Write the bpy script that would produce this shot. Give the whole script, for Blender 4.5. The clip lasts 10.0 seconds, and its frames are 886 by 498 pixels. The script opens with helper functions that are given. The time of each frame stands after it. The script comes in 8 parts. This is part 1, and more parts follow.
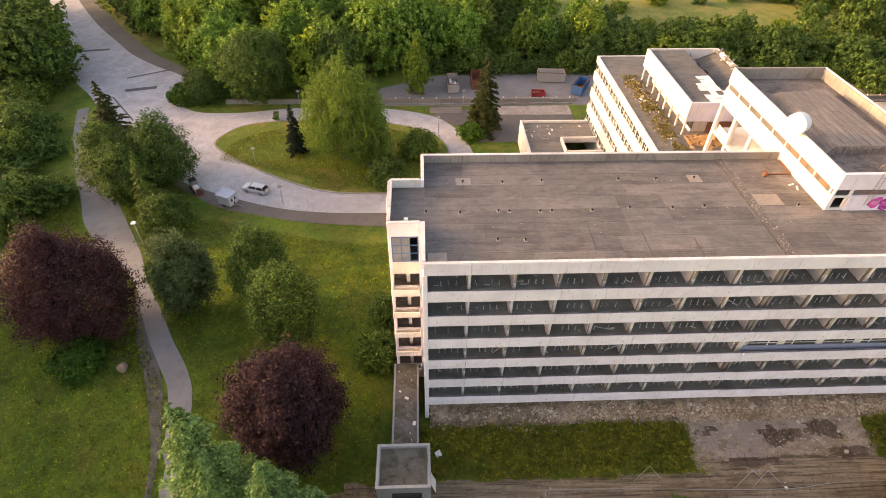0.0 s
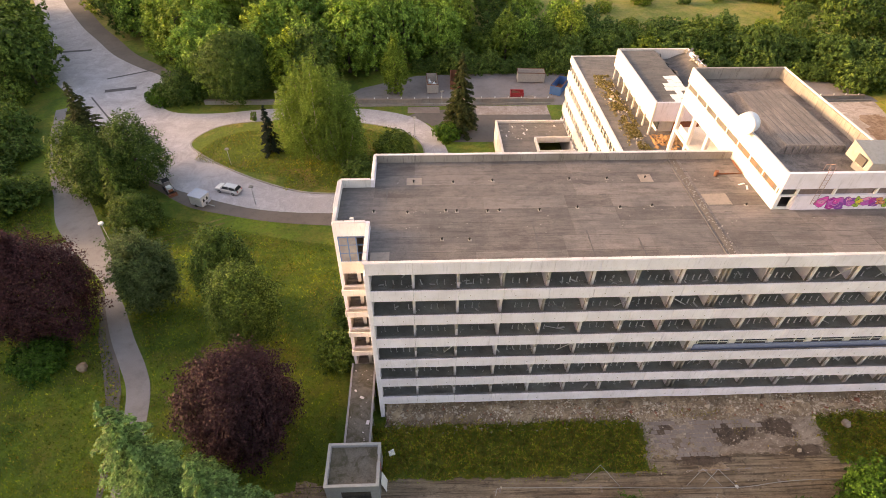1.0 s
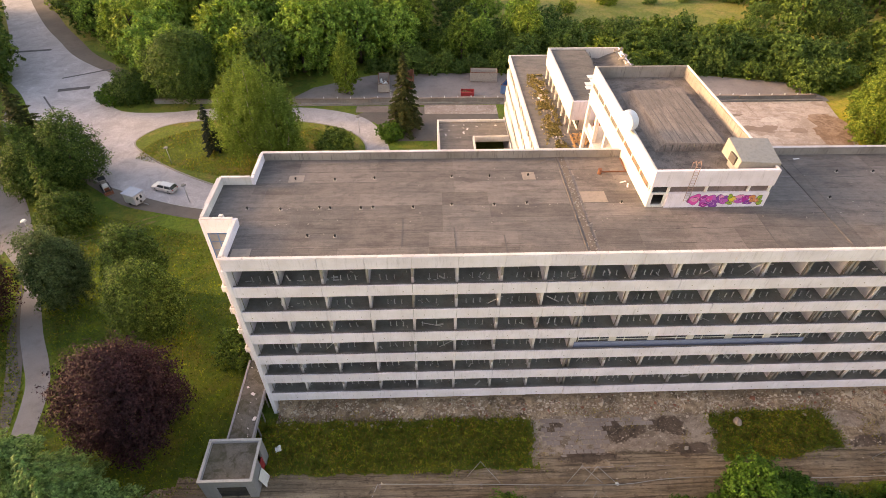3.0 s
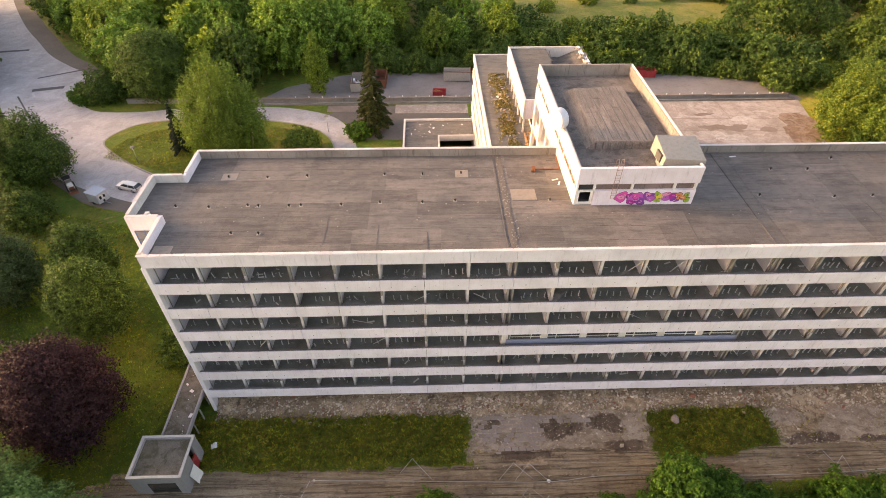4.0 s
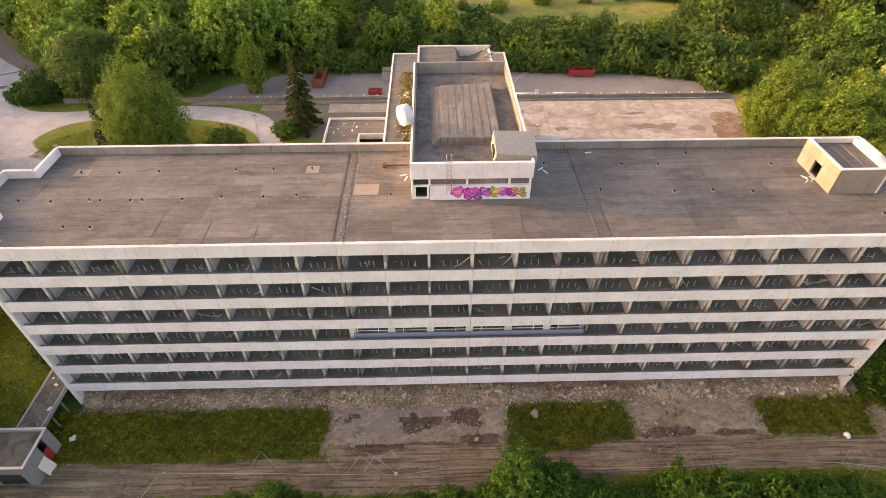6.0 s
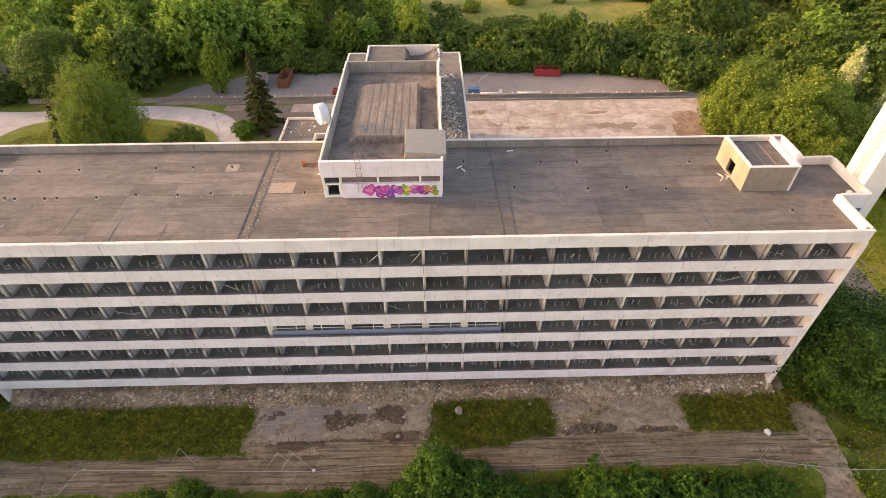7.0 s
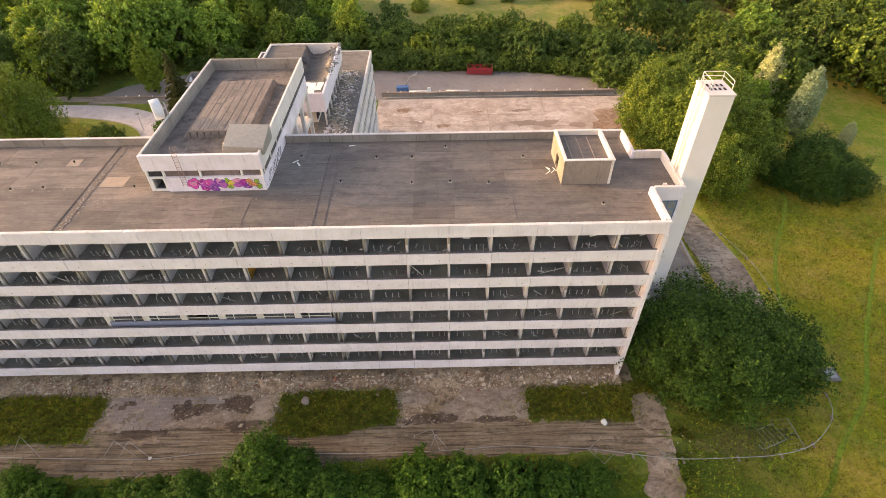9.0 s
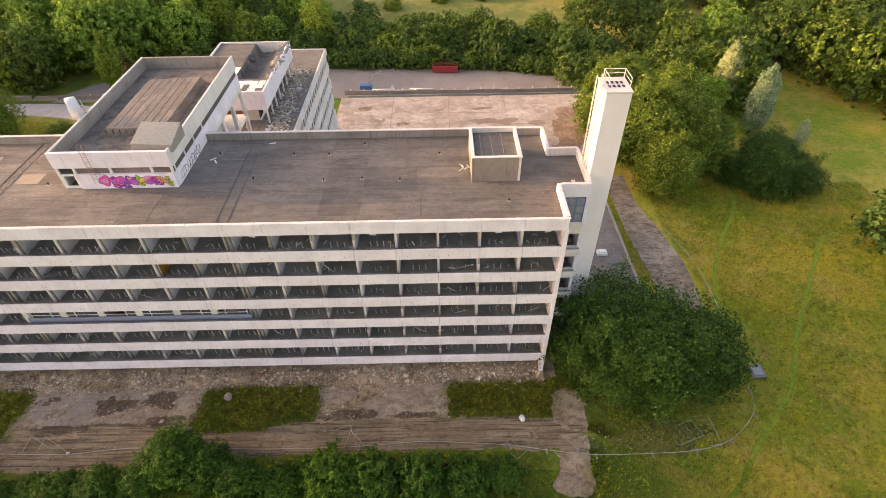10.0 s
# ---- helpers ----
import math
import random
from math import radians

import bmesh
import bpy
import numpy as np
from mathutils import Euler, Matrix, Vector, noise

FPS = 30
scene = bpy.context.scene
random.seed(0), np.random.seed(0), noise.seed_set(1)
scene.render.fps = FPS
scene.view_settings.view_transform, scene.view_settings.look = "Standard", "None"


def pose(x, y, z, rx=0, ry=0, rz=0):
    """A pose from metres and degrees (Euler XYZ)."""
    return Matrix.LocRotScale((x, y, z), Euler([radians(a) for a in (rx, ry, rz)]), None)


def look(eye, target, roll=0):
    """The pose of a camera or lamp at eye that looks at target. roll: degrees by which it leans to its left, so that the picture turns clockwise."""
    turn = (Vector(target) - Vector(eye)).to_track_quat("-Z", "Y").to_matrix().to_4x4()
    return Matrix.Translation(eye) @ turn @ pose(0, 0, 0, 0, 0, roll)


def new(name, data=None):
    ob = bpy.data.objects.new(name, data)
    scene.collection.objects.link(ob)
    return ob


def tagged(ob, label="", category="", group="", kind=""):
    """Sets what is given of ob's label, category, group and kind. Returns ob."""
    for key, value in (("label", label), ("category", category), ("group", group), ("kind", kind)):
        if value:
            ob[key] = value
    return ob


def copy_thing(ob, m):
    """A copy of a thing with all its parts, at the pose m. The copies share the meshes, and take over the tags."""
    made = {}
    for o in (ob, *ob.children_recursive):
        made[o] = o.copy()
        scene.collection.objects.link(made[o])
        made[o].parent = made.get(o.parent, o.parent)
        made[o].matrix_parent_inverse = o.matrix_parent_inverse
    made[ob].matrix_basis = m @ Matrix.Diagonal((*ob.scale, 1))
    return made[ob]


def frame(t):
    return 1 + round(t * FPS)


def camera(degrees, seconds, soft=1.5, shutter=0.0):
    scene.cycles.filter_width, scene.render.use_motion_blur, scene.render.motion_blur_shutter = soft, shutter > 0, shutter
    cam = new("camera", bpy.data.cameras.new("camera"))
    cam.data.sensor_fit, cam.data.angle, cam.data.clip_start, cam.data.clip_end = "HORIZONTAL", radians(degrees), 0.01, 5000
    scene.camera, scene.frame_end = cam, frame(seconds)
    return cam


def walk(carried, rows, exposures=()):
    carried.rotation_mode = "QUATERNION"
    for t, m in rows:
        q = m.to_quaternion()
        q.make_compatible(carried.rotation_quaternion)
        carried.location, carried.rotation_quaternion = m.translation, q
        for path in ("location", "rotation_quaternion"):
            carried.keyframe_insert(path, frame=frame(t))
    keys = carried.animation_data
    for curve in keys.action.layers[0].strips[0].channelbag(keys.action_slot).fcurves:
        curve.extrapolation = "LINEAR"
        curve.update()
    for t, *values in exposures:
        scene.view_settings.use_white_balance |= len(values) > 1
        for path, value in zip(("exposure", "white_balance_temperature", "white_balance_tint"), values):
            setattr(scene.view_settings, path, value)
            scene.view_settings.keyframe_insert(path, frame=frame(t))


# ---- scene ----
cam = camera(79.1, 10.0, 0.5)
PATH = [
    (0, (0.266, -30.929, 53.515), (0.335, -29.424, 52.149), 0.8),
    (0.5, (2.600, -31.088, 53.573), (2.668, -29.582, 52.207), 0.8),
    (1, (5.105, -31.272, 53.643), (5.173, -29.767, 52.278), 0.7),
    (1.5, (7.900, -31.472, 53.684), (7.964, -29.966, 52.318), 0.7),
    (2, (10.795, -31.669, 53.668), (10.857, -30.162, 52.304), 0.6),
    (2.5, (13.846, -31.851, 53.659), (13.907, -30.344, 52.295), 0.6),
    (4, (24.071, -32.602, 53.614), (24.119, -31.093, 52.250), 0.3),
    (4.5, (27.725, -32.875, 53.594), (27.771, -31.366, 52.232), 0.2),
    (5, (31.498, -33.238, 53.576), (31.541, -31.727, 52.215), 0.2),
    (5.5, (35.446, -33.575, 53.517), (35.485, -32.064, 52.158), 0.1),
    (7, (47.851, -34.427, 53.507), (47.886, -32.914, 52.149), -0.1),
    (7.5, (52.193, -34.840, 53.480), (52.223, -33.326, 52.124), -0.3),
    (8, (56.625, -35.225, 53.472), (56.648, -33.711, 52.115), -0.5),
    (8.5, (61.016, -35.656, 53.504), (61.036, -34.141, 52.146), -0.6),
    (9, (65.427, -36.141, 53.534), (65.444, -34.627, 52.178), -0.6),
    (9.5, (69.928, -36.492, 53.535), (69.940, -34.977, 52.178), -0.7),
    (10, (74.404, -36.659, 53.500), (74.414, -35.147, 52.140), -0.8),
]
walk(cam, [(t, look(eye, target, roll)) for t, eye, target, roll in PATH], [(0.0, 1.99, 8500, 25), (10.0, 1.99, 8500, 25)])

# ---------------------------------------------------------------- light
SUN_EL, SUN_AZ = 11.0, 172.0          # degrees; azimuth counter-clockwise from +x: the sun stands in the west
world = bpy.data.worlds.new("evening_sky")
scene.world = world
world.use_nodes = True
wn = world.node_tree.nodes
sky = wn.new("ShaderNodeTexSky")
sky.sky_type, sky.sun_disc = "NISHITA", False
sky.sun_elevation, sky.sun_rotation = radians(SUN_EL), radians(90 - SUN_AZ)
sky.air_density, sky.dust_density, sky.ozone_density = 1.0, 3.0, 1.0
wn["Background"].inputs["Strength"].default_value = 0.15
world.node_tree.links.new(sky.outputs["Color"], wn["Background"].inputs["Color"])
sun = new("sun", bpy.data.lights.new("sun", "SUN"))
sun.data.energy, sun.data.angle, sun.data.color = 1.2, radians(2.0), (1.0, 0.78, 0.50)
sun_from = Vector((math.cos(radians(SUN_AZ)) * math.cos(radians(SUN_EL)), math.sin(radians(SUN_AZ)) * math.cos(radians(SUN_EL)), math.sin(radians(SUN_EL))))
sun.matrix_world = look(sun_from * 300, (0, 0, 0))


# ---------------------------------------------------------------- materials
def mat(name, rough=0.85, metal=0.0):
    m = bpy.data.materials.new(name)
    m.use_nodes = True
    b = m.node_tree.nodes["Principled BSDF"]
    b.inputs["Roughness"].default_value, b.inputs["Metallic"].default_value = rough, metal
    return m, m.node_tree.nodes, m.node_tree.links, b


def wire(links, a, b):
    links.new(a, b)


def coords(nodes, links, scale=(1, 1, 1), turn=(0, 0, 0), local=False):
    tc = nodes.new("ShaderNodeNewGeometry") if not local else nodes.new("ShaderNodeTexCoord")
    mp = nodes.new("ShaderNodeMapping")
    mp.inputs["Scale"].default_value, mp.inputs["Rotation"].default_value = scale, [radians(a) for a in turn]
    wire(links, tc.outputs["Object" if local else "Position"], mp.inputs["Vector"])
    return mp.outputs["Vector"]


def noise_tex(nodes, links, vec, scale, detail=4, rough=0.6, wave=0.0):
    n = nodes.new("ShaderNodeTexNoise")
    n.inputs["Scale"].default_value, n.inputs["Detail"].default_value, n.inputs["Roughness"].default_value = scale, detail, rough
    n.inputs["Distortion"].default_value = wave
    wire(links, vec, n.inputs["Vector"])
    return n.outputs["Fac"]


def ramp(nodes, links, fac, stops):
    r = nodes.new("ShaderNodeValToRGB")
    e = r.color_ramp.elements
    while len(e) < len(stops):
        e.new(0.5)
    for el, (p, c) in zip(e, stops):
        el.position, el.color = p, (*c, 1) if len(c) == 3 else c
    wire(links, fac, r.inputs["Fac"])
    return r.outputs["Color"]


def mix(nodes, links, fac, a, b, mode="MIX"):
    m = nodes.new("ShaderNodeMix")
    m.data_type, m.blend_type = "RGBA", mode
    for sock, v in ((m.inputs["Factor"], fac), (m.inputs["A"], a), (m.inputs["B"], b)):
        if isinstance(v, (int, float)):
            sock.default_value = v
        elif isinstance(v, tuple):
            sock.default_value = (*v, 1)
        else:
            wire(links, v, sock)
    return m.outputs["Result"]


def grey(a):
    return (a, a, a)


def bump(nodes, links, bsdf, fac, strength, dist):
    b = nodes.new("ShaderNodeBump")
    b.inputs["Strength"].default_value, b.inputs["Distance"].default_value = strength, dist
    wire(links, fac, b.inputs["Height"])
    wire(links, b.outputs["Normal"], bsdf.inputs["Normal"])


def island_or_object(nodes, island=False):
    if island:
        return nodes.new("ShaderNodeNewGeometry").outputs["Random Per Island"]
    return nodes.new("ShaderNodeObjectInfo").outputs["Random"]


def concrete(name, light, dark, streak=0.5, rough=0.85, fine=9.0):
    """Painted or bare concrete with stains at two scales, runs of dirt and a fine grain."""
    m, n, l, b = mat(name, rough)
    v = coords(n, l)
    big = noise_tex(n, l, v, 0.35, 5, 0.65)
    base = mix(n, l, ramp(n, l, big, [(0.38, grey(0)), (0.72, grey(1))]), light, dark)
    run = noise_tex(n, l, coords(n, l, (2.2, 2.2, 0.22)), 1.6, 5, 0.7)
    base = mix(n, l, ramp(n, l, run, [(0.56, grey(0)), (0.72, grey(streak))]), base, tuple(c * 0.42 for c in dark))
    drip = noise_tex(n, l, coords(n, l, (6.5, 6.5, 0.55)), 1.0, 4, 0.75)
    base = mix(n, l, ramp(n, l, drip, [(0.57, grey(0)), (0.70, grey(min(1.0, streak * 0.9)))]), base, tuple(c * 0.5 for c in dark))
    spot = noise_tex(n, l, v, fine, 3, 0.7)
    base = mix(n, l, ramp(n, l, spot, [(0.62, grey(0)), (0.75, grey(0.35))]), base, tuple(c * 0.45 for c in dark))
    base = mix(n, l, 0.12, base, ramp(n, l, island_or_object(n), [(0, grey(0.35)), (1, grey(0.9))]), "OVERLAY")
    wire(l, base, b.inputs["Base Color"])
    bump(n, l, b, spot, 0.25, 0.02)
    return m


def roofing(name, warm, cool, lightest):
    """Bitumen sheets laid in metre-wide strips along x, with dusty bands, seams and puddle rings."""
    m, n, l, b = mat(name, 0.9)
    v = coords(n, l)
    big = noise_tex(n, l, v, 0.13, 7, 0.7)
    base = mix(n, l, ramp(n, l, big, [(0.42, grey(0)), (0.58, grey(1))]), warm, cool)
    stain = noise_tex(n, l, coords(n, l, (0.25, 0.6, 1)), 0.7, 8, 0.75)
    base = mix(n, l, ramp(n, l, stain, [(0.53, grey(0)), (0.60, grey(0.8))]), base, tuple(c * 0.62 for c in warm))
    base = mix(n, l, ramp(n, l, stain, [(0.34, grey(0.5)), (0.43, grey(0))]), base, lightest)
    streaks = noise_tex(n, l, coords(n, l, (0.25, 1.3, 1)), 1.0, 7, 0.75, 0.5)
    base = mix(n, l, ramp(n, l, streaks, [(0.45, grey(0)), (0.70, grey(0.4))]), base, lightest)
    mottle = noise_tex(n, l, v, 1.4, 7, 0.8)
    base = mix(n, l, ramp(n, l, mottle, [(0.50, grey(0)), (0.66, grey(0.5))]), base, tuple(c * 0.6 for c in cool))
    lines = noise_tex(n, l, coords(n, l, (0.3, 7.5, 1)), 1.0, 5, 0.8, 0.3)
    base = mix(n, l, ramp(n, l, lines, [(0.52, grey(0)), (0.70, grey(0.35))]), base, tuple(c * 0.5 for c in cool))
    base = mix(n, l, ramp(n, l, lines, [(0.28, grey(0.2)), (0.42, grey(0))]), base, lightest)
    dirt = noise_tex(n, l, coords(n, l, (0.3, 1.2, 1)), 0.8, 5, 0.7)
    base = mix(n, l, ramp(n, l, dirt, [(0.52, grey(0)), (0.74, grey(0.65))]), base, tuple(c * 0.45 for c in cool))
    seam = n.new("ShaderNodeTexBrick")
    for key, val in (("Scale", 1.0), ("Mortar Size", 0.02), ("Brick Width", 60.0), ("Row Height", 0.49), ("Bias", 0.0), ("Mortar Smooth", 0.4)):
        seam.inputs[key].default_value = val
    wire(l, coords(n, l), seam.inputs["Vector"])
    seam.inputs["Color1"].default_value, seam.inputs["Color2"].default_value, seam.inputs["Mortar"].default_value = (0.46, 0.46, 0.46, 1), (0.54, 0.54, 0.54, 1), (0.30, 0.30, 0.30, 1)
    base = mix(n, l, 0.5, base, seam.outputs["Color"], "OVERLAY")
    base = mix(n, l, 0.5, base, ramp(n, l, island_or_object(n), [(0, grey(0.30)), (0.5, grey(0.48)), (1, grey(0.68))]), "OVERLAY")
    grit = noise_tex(n, l, v, 14, 3, 0.75)
    base = mix(n, l, 0.25, base, ramp(n, l, grit, [(0.3, grey(0.2)), (0.7, grey(0.8))]), "OVERLAY")
    wire(l, base, b.inputs["Base Color"])
    bump(n, l, b, grit, 0.3, 0.02)
    return m


def asphalt(name, a, c, crack=True, rough=0.85):
    m, n, l, b = mat(name, rough)
    v = coords(n, l)
    base = mix(n, l, ramp(n, l, noise_tex(n, l, v, 0.12, 5, 0.6), [(0.35, grey(0)), (0.68, grey(1))]), a, c)
    base = mix(n, l, ramp(n, l, noise_tex(n, l, v, 0.7, 6, 0.7), [(0.5, grey(0)), (0.75, grey(0.5))]), base, tuple(x * 0.6 for x in c))
    if crack:
        vo = n.new("ShaderNodeTexVoronoi")
        vo.feature = "DISTANCE_TO_EDGE"
        vo.inputs["Scale"].default_value = 0.16
        warp = mix(n, l, 0.08, coords(n, l), n.new("ShaderNodeTexNoise").outputs["Color"], "ADD")
        wire(l, warp, vo.inputs["Vector"])
        base = mix(n, l, ramp(n, l, vo.outputs["Distance"], [(0.0, grey(0.55)), (0.012, grey(0))]), base, tuple(x * 0.35 for x in c))
    grit = noise_tex(n, l, v, 11, 3, 0.8)
    base = mix(n, l, 0.2, base, ramp(n, l, grit, [(0.3, grey(0.2)), (0.7, grey(0.8))]), "OVERLAY")
    wire(l, base, b.inputs["Base Color"])
    bump(n, l, b, grit, 0.3, 0.015)
    return m


def blotch(n, l, v, a, c, dark, stretch):
    """The colour of bare ground or slabs: broad blotches, streaks along the way of wear, dark spots."""
    w = coords(n, l, (stretch[0], stretch[1], 1))
    base = mix(n, l, ramp(n, l, noise_tex(n, l, v, 0.16, 7, 0.72), [(0.44, grey(0)), (0.55, grey(1))]), a, c)
    streaks = noise_tex(n, l, w, 1.1, 8, 0.75, 0.7)
    base = mix(n, l, ramp(n, l, streaks, [(0.50, grey(0)), (0.60, grey(0.85))]), base, dark)
    base = mix(n, l, ramp(n, l, streaks, [(0.34, grey(0.7)), (0.45, grey(0))]), base, tuple(min(1, x * 1.3) for x in a))
    spots = noise_tex(n, l, v, 1.7, 8, 0.8)
    return mix(n, l, ramp(n, l, spots, [(0.54, grey(0)), (0.64, grey(0.75))]), base, dark)


def gritty(n, l, b, v, base):
    grit = noise_tex(n, l, v, 9, 4, 0.8)
    base = mix(n, l, 0.4, base, ramp(n, l, grit, [(0.3, grey(0.15)), (0.7, grey(0.85))]), "OVERLAY")
    wire(l, base, b.inputs["Base Color"])
    bump(n, l, b, grit, 0.5, 0.04)


def blotched(name, a, c, dark, stretch=(0.5, 0.5)):
    """Bare ground or slabs with grit."""
    m, n, l, b = mat(name, 0.92)
    v = coords(n, l)
    gritty(n, l, b, v, blotch(n, l, v, a, c, dark, stretch))
    return m


def yard_soil(name):
    """Four soils that run into one another with ragged borders; the mesh says where each one lies."""
    m, n, l, b = mat(name, 0.92)
    v = coords(n, l)
    at = n.new("ShaderNodeAttribute")
    at.attribute_name = "soil"
    sep = n.new("ShaderNodeSeparateColor")
    wire(l, at.outputs["Color"], sep.inputs["Color"])
    rag = noise_tex(n, l, v, 1.6, 6, 0.75)

    def share(sock):
        add = n.new("ShaderNodeMath")
        add.operation = "MULTIPLY_ADD"
        wire(l, rag, add.inputs[0])
        add.inputs[1].default_value = 1.3
        wire(l, sock, add.inputs[2])
        return ramp(n, l, half(add.outputs[0]), [(0.53, grey(0)), (0.62, grey(1))])

    def half(sock):
        h = n.new("ShaderNodeMath")
        h.operation = "MULTIPLY"
        wire(l, sock, h.inputs[0])
        h.inputs[1].default_value = 0.5
        return h.outputs[0]

    earth = blotch(n, l, v, (0.40, 0.295, 0.195), (0.26, 0.18, 0.115), (0.12, 0.082, 0.052), (0.9, 1.1))
    dust = blotch(n, l, v, (0.39, 0.31, 0.245), (0.30, 0.228, 0.175), (0.18, 0.13, 0.092), (0.5, 0.9))
    track = blotch(n, l, v, (0.29, 0.22, 0.15), (0.20, 0.145, 0.096), (0.06, 0.04, 0.025), (0.12, 3.4))
    soil = blotch(n, l, v, (0.14, 0.098, 0.07), (0.10, 0.068, 0.048), (0.05, 0.034, 0.024), (0.8, 0.8))
    base = mix(n, l, share(sep.outputs["Green"]), earth, dust)
    base = mix(n, l, share(sep.outputs["Red"]), base, track)
    base = mix(n, l, share(sep.outputs["Blue"]), base, soil)
    sward = mix(n, l, ramp(n, l, noise_tex(n, l, v, 0.5, 6, 0.75), [(0.42, grey(0)), (0.6, grey(1))]), (0.085, 0.13, 0.009), (0.16, 0.165, 0.02))
    base = mix(n, l, share(at.outputs["Alpha"]), base, sward)
    gritty(n, l, b, v, base)
    return m


def turf(name, greens, dry, dry_amount=0.5):
    """Rough grass: two greens in drifts, dry straw patches, and a tufty relief."""
    m, n, l, b = mat(name, 0.95)
    v = coords(n, l)
    base = mix(n, l, ramp(n, l, noise_tex(n, l, v, 0.09, 5, 0.65), [(0.35, grey(0)), (0.65, grey(1))]), greens[0], greens[1])
    base = mix(n, l, ramp(n, l, noise_tex(n, l, v, 0.22, 6, 0.75), [(0.5, grey(0)), (0.7, grey(dry_amount))]), base, dry)
    tuft = noise_tex(n, l, v, 2.6, 6, 0.8)
    base = mix(n, l, ramp(n, l, tuft, [(0.35, grey(0.75)), (0.58, grey(0))]), base, tuple(x * 0.25 for x in greens[0]))
    base = mix(n, l, ramp(n, l, tuft, [(0.6, grey(0)), (0.78, grey(0.5))]), base, tuple(min(1, x * 1.6) for x in greens[1]))
    wire(l, base, b.inputs["Base Color"])
    bump(n, l, b, tuft, 0.9, 0.25)
    return m


def plain(name, colour, rough=0.5, metal=0.0, worn=0.25, grain=3.0):
    m, n, l, b = mat(name, rough, metal)
    v = coords(n, l)
    f = noise_tex(n, l, v, grain, 5, 0.7)
    base = mix(n, l, ramp(n, l, f, [(0.45, grey(0)), (0.75, grey(worn))]), colour, tuple(c * 0.35 + 0.02 for c in colour))
    wire(l, base, b.inputs["Base Color"])
    bump(n, l, b, f, 0.1, 0.01)
    return m


def leaf(name, a, c, tip, glow=0.3, cell=6.0, tilt=0.75, upright=0.08, drift=0.0):
    """Leaves: colour varies from leaf to leaf, in small sprays and from tree to tree; some light passes through.
    cell: sprays to the metre; tilt: how far single leaves turn from their spray; upright: how much they face the sky."""
    m, n, l, b = mat(name, 0.7)
    base = ramp(n, l, island_or_object(n, True), [(0.0, a), (0.55, c), (1.0, tip)])
    base = mix(n, l, 0.5, base, ramp(n, l, island_or_object(n), [(0.0, (0.27, 0.36, 0.38)), (0.5, (0.5, 0.5, 0.5)), (1.0, (0.74, 0.68, 0.48))]), "OVERLAY")
    vo = n.new("ShaderNodeTexVoronoi")
    vo.inputs["Scale"].default_value = cell
    wire(l, n.new("ShaderNodeNewGeometry").outputs["Position"], vo.inputs["Vector"])
    sep = n.new("ShaderNodeSeparateColor")
    wire(l, vo.outputs["Color"], sep.inputs["Color"])
    base = mix(n, l, 0.85, base, ramp(n, l, sep.outputs["Red"], [(0.0, grey(0.18)), (1.0, grey(0.80))]), "OVERLAY")
    if drift:
        where = n.new("ShaderNodeNewGeometry").outputs["Position"]
        base = mix(n, l, drift, base, ramp(n, l, noise_tex(n, l, where, 0.16, 6, 0.7), [(0.38, (0.30, 0.36, 0.30)), (0.50, (0.5, 0.5, 0.5)), (0.62, (0.70, 0.64, 0.5))]), "OVERLAY")
        base = mix(n, l, drift * 0.8, base, ramp(n, l, noise_tex(n, l, where, 0.9, 5, 0.7), [(0.40, grey(0.28)), (0.60, grey(0.72))]), "OVERLAY")
    wire(l, base, b.inputs["Base Color"])
    turn = n.new("ShaderNodeVectorMath")
    turn.operation = "MULTIPLY_ADD"
    wire(l, vo.outputs["Color"], turn.inputs[0])
    turn.inputs[1].default_value, turn.inputs[2].default_value = (tilt,) * 3, (-tilt / 2, -tilt / 2, -tilt / 2 + upright)
    add = n.new("ShaderNodeVectorMath")
    wire(l, n.new("ShaderNodeNewGeometry").outputs["Normal"], add.inputs[0])
    wire(l, turn.outputs["Vector"], add.inputs[1])
    unit = n.new("ShaderNodeVectorMath")
    unit.operation = "NORMALIZE"
    wire(l, add.outputs["Vector"], unit.inputs[0])
    wire(l, unit.outputs["Vector"], b.inputs["Normal"])
    b.inputs["Specular IOR Level"].default_value = 0.2
    tr = n.new("ShaderNodeBsdfTranslucent")
    wire(l, base, tr.inputs["Color"])
    ms = n.new("ShaderNodeMixShader")
    ms.inputs["Fac"].default_value = glow
    wire(l, b.outputs["BSDF"], ms.inputs[1])
    wire(l, tr.outputs["BSDF"], ms.inputs[2])
    wire(l, ms.outputs["Shader"], n["Material Output"].inputs["Surface"])
    return m


def pane_glass(name, tint):
    m, n, l, b = mat(name, 0.08)
    f = noise_tex(n, l, coords(n, l), 1.2, 3, 0.6)
    wire(l, mix(n, l, f, tint, tuple(c * 0.4 for c in tint)), b.inputs["Base Color"])
    b.inputs["Specular IOR Level"].default_value = 0.8
    return m


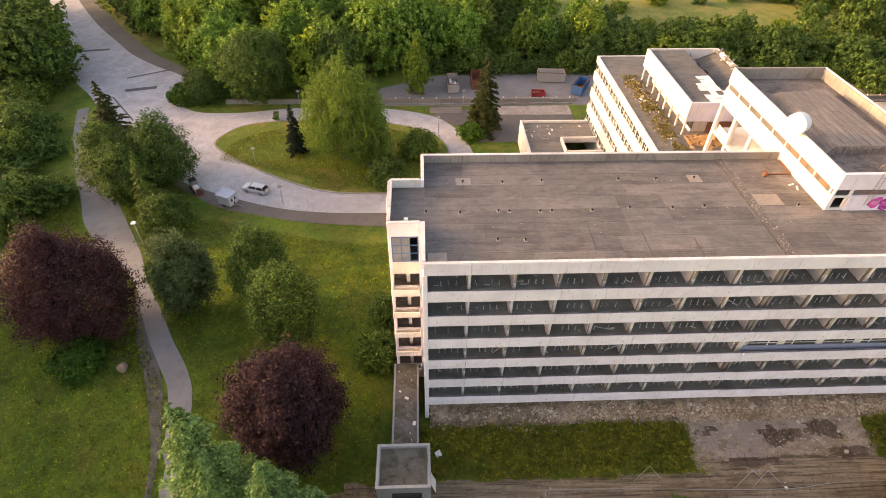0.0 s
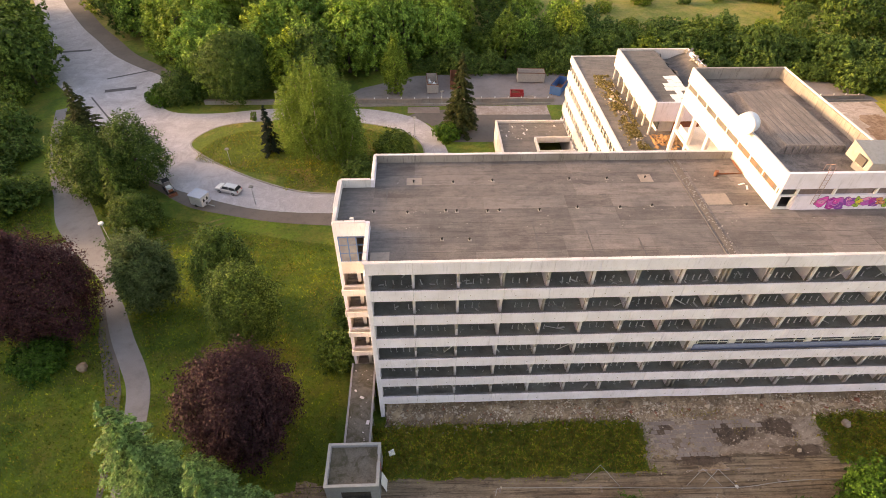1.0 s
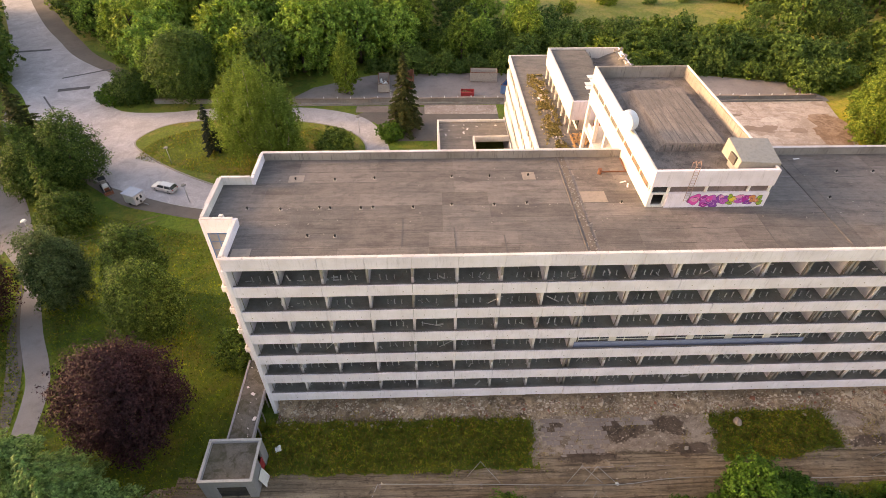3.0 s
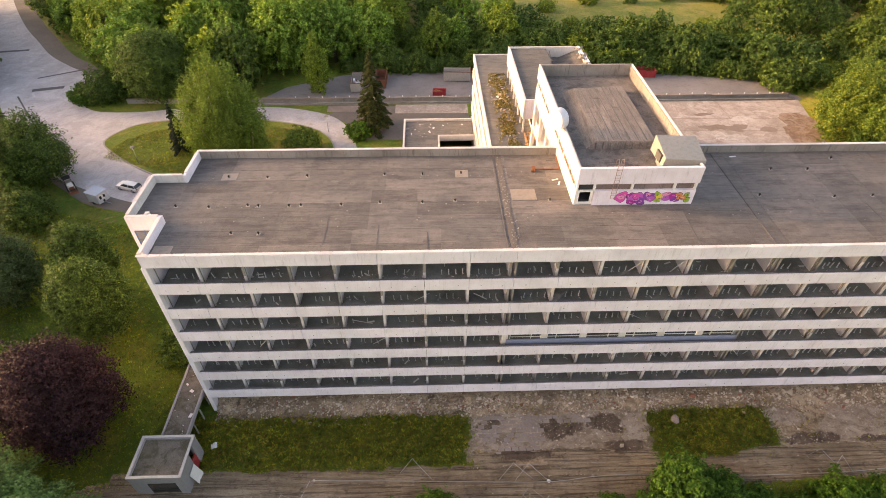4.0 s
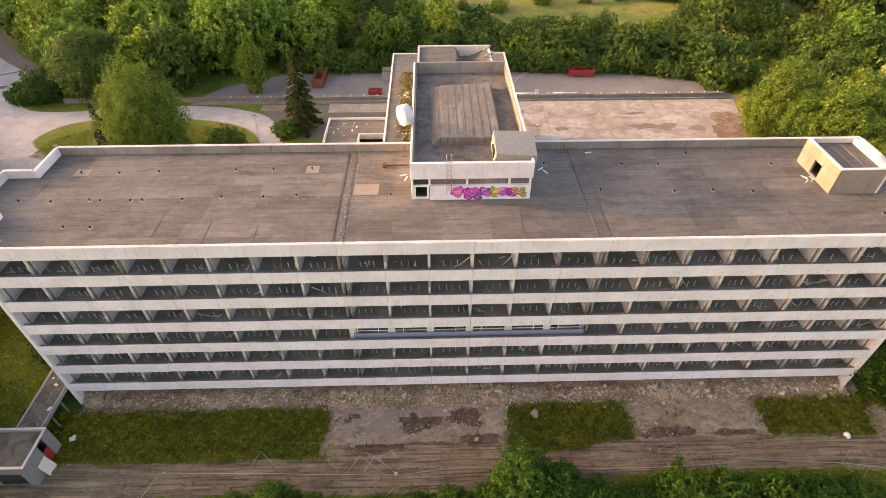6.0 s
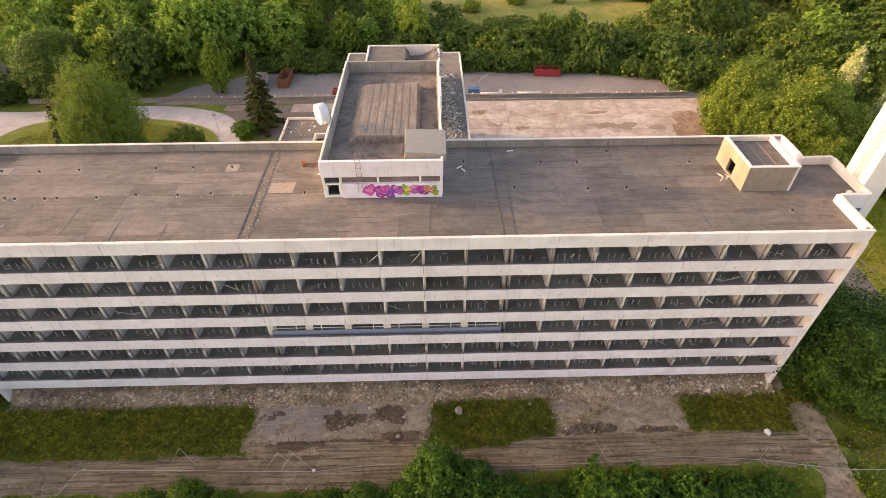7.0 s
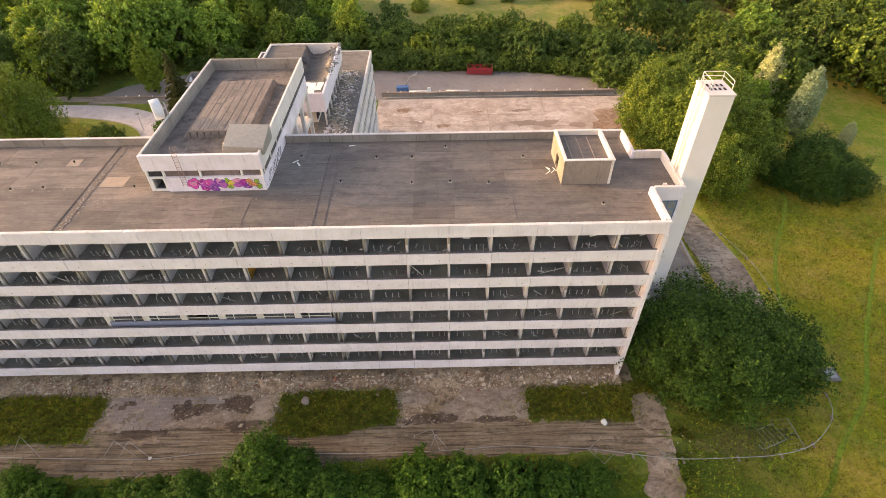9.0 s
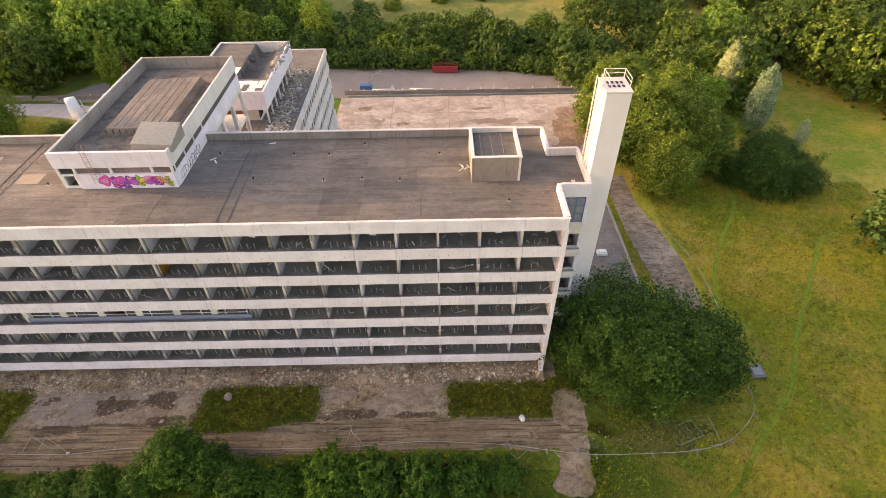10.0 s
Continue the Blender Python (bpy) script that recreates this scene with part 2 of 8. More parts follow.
FACADE = concrete("facade_paint", (0.84, 0.79, 0.87), (0.68, 0.625, 0.675), 0.4)
SHAFT = concrete("shaft_paint", (0.78, 0.735, 0.76), (0.72, 0.67, 0.68), 0.08)
COPING = concrete("coping_white", (0.74, 0.69, 0.69), (0.55, 0.50, 0.50), 0.15)
INNER = concrete("partition_paint", (0.83, 0.79, 0.83), (0.66, 0.62, 0.64), 0.3)
CREAM = concrete("cream_render", (0.74, 0.69, 0.64), (0.60, 0.54, 0.48), 0.45)
WHITE = concrete("white_render", (0.74, 0.70, 0.68), (0.58, 0.54, 0.51), 0.45)
# grey ledge concrete, darkened in colour to draw a shadow line
LEDGE = concrete("ledge_shade_concrete", (0.24, 0.22, 0.22), (0.12, 0.11, 0.105), 0.5)
STAIN = asphalt("damp_stain", (0.34, 0.25, 0.20), (0.26, 0.185, 0.145), False)
LINING = concrete("parapet_lining", (0.31, 0.275, 0.25), (0.20, 0.175, 0.155), 0.8)
BARE = concrete("bare_concrete", (0.34, 0.31, 0.28), (0.22, 0.20, 0.18), 0.5)
SLABFLOOR = concrete("room_floor", (0.33, 0.335, 0.305), (0.17, 0.16, 0.145), 0.3, 0.85, 5.0)
# shade of rooms, recesses and openings, painted as a near-black surface colour
DEEP_SHADE = concrete("deep_shade", (0.12, 0.112, 0.108), (0.07, 0.062, 0.058), 0.2)
ROOF_W = roofing("roof_brown", (0.19, 0.163, 0.152), (0.135, 0.122, 0.118), (0.28, 0.245, 0.225))
ROOF_E = roofing("roof_grey", (0.185, 0.155, 0.14), (0.125, 0.115, 0.112), (0.23, 0.20, 0.18))
ROOF_L = roofing("roof_low", (0.19, 0.165, 0.15), (0.13, 0.12, 0.115), (0.24, 0.215, 0.19))
ROOF_M = blotched("roof_mossy", (0.15, 0.135, 0.12), (0.11, 0.10, 0.075), (0.06, 0.06, 0.035))
ROAD = blotched("road_light", (0.50, 0.465, 0.475), (0.45, 0.415, 0.42), (0.385, 0.35, 0.355), (0.25, 0.25))
PATHM = asphalt("path_asphalt", (0.30, 0.275, 0.27), (0.22, 0.20, 0.195), False)
VERGE = asphalt("verge_gravel", (0.19, 0.155, 0.13), (0.14, 0.115, 0.10), False)
PARKING = asphalt("parking_asphalt", (0.30, 0.255, 0.24), (0.23, 0.195, 0.185), False)
PATCHM = asphalt("tar_patch", (0.13, 0.12, 0.12), (0.10, 0.09, 0.09), False)
TERRACE = blotched("terrace_slab", (0.52, 0.425, 0.375), (0.42, 0.33, 0.28), (0.33, 0.245, 0.20), (0.35, 0.35))
MUD = blotched("rust_mud", (0.38, 0.26, 0.19), (0.29, 0.18, 0.12), (0.20, 0.12, 0.08))
ROOF_P = blotched("roof_weathered", (0.215, 0.18, 0.16), (0.15, 0.127, 0.115), (0.085, 0.072, 0.064), (0.4, 0.5))
ROOF_H = blotched("roof_hump_felt", (0.27, 0.22, 0.19), (0.21, 0.172, 0.15), (0.15, 0.122, 0.108), (2.2, 0.25))
EARTH = blotched("bare_earth", (0.42, 0.31, 0.21), (0.27, 0.19, 0.125), (0.13, 0.088, 0.058), (0.9, 1.1))
DUST = blotched("dusty_ground", (0.37, 0.29, 0.22), (0.25, 0.182, 0.13), (0.12, 0.082, 0.06), (0.5, 0.9))
PAVING = asphalt("old_paving", (0.38, 0.30, 0.255), (0.22, 0.165, 0.135), False)
GRASSB = leaf("grass_blades", (0.090, 0.155, 0.009), (0.17, 0.24, 0.016), (0.29, 0.30, 0.04), 0.35, 3.0, 0.5, 1.6, 0.8)
STRAW = leaf("dry_grass_blades", (0.25, 0.295, 0.017), (0.42, 0.36, 0.032), (0.58, 0.39, 0.105), 0.35, 3.0, 0.5, 1.6, 0.6)
MEADOWG = leaf("fresh_meadow_blades", (0.20, 0.31, 0.014), (0.31, 0.40, 0.024), (0.44, 0.45, 0.05), 0.35, 3.0, 0.5, 1.6, 0.6)
OLIVE = leaf("withered_grass_blades", (0.13, 0.14, 0.014), (0.22, 0.18, 0.025), (0.34, 0.22, 0.06), 0.35, 3.0, 0.5, 1.6, 0.6)
LEAF_A = leaf("leaf_green", (0.040, 0.080, 0.014), (0.080, 0.140, 0.024), (0.165, 0.235, 0.045), 0.22)
LEAF_W = leaf("leaf_wood", (0.13, 0.24, 0.040), (0.21, 0.35, 0.060), (0.35, 0.49, 0.088), 0.42, 3.5)
MOSS = leaf("moss", (0.13, 0.12, 0.03), (0.26, 0.20, 0.06), (0.46, 0.36, 0.18))
LEAF_B = leaf("leaf_birch", (0.095, 0.165, 0.022), (0.15, 0.235, 0.034), (0.22, 0.305, 0.052), 0.35)
LEAF_C = leaf("leaf_conifer", (0.030, 0.048, 0.014), (0.052, 0.070, 0.020), (0.095, 0.092, 0.028))
LEAF_D = leaf("leaf_copper", (0.032, 0.011, 0.016), (0.060, 0.022, 0.027), (0.100, 0.042, 0.044), 0.15, 5.0, 0.6)
LEAF_E = leaf("leaf_silver", (0.32, 0.38, 0.20), (0.44, 0.50, 0.28), (0.58, 0.62, 0.38), 0.35)
LEAF_F = leaf("leaf_larch", (0.11, 0.20, 0.055), (0.175, 0.29, 0.085), (0.26, 0.38, 0.125), 0.35, 5.0, 0.6)
LEAF_G = leaf("leaf_fresh", (0.026, 0.075, 0.008), (0.056, 0.138, 0.015), (0.11, 0.215, 0.028), 0.25)
LEAF_H = leaf("leaf_olive", (0.14, 0.225, 0.034), (0.23, 0.33, 0.050), (0.40, 0.47, 0.080), 0.42, 3.5)
LEAF_T = leaf("leaf_mid", (0.085, 0.145, 0.020), (0.16, 0.235, 0.032), (0.30, 0.355, 0.055), 0.32)
LEAF_N = leaf("leaf_thicket", (0.020, 0.056, 0.009), (0.043, 0.100, 0.015), (0.092, 0.17, 0.028), 0.22)
LEAF_K = leaf("leaf_hedge", (0.060, 0.115, 0.026), (0.11, 0.185, 0.040), (0.19, 0.27, 0.056), 0.36, 3.5)
BARK = plain("bark", (0.10, 0.075, 0.055), 0.95, 0, 0.6, 6)
BARKW = plain("birch_bark", (0.42, 0.38, 0.33), 0.9, 0, 0.8, 3)
STEEL = plain("galvanised_steel", (0.46, 0.46, 0.45), 0.45, 0.6, 0.4)
RUST = plain("rusty_steel", (0.26, 0.10, 0.055), 0.85, 0.1, 0.6)
REDP = plain("red_paint", (0.45, 0.045, 0.05), 0.5, 0, 0.4)
BLUEP = plain("blue_paint", (0.06, 0.16, 0.36), 0.5, 0, 0.3)
PALEBLUE = plain("pale_blue_panel", (0.22, 0.26, 0.38), 0.7, 0, 0.5)
GREYP = plain("grey_cladding", (0.29, 0.285, 0.30), 0.6, 0, 0.3)
WHITEP = plain("white_paint", (0.80, 0.79, 0.76), 0.45, 0, 0.2)
BLACK = plain("black_rubber", (0.02, 0.02, 0.02), 0.8, 0, 0.2)
GLASS = pane_glass("window_glass", (0.05, 0.055, 0.06))
# opaque pale tint paints in the lit landing behind clear panes
GLASSP = pane_glass("glass_lit_behind", (0.34, 0.36, 0.40))
GLASSB = pane_glass("blue_glass", (0.075, 0.09, 0.115))
BRICK = plain("brick_red", (0.33, 0.13, 0.08), 0.9, 0, 0.5, 5)
RUBBLE = [concrete("rubble_pale", (0.60, 0.50, 0.40), (0.42, 0.33, 0.25), 0.1), concrete("rubble_brown", (0.32, 0.23, 0.165), (0.20, 0.145, 0.105), 0.1), BRICK]


# ---------------------------------------------------------------- mesh tools
def box(bm, x0, y0, z0, x1, y1, z1, m=None, index=0):
    """A box from corner to corner; m: an extra pose."""
    c = [Vector((x, y, z)) for z in (z0, z1) for y in (y0, y1) for x in (x0, x1)]
    v = [bm.verts.new(m @ p if m else p) for p in c]
    for f in ((0, 2, 3, 1), (4, 5, 7, 6), (0, 1, 5, 4), (2, 6, 7, 3), (0, 4, 6, 2), (1, 3, 7, 5)):
        bm.faces.new([v[i] for i in f]).material_index = index
    return v


def soften(bm, w=0.03, seg=1):
    bmesh.ops.bevel(bm, geom=list(bm.edges), offset=w, segments=seg, affect="EDGES", clamp_overlap=True)
    return bm


def tube(bm, points, radii, seg=8, cap=True, index=0):
    """A tapered tube through the points."""
    rings = []
    pts = [Vector(p) for p in points]
    for i, p in enumerate(pts):
        d = (pts[min(i + 1, len(pts) - 1)] - pts[max(i - 1, 0)]).normalized()
        a = d.orthogonal().normalized() if abs(d.z) < 0.9 else Vector((1, 0, 0)).cross(d).normalized()
        c = d.cross(a)
        r = radii[i] if hasattr(radii, "__len__") else radii
        rings.append([bm.verts.new(p + (a * math.cos(k * math.tau / seg) + c * math.sin(k * math.tau / seg)) * r) for k in range(seg)])
    for r0, r1 in zip(rings, rings[1:]):
        for k in range(seg):
            f = bm.faces.new((r0[k], r0[(k + 1) % seg], r1[(k + 1) % seg], r1[k]))
            f.smooth, f.material_index = True, index
    if cap:
        bm.faces.new(rings[0][::-1]).material_index = index
        bm.faces.new(rings[-1]).material_index = index
    return bm


def mesh_of(bm, name, *materials):
    bmesh.ops.recalc_face_normals(bm, faces=bm.faces)
    me = bpy.data.meshes.new(name)
    bm.to_mesh(me)
    bm.free()
    for m in materials:
        me.materials.append(m)
    return me


def part(name, bm, material, parent, label=""):
    me = bm if isinstance(bm, bpy.types.Mesh) else mesh_of(bm, name, *(material if isinstance(material, (list, tuple)) else [material]))
    ob = new(name, me)
    ob.parent = parent
    return tagged(ob, label)


def piece(name, me, parent, m):
    """One more object on a shared mesh."""
    ob = new(name, me)
    ob.parent, ob.matrix_basis = parent, m
    return ob


def thing(name, label, category, kind="", group="", at=None):
    ob = new(name)
    ob.empty_display_size = 0.2
    if at:
        ob.matrix_basis = at
    return tagged(ob, label, category, group, kind)


def boxes(*bb, w=0.0):
    bm = bmesh.new()
    for b in bb:
        box(bm, *b)
    return soften(bm, w) if w else bm


def smooth_step(a, b, v):
    v = min(1.0, max(0.0, (v - a) / (b - a)))
    return v * v * (3 - 2 * v)


def ground_z(x, y):
    """The lie of the land: level before the long front, falling gently behind it and to the east."""
    return 0.75 - 3.75 * max(smooth_step(4, 34, y), 0.6 * smooth_step(88, 112, x))


def survey(x, y):
    """A small stretch of the far plan towards the north, where the first survey fell short."""
    w = smooth_step(2, 45, y)
    return x + w * (0.85 + 0.018 * max(0, -x - 30) + 0.012 * max(0, x - 90)), y + w * (1.15 + 0.011 * max(0, x - 50) * min(1.0, y / 90))


def curve_points(pts, closed=False, n=6):
    """Catmull-Rom through the points."""
    out, k = [], len(pts)
    for i in range(k if closed else k - 1):
        p = [Vector(pts[(i + j) % k] if closed else pts[min(max(i + j, 0), k - 1)]) for j in (-1, 0, 1, 2)]
        for s in range(n):
            t = s / n
            out.append(0.5 * (2 * p[1] + (p[2] - p[0]) * t + (2 * p[0] - 5 * p[1] + 4 * p[2] - p[3]) * t * t + (3 * p[1] - p[0] - 3 * p[2] + p[3]) * t ** 3))
    if not closed:
        out.append(Vector(pts[-1]))
    return [(v[0], v[1]) for v in out]


def sheet(name, outline, material, dz, label, category, step=4.0, thick=0.0):
    """A paved or bare surface that lies on the land; the outline is a closed polygon."""
    bm = bmesh.new()
    outline = [survey(x, y) for x, y in outline]
    vs = [bm.verts.new((x, y, 0)) for x, y in outline]
    es = [bm.edges.new((vs[i], vs[(i + 1) % len(vs)])) for i in range(len(vs))]
    bmesh.ops.triangle_fill(bm, edges=es, use_beauty=True, normal=(0, 0, 1))
    for ax in (0, 1):
        lo, hi = min(p[ax] for p in outline), max(p[ax] for p in outline)
        c = math.ceil(lo / step) * step
        while c < hi:
            bmesh.ops.bisect_plane(bm, geom=bm.verts[:] + bm.edges[:] + bm.faces[:], plane_co=(c, c, 0), plane_no=(1, 0, 0) if ax == 0 else (0, 1, 0))
            c += step
    for v in bm.verts:
        v.co.z = ground_z(v.co.x, v.co.y) + dz
    bmesh.ops.recalc_face_normals(bm, faces=bm.faces)
    if bm.faces and sum(f.normal.z for f in bm.faces) < 0:
        bmesh.ops.reverse_faces(bm, faces=bm.faces)
    me = bpy.data.meshes.new(name)
    bm.to_mesh(me)
    bm.free()
    me.materials.append(material)
    return tagged(new(name, me), label, category, "", "structure")


def ragged(pts, amount=0.5, seed=0.0):
    """A closed outline with an uneven, worn edge."""
    out = []
    for x, y in curve_points(pts, True, 14):
        v = noise.noise_vector((x * 0.45, y * 0.45, seed)) * amount + noise.noise_vector((x * 1.7, y * 1.7, seed)) * amount * 0.4
        out.append((x + v.x, y + v.y))
    return out


def ribbon(pts, width):
    """The outline of a strip of that width along a line; width may be one for each point."""
    left, right = [], []
    for i, p in enumerate(pts):
        d = Vector(pts[min(i + 1, len(pts) - 1)]) - Vector(pts[max(i - 1, 0)])
        nrm = Vector((-d.y, d.x)).normalized()
        w = (width[i] if hasattr(width, "__len__") else width) / 2
        left.append((p[0] + nrm.x * w, p[1] + nrm.y * w))
        right.append((p[0] - nrm.x * w, p[1] - nrm.y * w))
    return left + right[::-1]


def leaves_mesh(name, pos, nrm, size, material, seed, stretch=1.5, along=None):
    """Small pointed leaves at the given places; nrm: the way each one faces."""
    r = np.random.default_rng(seed)
    n = len(pos)
    nrm = nrm / (np.linalg.norm(nrm, axis=1, keepdims=True) + 1e-9)
    a = along if along is not None else r.normal(size=(n, 3))
    a = a - nrm * np.sum(a * nrm, axis=1, keepdims=True)
    a /= np.linalg.norm(a, axis=1, keepdims=True) + 1e-9
    b = np.cross(nrm, a)
    s = (size * r.uniform(0.55, 1.35, n))[:, None]
    w = s * r.uniform(0.38, 0.62, (n, 1))
    foot = pos - a * s * r.uniform(0.2, 0.45, (n, 1)) * stretch
    v = np.stack([foot - b * w, foot + b * w + a * s * r.uniform(-0.3, 0.3, (n, 1)), pos + a * s * 0.5 * stretch], axis=1).reshape(-1, 3)
    me = bpy.data.meshes.new(name)
    me.from_pydata(v.tolist(), [], np.arange(n * 3).reshape(-1, 3).tolist())
    me.materials.append(material)
    return me


# ---------------------------------------------------------------- the land
def ground_material():
    """Lawn near the building, dry meadow to the east and far north, bare earth before the long front."""
    m, n, l, b = mat("ground_turf", 0.95)
    v = coords(n, l)

    def cover(g0, g1, dry, amount):
        base = mix(n, l, ramp(n, l, noise_tex(n, l, v, 0.08, 5, 0.65), [(0.44, grey(0)), (0.56, grey(1))]), g0, g1)
        return mix(n, l, ramp(n, l, noise_tex(n, l, v, 0.2, 7, 0.78), [(0.46, grey(0)), (0.68, grey(amount))]), base, dry)

    lawn = cover((0.075, 0.140, 0.008), (0.15, 0.23, 0.015), (0.27, 0.22, 0.036), 0.7)
    meadow = cover((0.24, 0.325, 0.017), (0.45, 0.39, 0.030), (0.64, 0.42, 0.11), 0.9)
    sep = n.new("ShaderNodeSeparateXYZ")
    wire(l, v, sep.inputs["Vector"])
    wob = noise_tex(n, l, v, 0.06, 4, 0.6)

    def edge(axis, a, c):
        mr = n.new("ShaderNodeMapRange")
        mr.interpolation_type = "SMOOTHSTEP"
        mr.inputs["From Min"].default_value, mr.inputs["From Max"].default_value = a, c
        add = n.new("ShaderNodeMath")
        add.operation = "MULTIPLY_ADD"
        wire(l, wob, add.inputs[0])
        add.inputs[1].default_value = 24
        wire(l, axis, add.inputs[2])
        wire(l, add.outputs[0], mr.inputs["Value"])
        return mr.outputs["Result"]

    base = mix(n, l, edge(sep.outputs["X"], 100, 122), lawn, meadow)
    far = cover((0.16, 0.20, 0.030), (0.27, 0.26, 0.05), (0.40, 0.29, 0.10), 0.9)
    base = mix(n, l, edge(sep.outputs["Y"], 122, 136), base, far)
    tuft = noise_tex(n, l, v, 1.9, 8, 0.85)
    base = mix(n, l, ramp(n, l, tuft, [(0.36, grey(0.65)), (0.50, grey(0))]), base, (0.035, 0.058, 0.006))
    base = mix(n, l, ramp(n, l, tuft, [(0.56, grey(0)), (0.70, grey(0.6))]), base, (0.26, 0.28, 0.045))
    wire(l, base, b.inputs["Base Color"])
    bump(n, l, b, tuft, 1.0, 0.3)
    return m


def build_ground():
    xs = [-2500, -900, -450, -280, -200] + list(range(-160, 241, 4)) + [300, 420, 700, 1200, 2500]
    ys = [-2500, -800, -300, -120, -70] + list(range(-48, 185, 4)) + [220, 300, 450, 800, 2500]
    verts = [(x, y, ground_z(x, y) - 0.02) for y in ys for x in xs]
    k = len(xs)
    faces = [(j * k + i, j * k + i + 1, (j + 1) * k + i + 1, (j + 1) * k + i) for j in range(len(ys) - 1) for i in range(k - 1)]
    me = bpy.data.meshes.new("ground")
    me.from_pydata(verts, [], faces)
    me.materials.append(ground_material())
    tagged(new("ground", me), "rough green lawn turning to dry meadow", "ground", "", "structure")


build_ground()
WORN = turf("worn_turf", ((0.17, 0.18, 0.035), (0.23, 0.22, 0.05)), (0.33, 0.25, 0.09), 0.9)
SOUTH_EDGE = [(-54.3, 59.2), (-47.4, 51.4), (-39.8, 46.9), (-31.9, 43.5), (-24.5, 41.0), (-16.6, 39.8), (-7.0, 39.5), (4, 39.5)]
ROAD_WEST = [(-135, 175), (-118.9, 149.6), (-100.3, 121), (-86.2, 95.2), (-76.0, 83.2), (-64.3, 68.0)] + SOUTH_EDGE
ROAD_EAST = [(-126, 175), (-109.5, 149.6), (-94.0, 128), (-84.0, 116.2), (-75.7, 106.6), (-67.3, 99.6), (-57.8, 92.6), (-56.0, 84.4), (-51.3, 76.3), (-41.1, 74.9), (-29.1, 76.8), (-19.1, 77.2), (-7.8, 76.2), (1.0, 73.1), (5.8, 68.2), (8.8, 59.9), (10, 50), (9, 42)]
sheet("road", curve_points(ROAD_WEST) + curve_points(ROAD_EAST)[::-1], ROAD, 0.05, "pale worn asphalt road with a turning loop", "road")
sheet("forest_verge", curve_points(ROAD_EAST[:7]) + curve_points([(x + 5.5, y + 0.6) for x, y in ROAD_EAST[:6]] + [(-55.5, 94.5)])[::-1], VERGE, 0.02, "bare brown verge at the wood edge", "verge")
ISLAND = [(-42, 62.2), (-41, 65.9), (-37.3, 69.5), (-30.5, 71), (-18.5, 71.4), (-7.4, 69.6), (-0.2, 66.5), (3.8, 61.5), (4.3, 56), (2, 49), (-3, 45.5), (-11.3, 45), (-17.4, 45.7), (-23.9, 48.4), (-32.3, 53.4), (-39, 58.6)]
sheet("ground_island", curve_points(ISLAND, True), turf("island_turf", ((0.13, 0.19, 0.014), (0.19, 0.235, 0.022)), (0.40, 0.26, 0.08), 0.95), 0.17, "grass island with dry patches inside the road loop", "grass")


def kerb(pts, closed, label):
    bm = bmesh.new()
    loop = [survey(x, y) for x, y in curve_points(pts, closed, 5)]
    out = ribbon(loop + ([loop[0]] if closed else []), 0.3)
    half = len(out) // 2
    a, c = out[:half], out[half:][::-1]
    rows = [[bm.verts.new((p[0], p[1], ground_z(*p) + z)) for p in side] for side, z in ((a, 0), (a, 0.2), (c, 0.2), (c, 0))]
    for r0, r1 in zip(rows, rows[1:]):
        for i in range(half - 1):
            bm.faces.new((r0[i], r0[i + 1], r1[i + 1], r1[i]))
    tagged(new("kerb", mesh_of(bm, "kerb", BARE)), label, "kerb", "", "structure")


kerb(ISLAND, True, "weathered concrete kerb round the grass island")
BROWN = [(-58, 59.5), (-50, 52), (-43.1, 46.8), (-36.3, 42.0), (-29.1, 39.6), (-20.1, 37.4), (-6.8, 36.0), (4, 35.6)]
sheet("pavement", curve_points(SOUTH_EDGE) + curve_points(BROWN)[::-1], VERGE, 0.03, "brown gravel verge beside the road", "verge")
PATH_L = [(-76, 77), (-72.0, 66.5), (-68.5, 59.7), (-65.8, 53.8), (-60.6, 45.0), (-56.2, 37.4), (-49.3, 30.5), (-41.9, 23.7), (-37.9, 17.5), (-34.4, 12.1), (-31.1, 7.5), (-28.7, 3.6), (-26.9, -3.1), (-25.9, -6.6), (-25.2, -22)]
PATH_R = [(-74, 78), (-69.6, 66.5), (-66.2, 59.7), (-62.6, 53.8), (-54.7, 44.9), (-49.0, 37.2), (-44.1, 30.4), (-40.0, 23.7), (-35.2, 17.4), (-31.4, 12.0), (-28.0, 7.4), (-26.0, 3.5), (-24.6, -3.2), (-24.0, -6.7), (-23.4, -22)]
sheet("path", curve_points(PATH_L) + curve_points(PATH_R)[::-1], PATHM, 0.04, "narrow grey asphalt footpath with worn edges", "path")
sheet("path_side", ribbon(curve_points([(-50, 32), (-58, 29.5), (-68, 29), (-90, 32)]), 4.5), PATHM, 0.055, "grey asphalt side path", "path")
sheet("path_strip", ribbon([(-41.4, 22.4), (-40.7, 21.2), (-38.1, 17.5), (-35.1, 12.1), (-32.1, 7.5), (-30.1, 3.6), (-27.7, -3.1), (-26.6, -9)], [0.3, 0.6, 1.0, 1.4, 1.7, 1.6, 0.9, 0.5]), VERGE, 0.035, "bare gravel strip beside the footpath", "path")
sheet("parking", [(-15, 80), (-10, 86.5), (3, 93), (20, 94), (54, 93.6), (84, 91.4), (103.7, 87), (108.5, 79.2), (108.5, 77.0), (-15, 77.4)], PARKING, 0.03, "brown-grey asphalt yard behind the low wall", "yard")
sheet("terrace", [(51.5, 20), (51.5, 77.4), (107.5, 77), (104.5, 62), (101, 46), (96, 30), (93, 20)], TERRACE, 0.06, "stained concrete terrace with damp patches", "terrace")
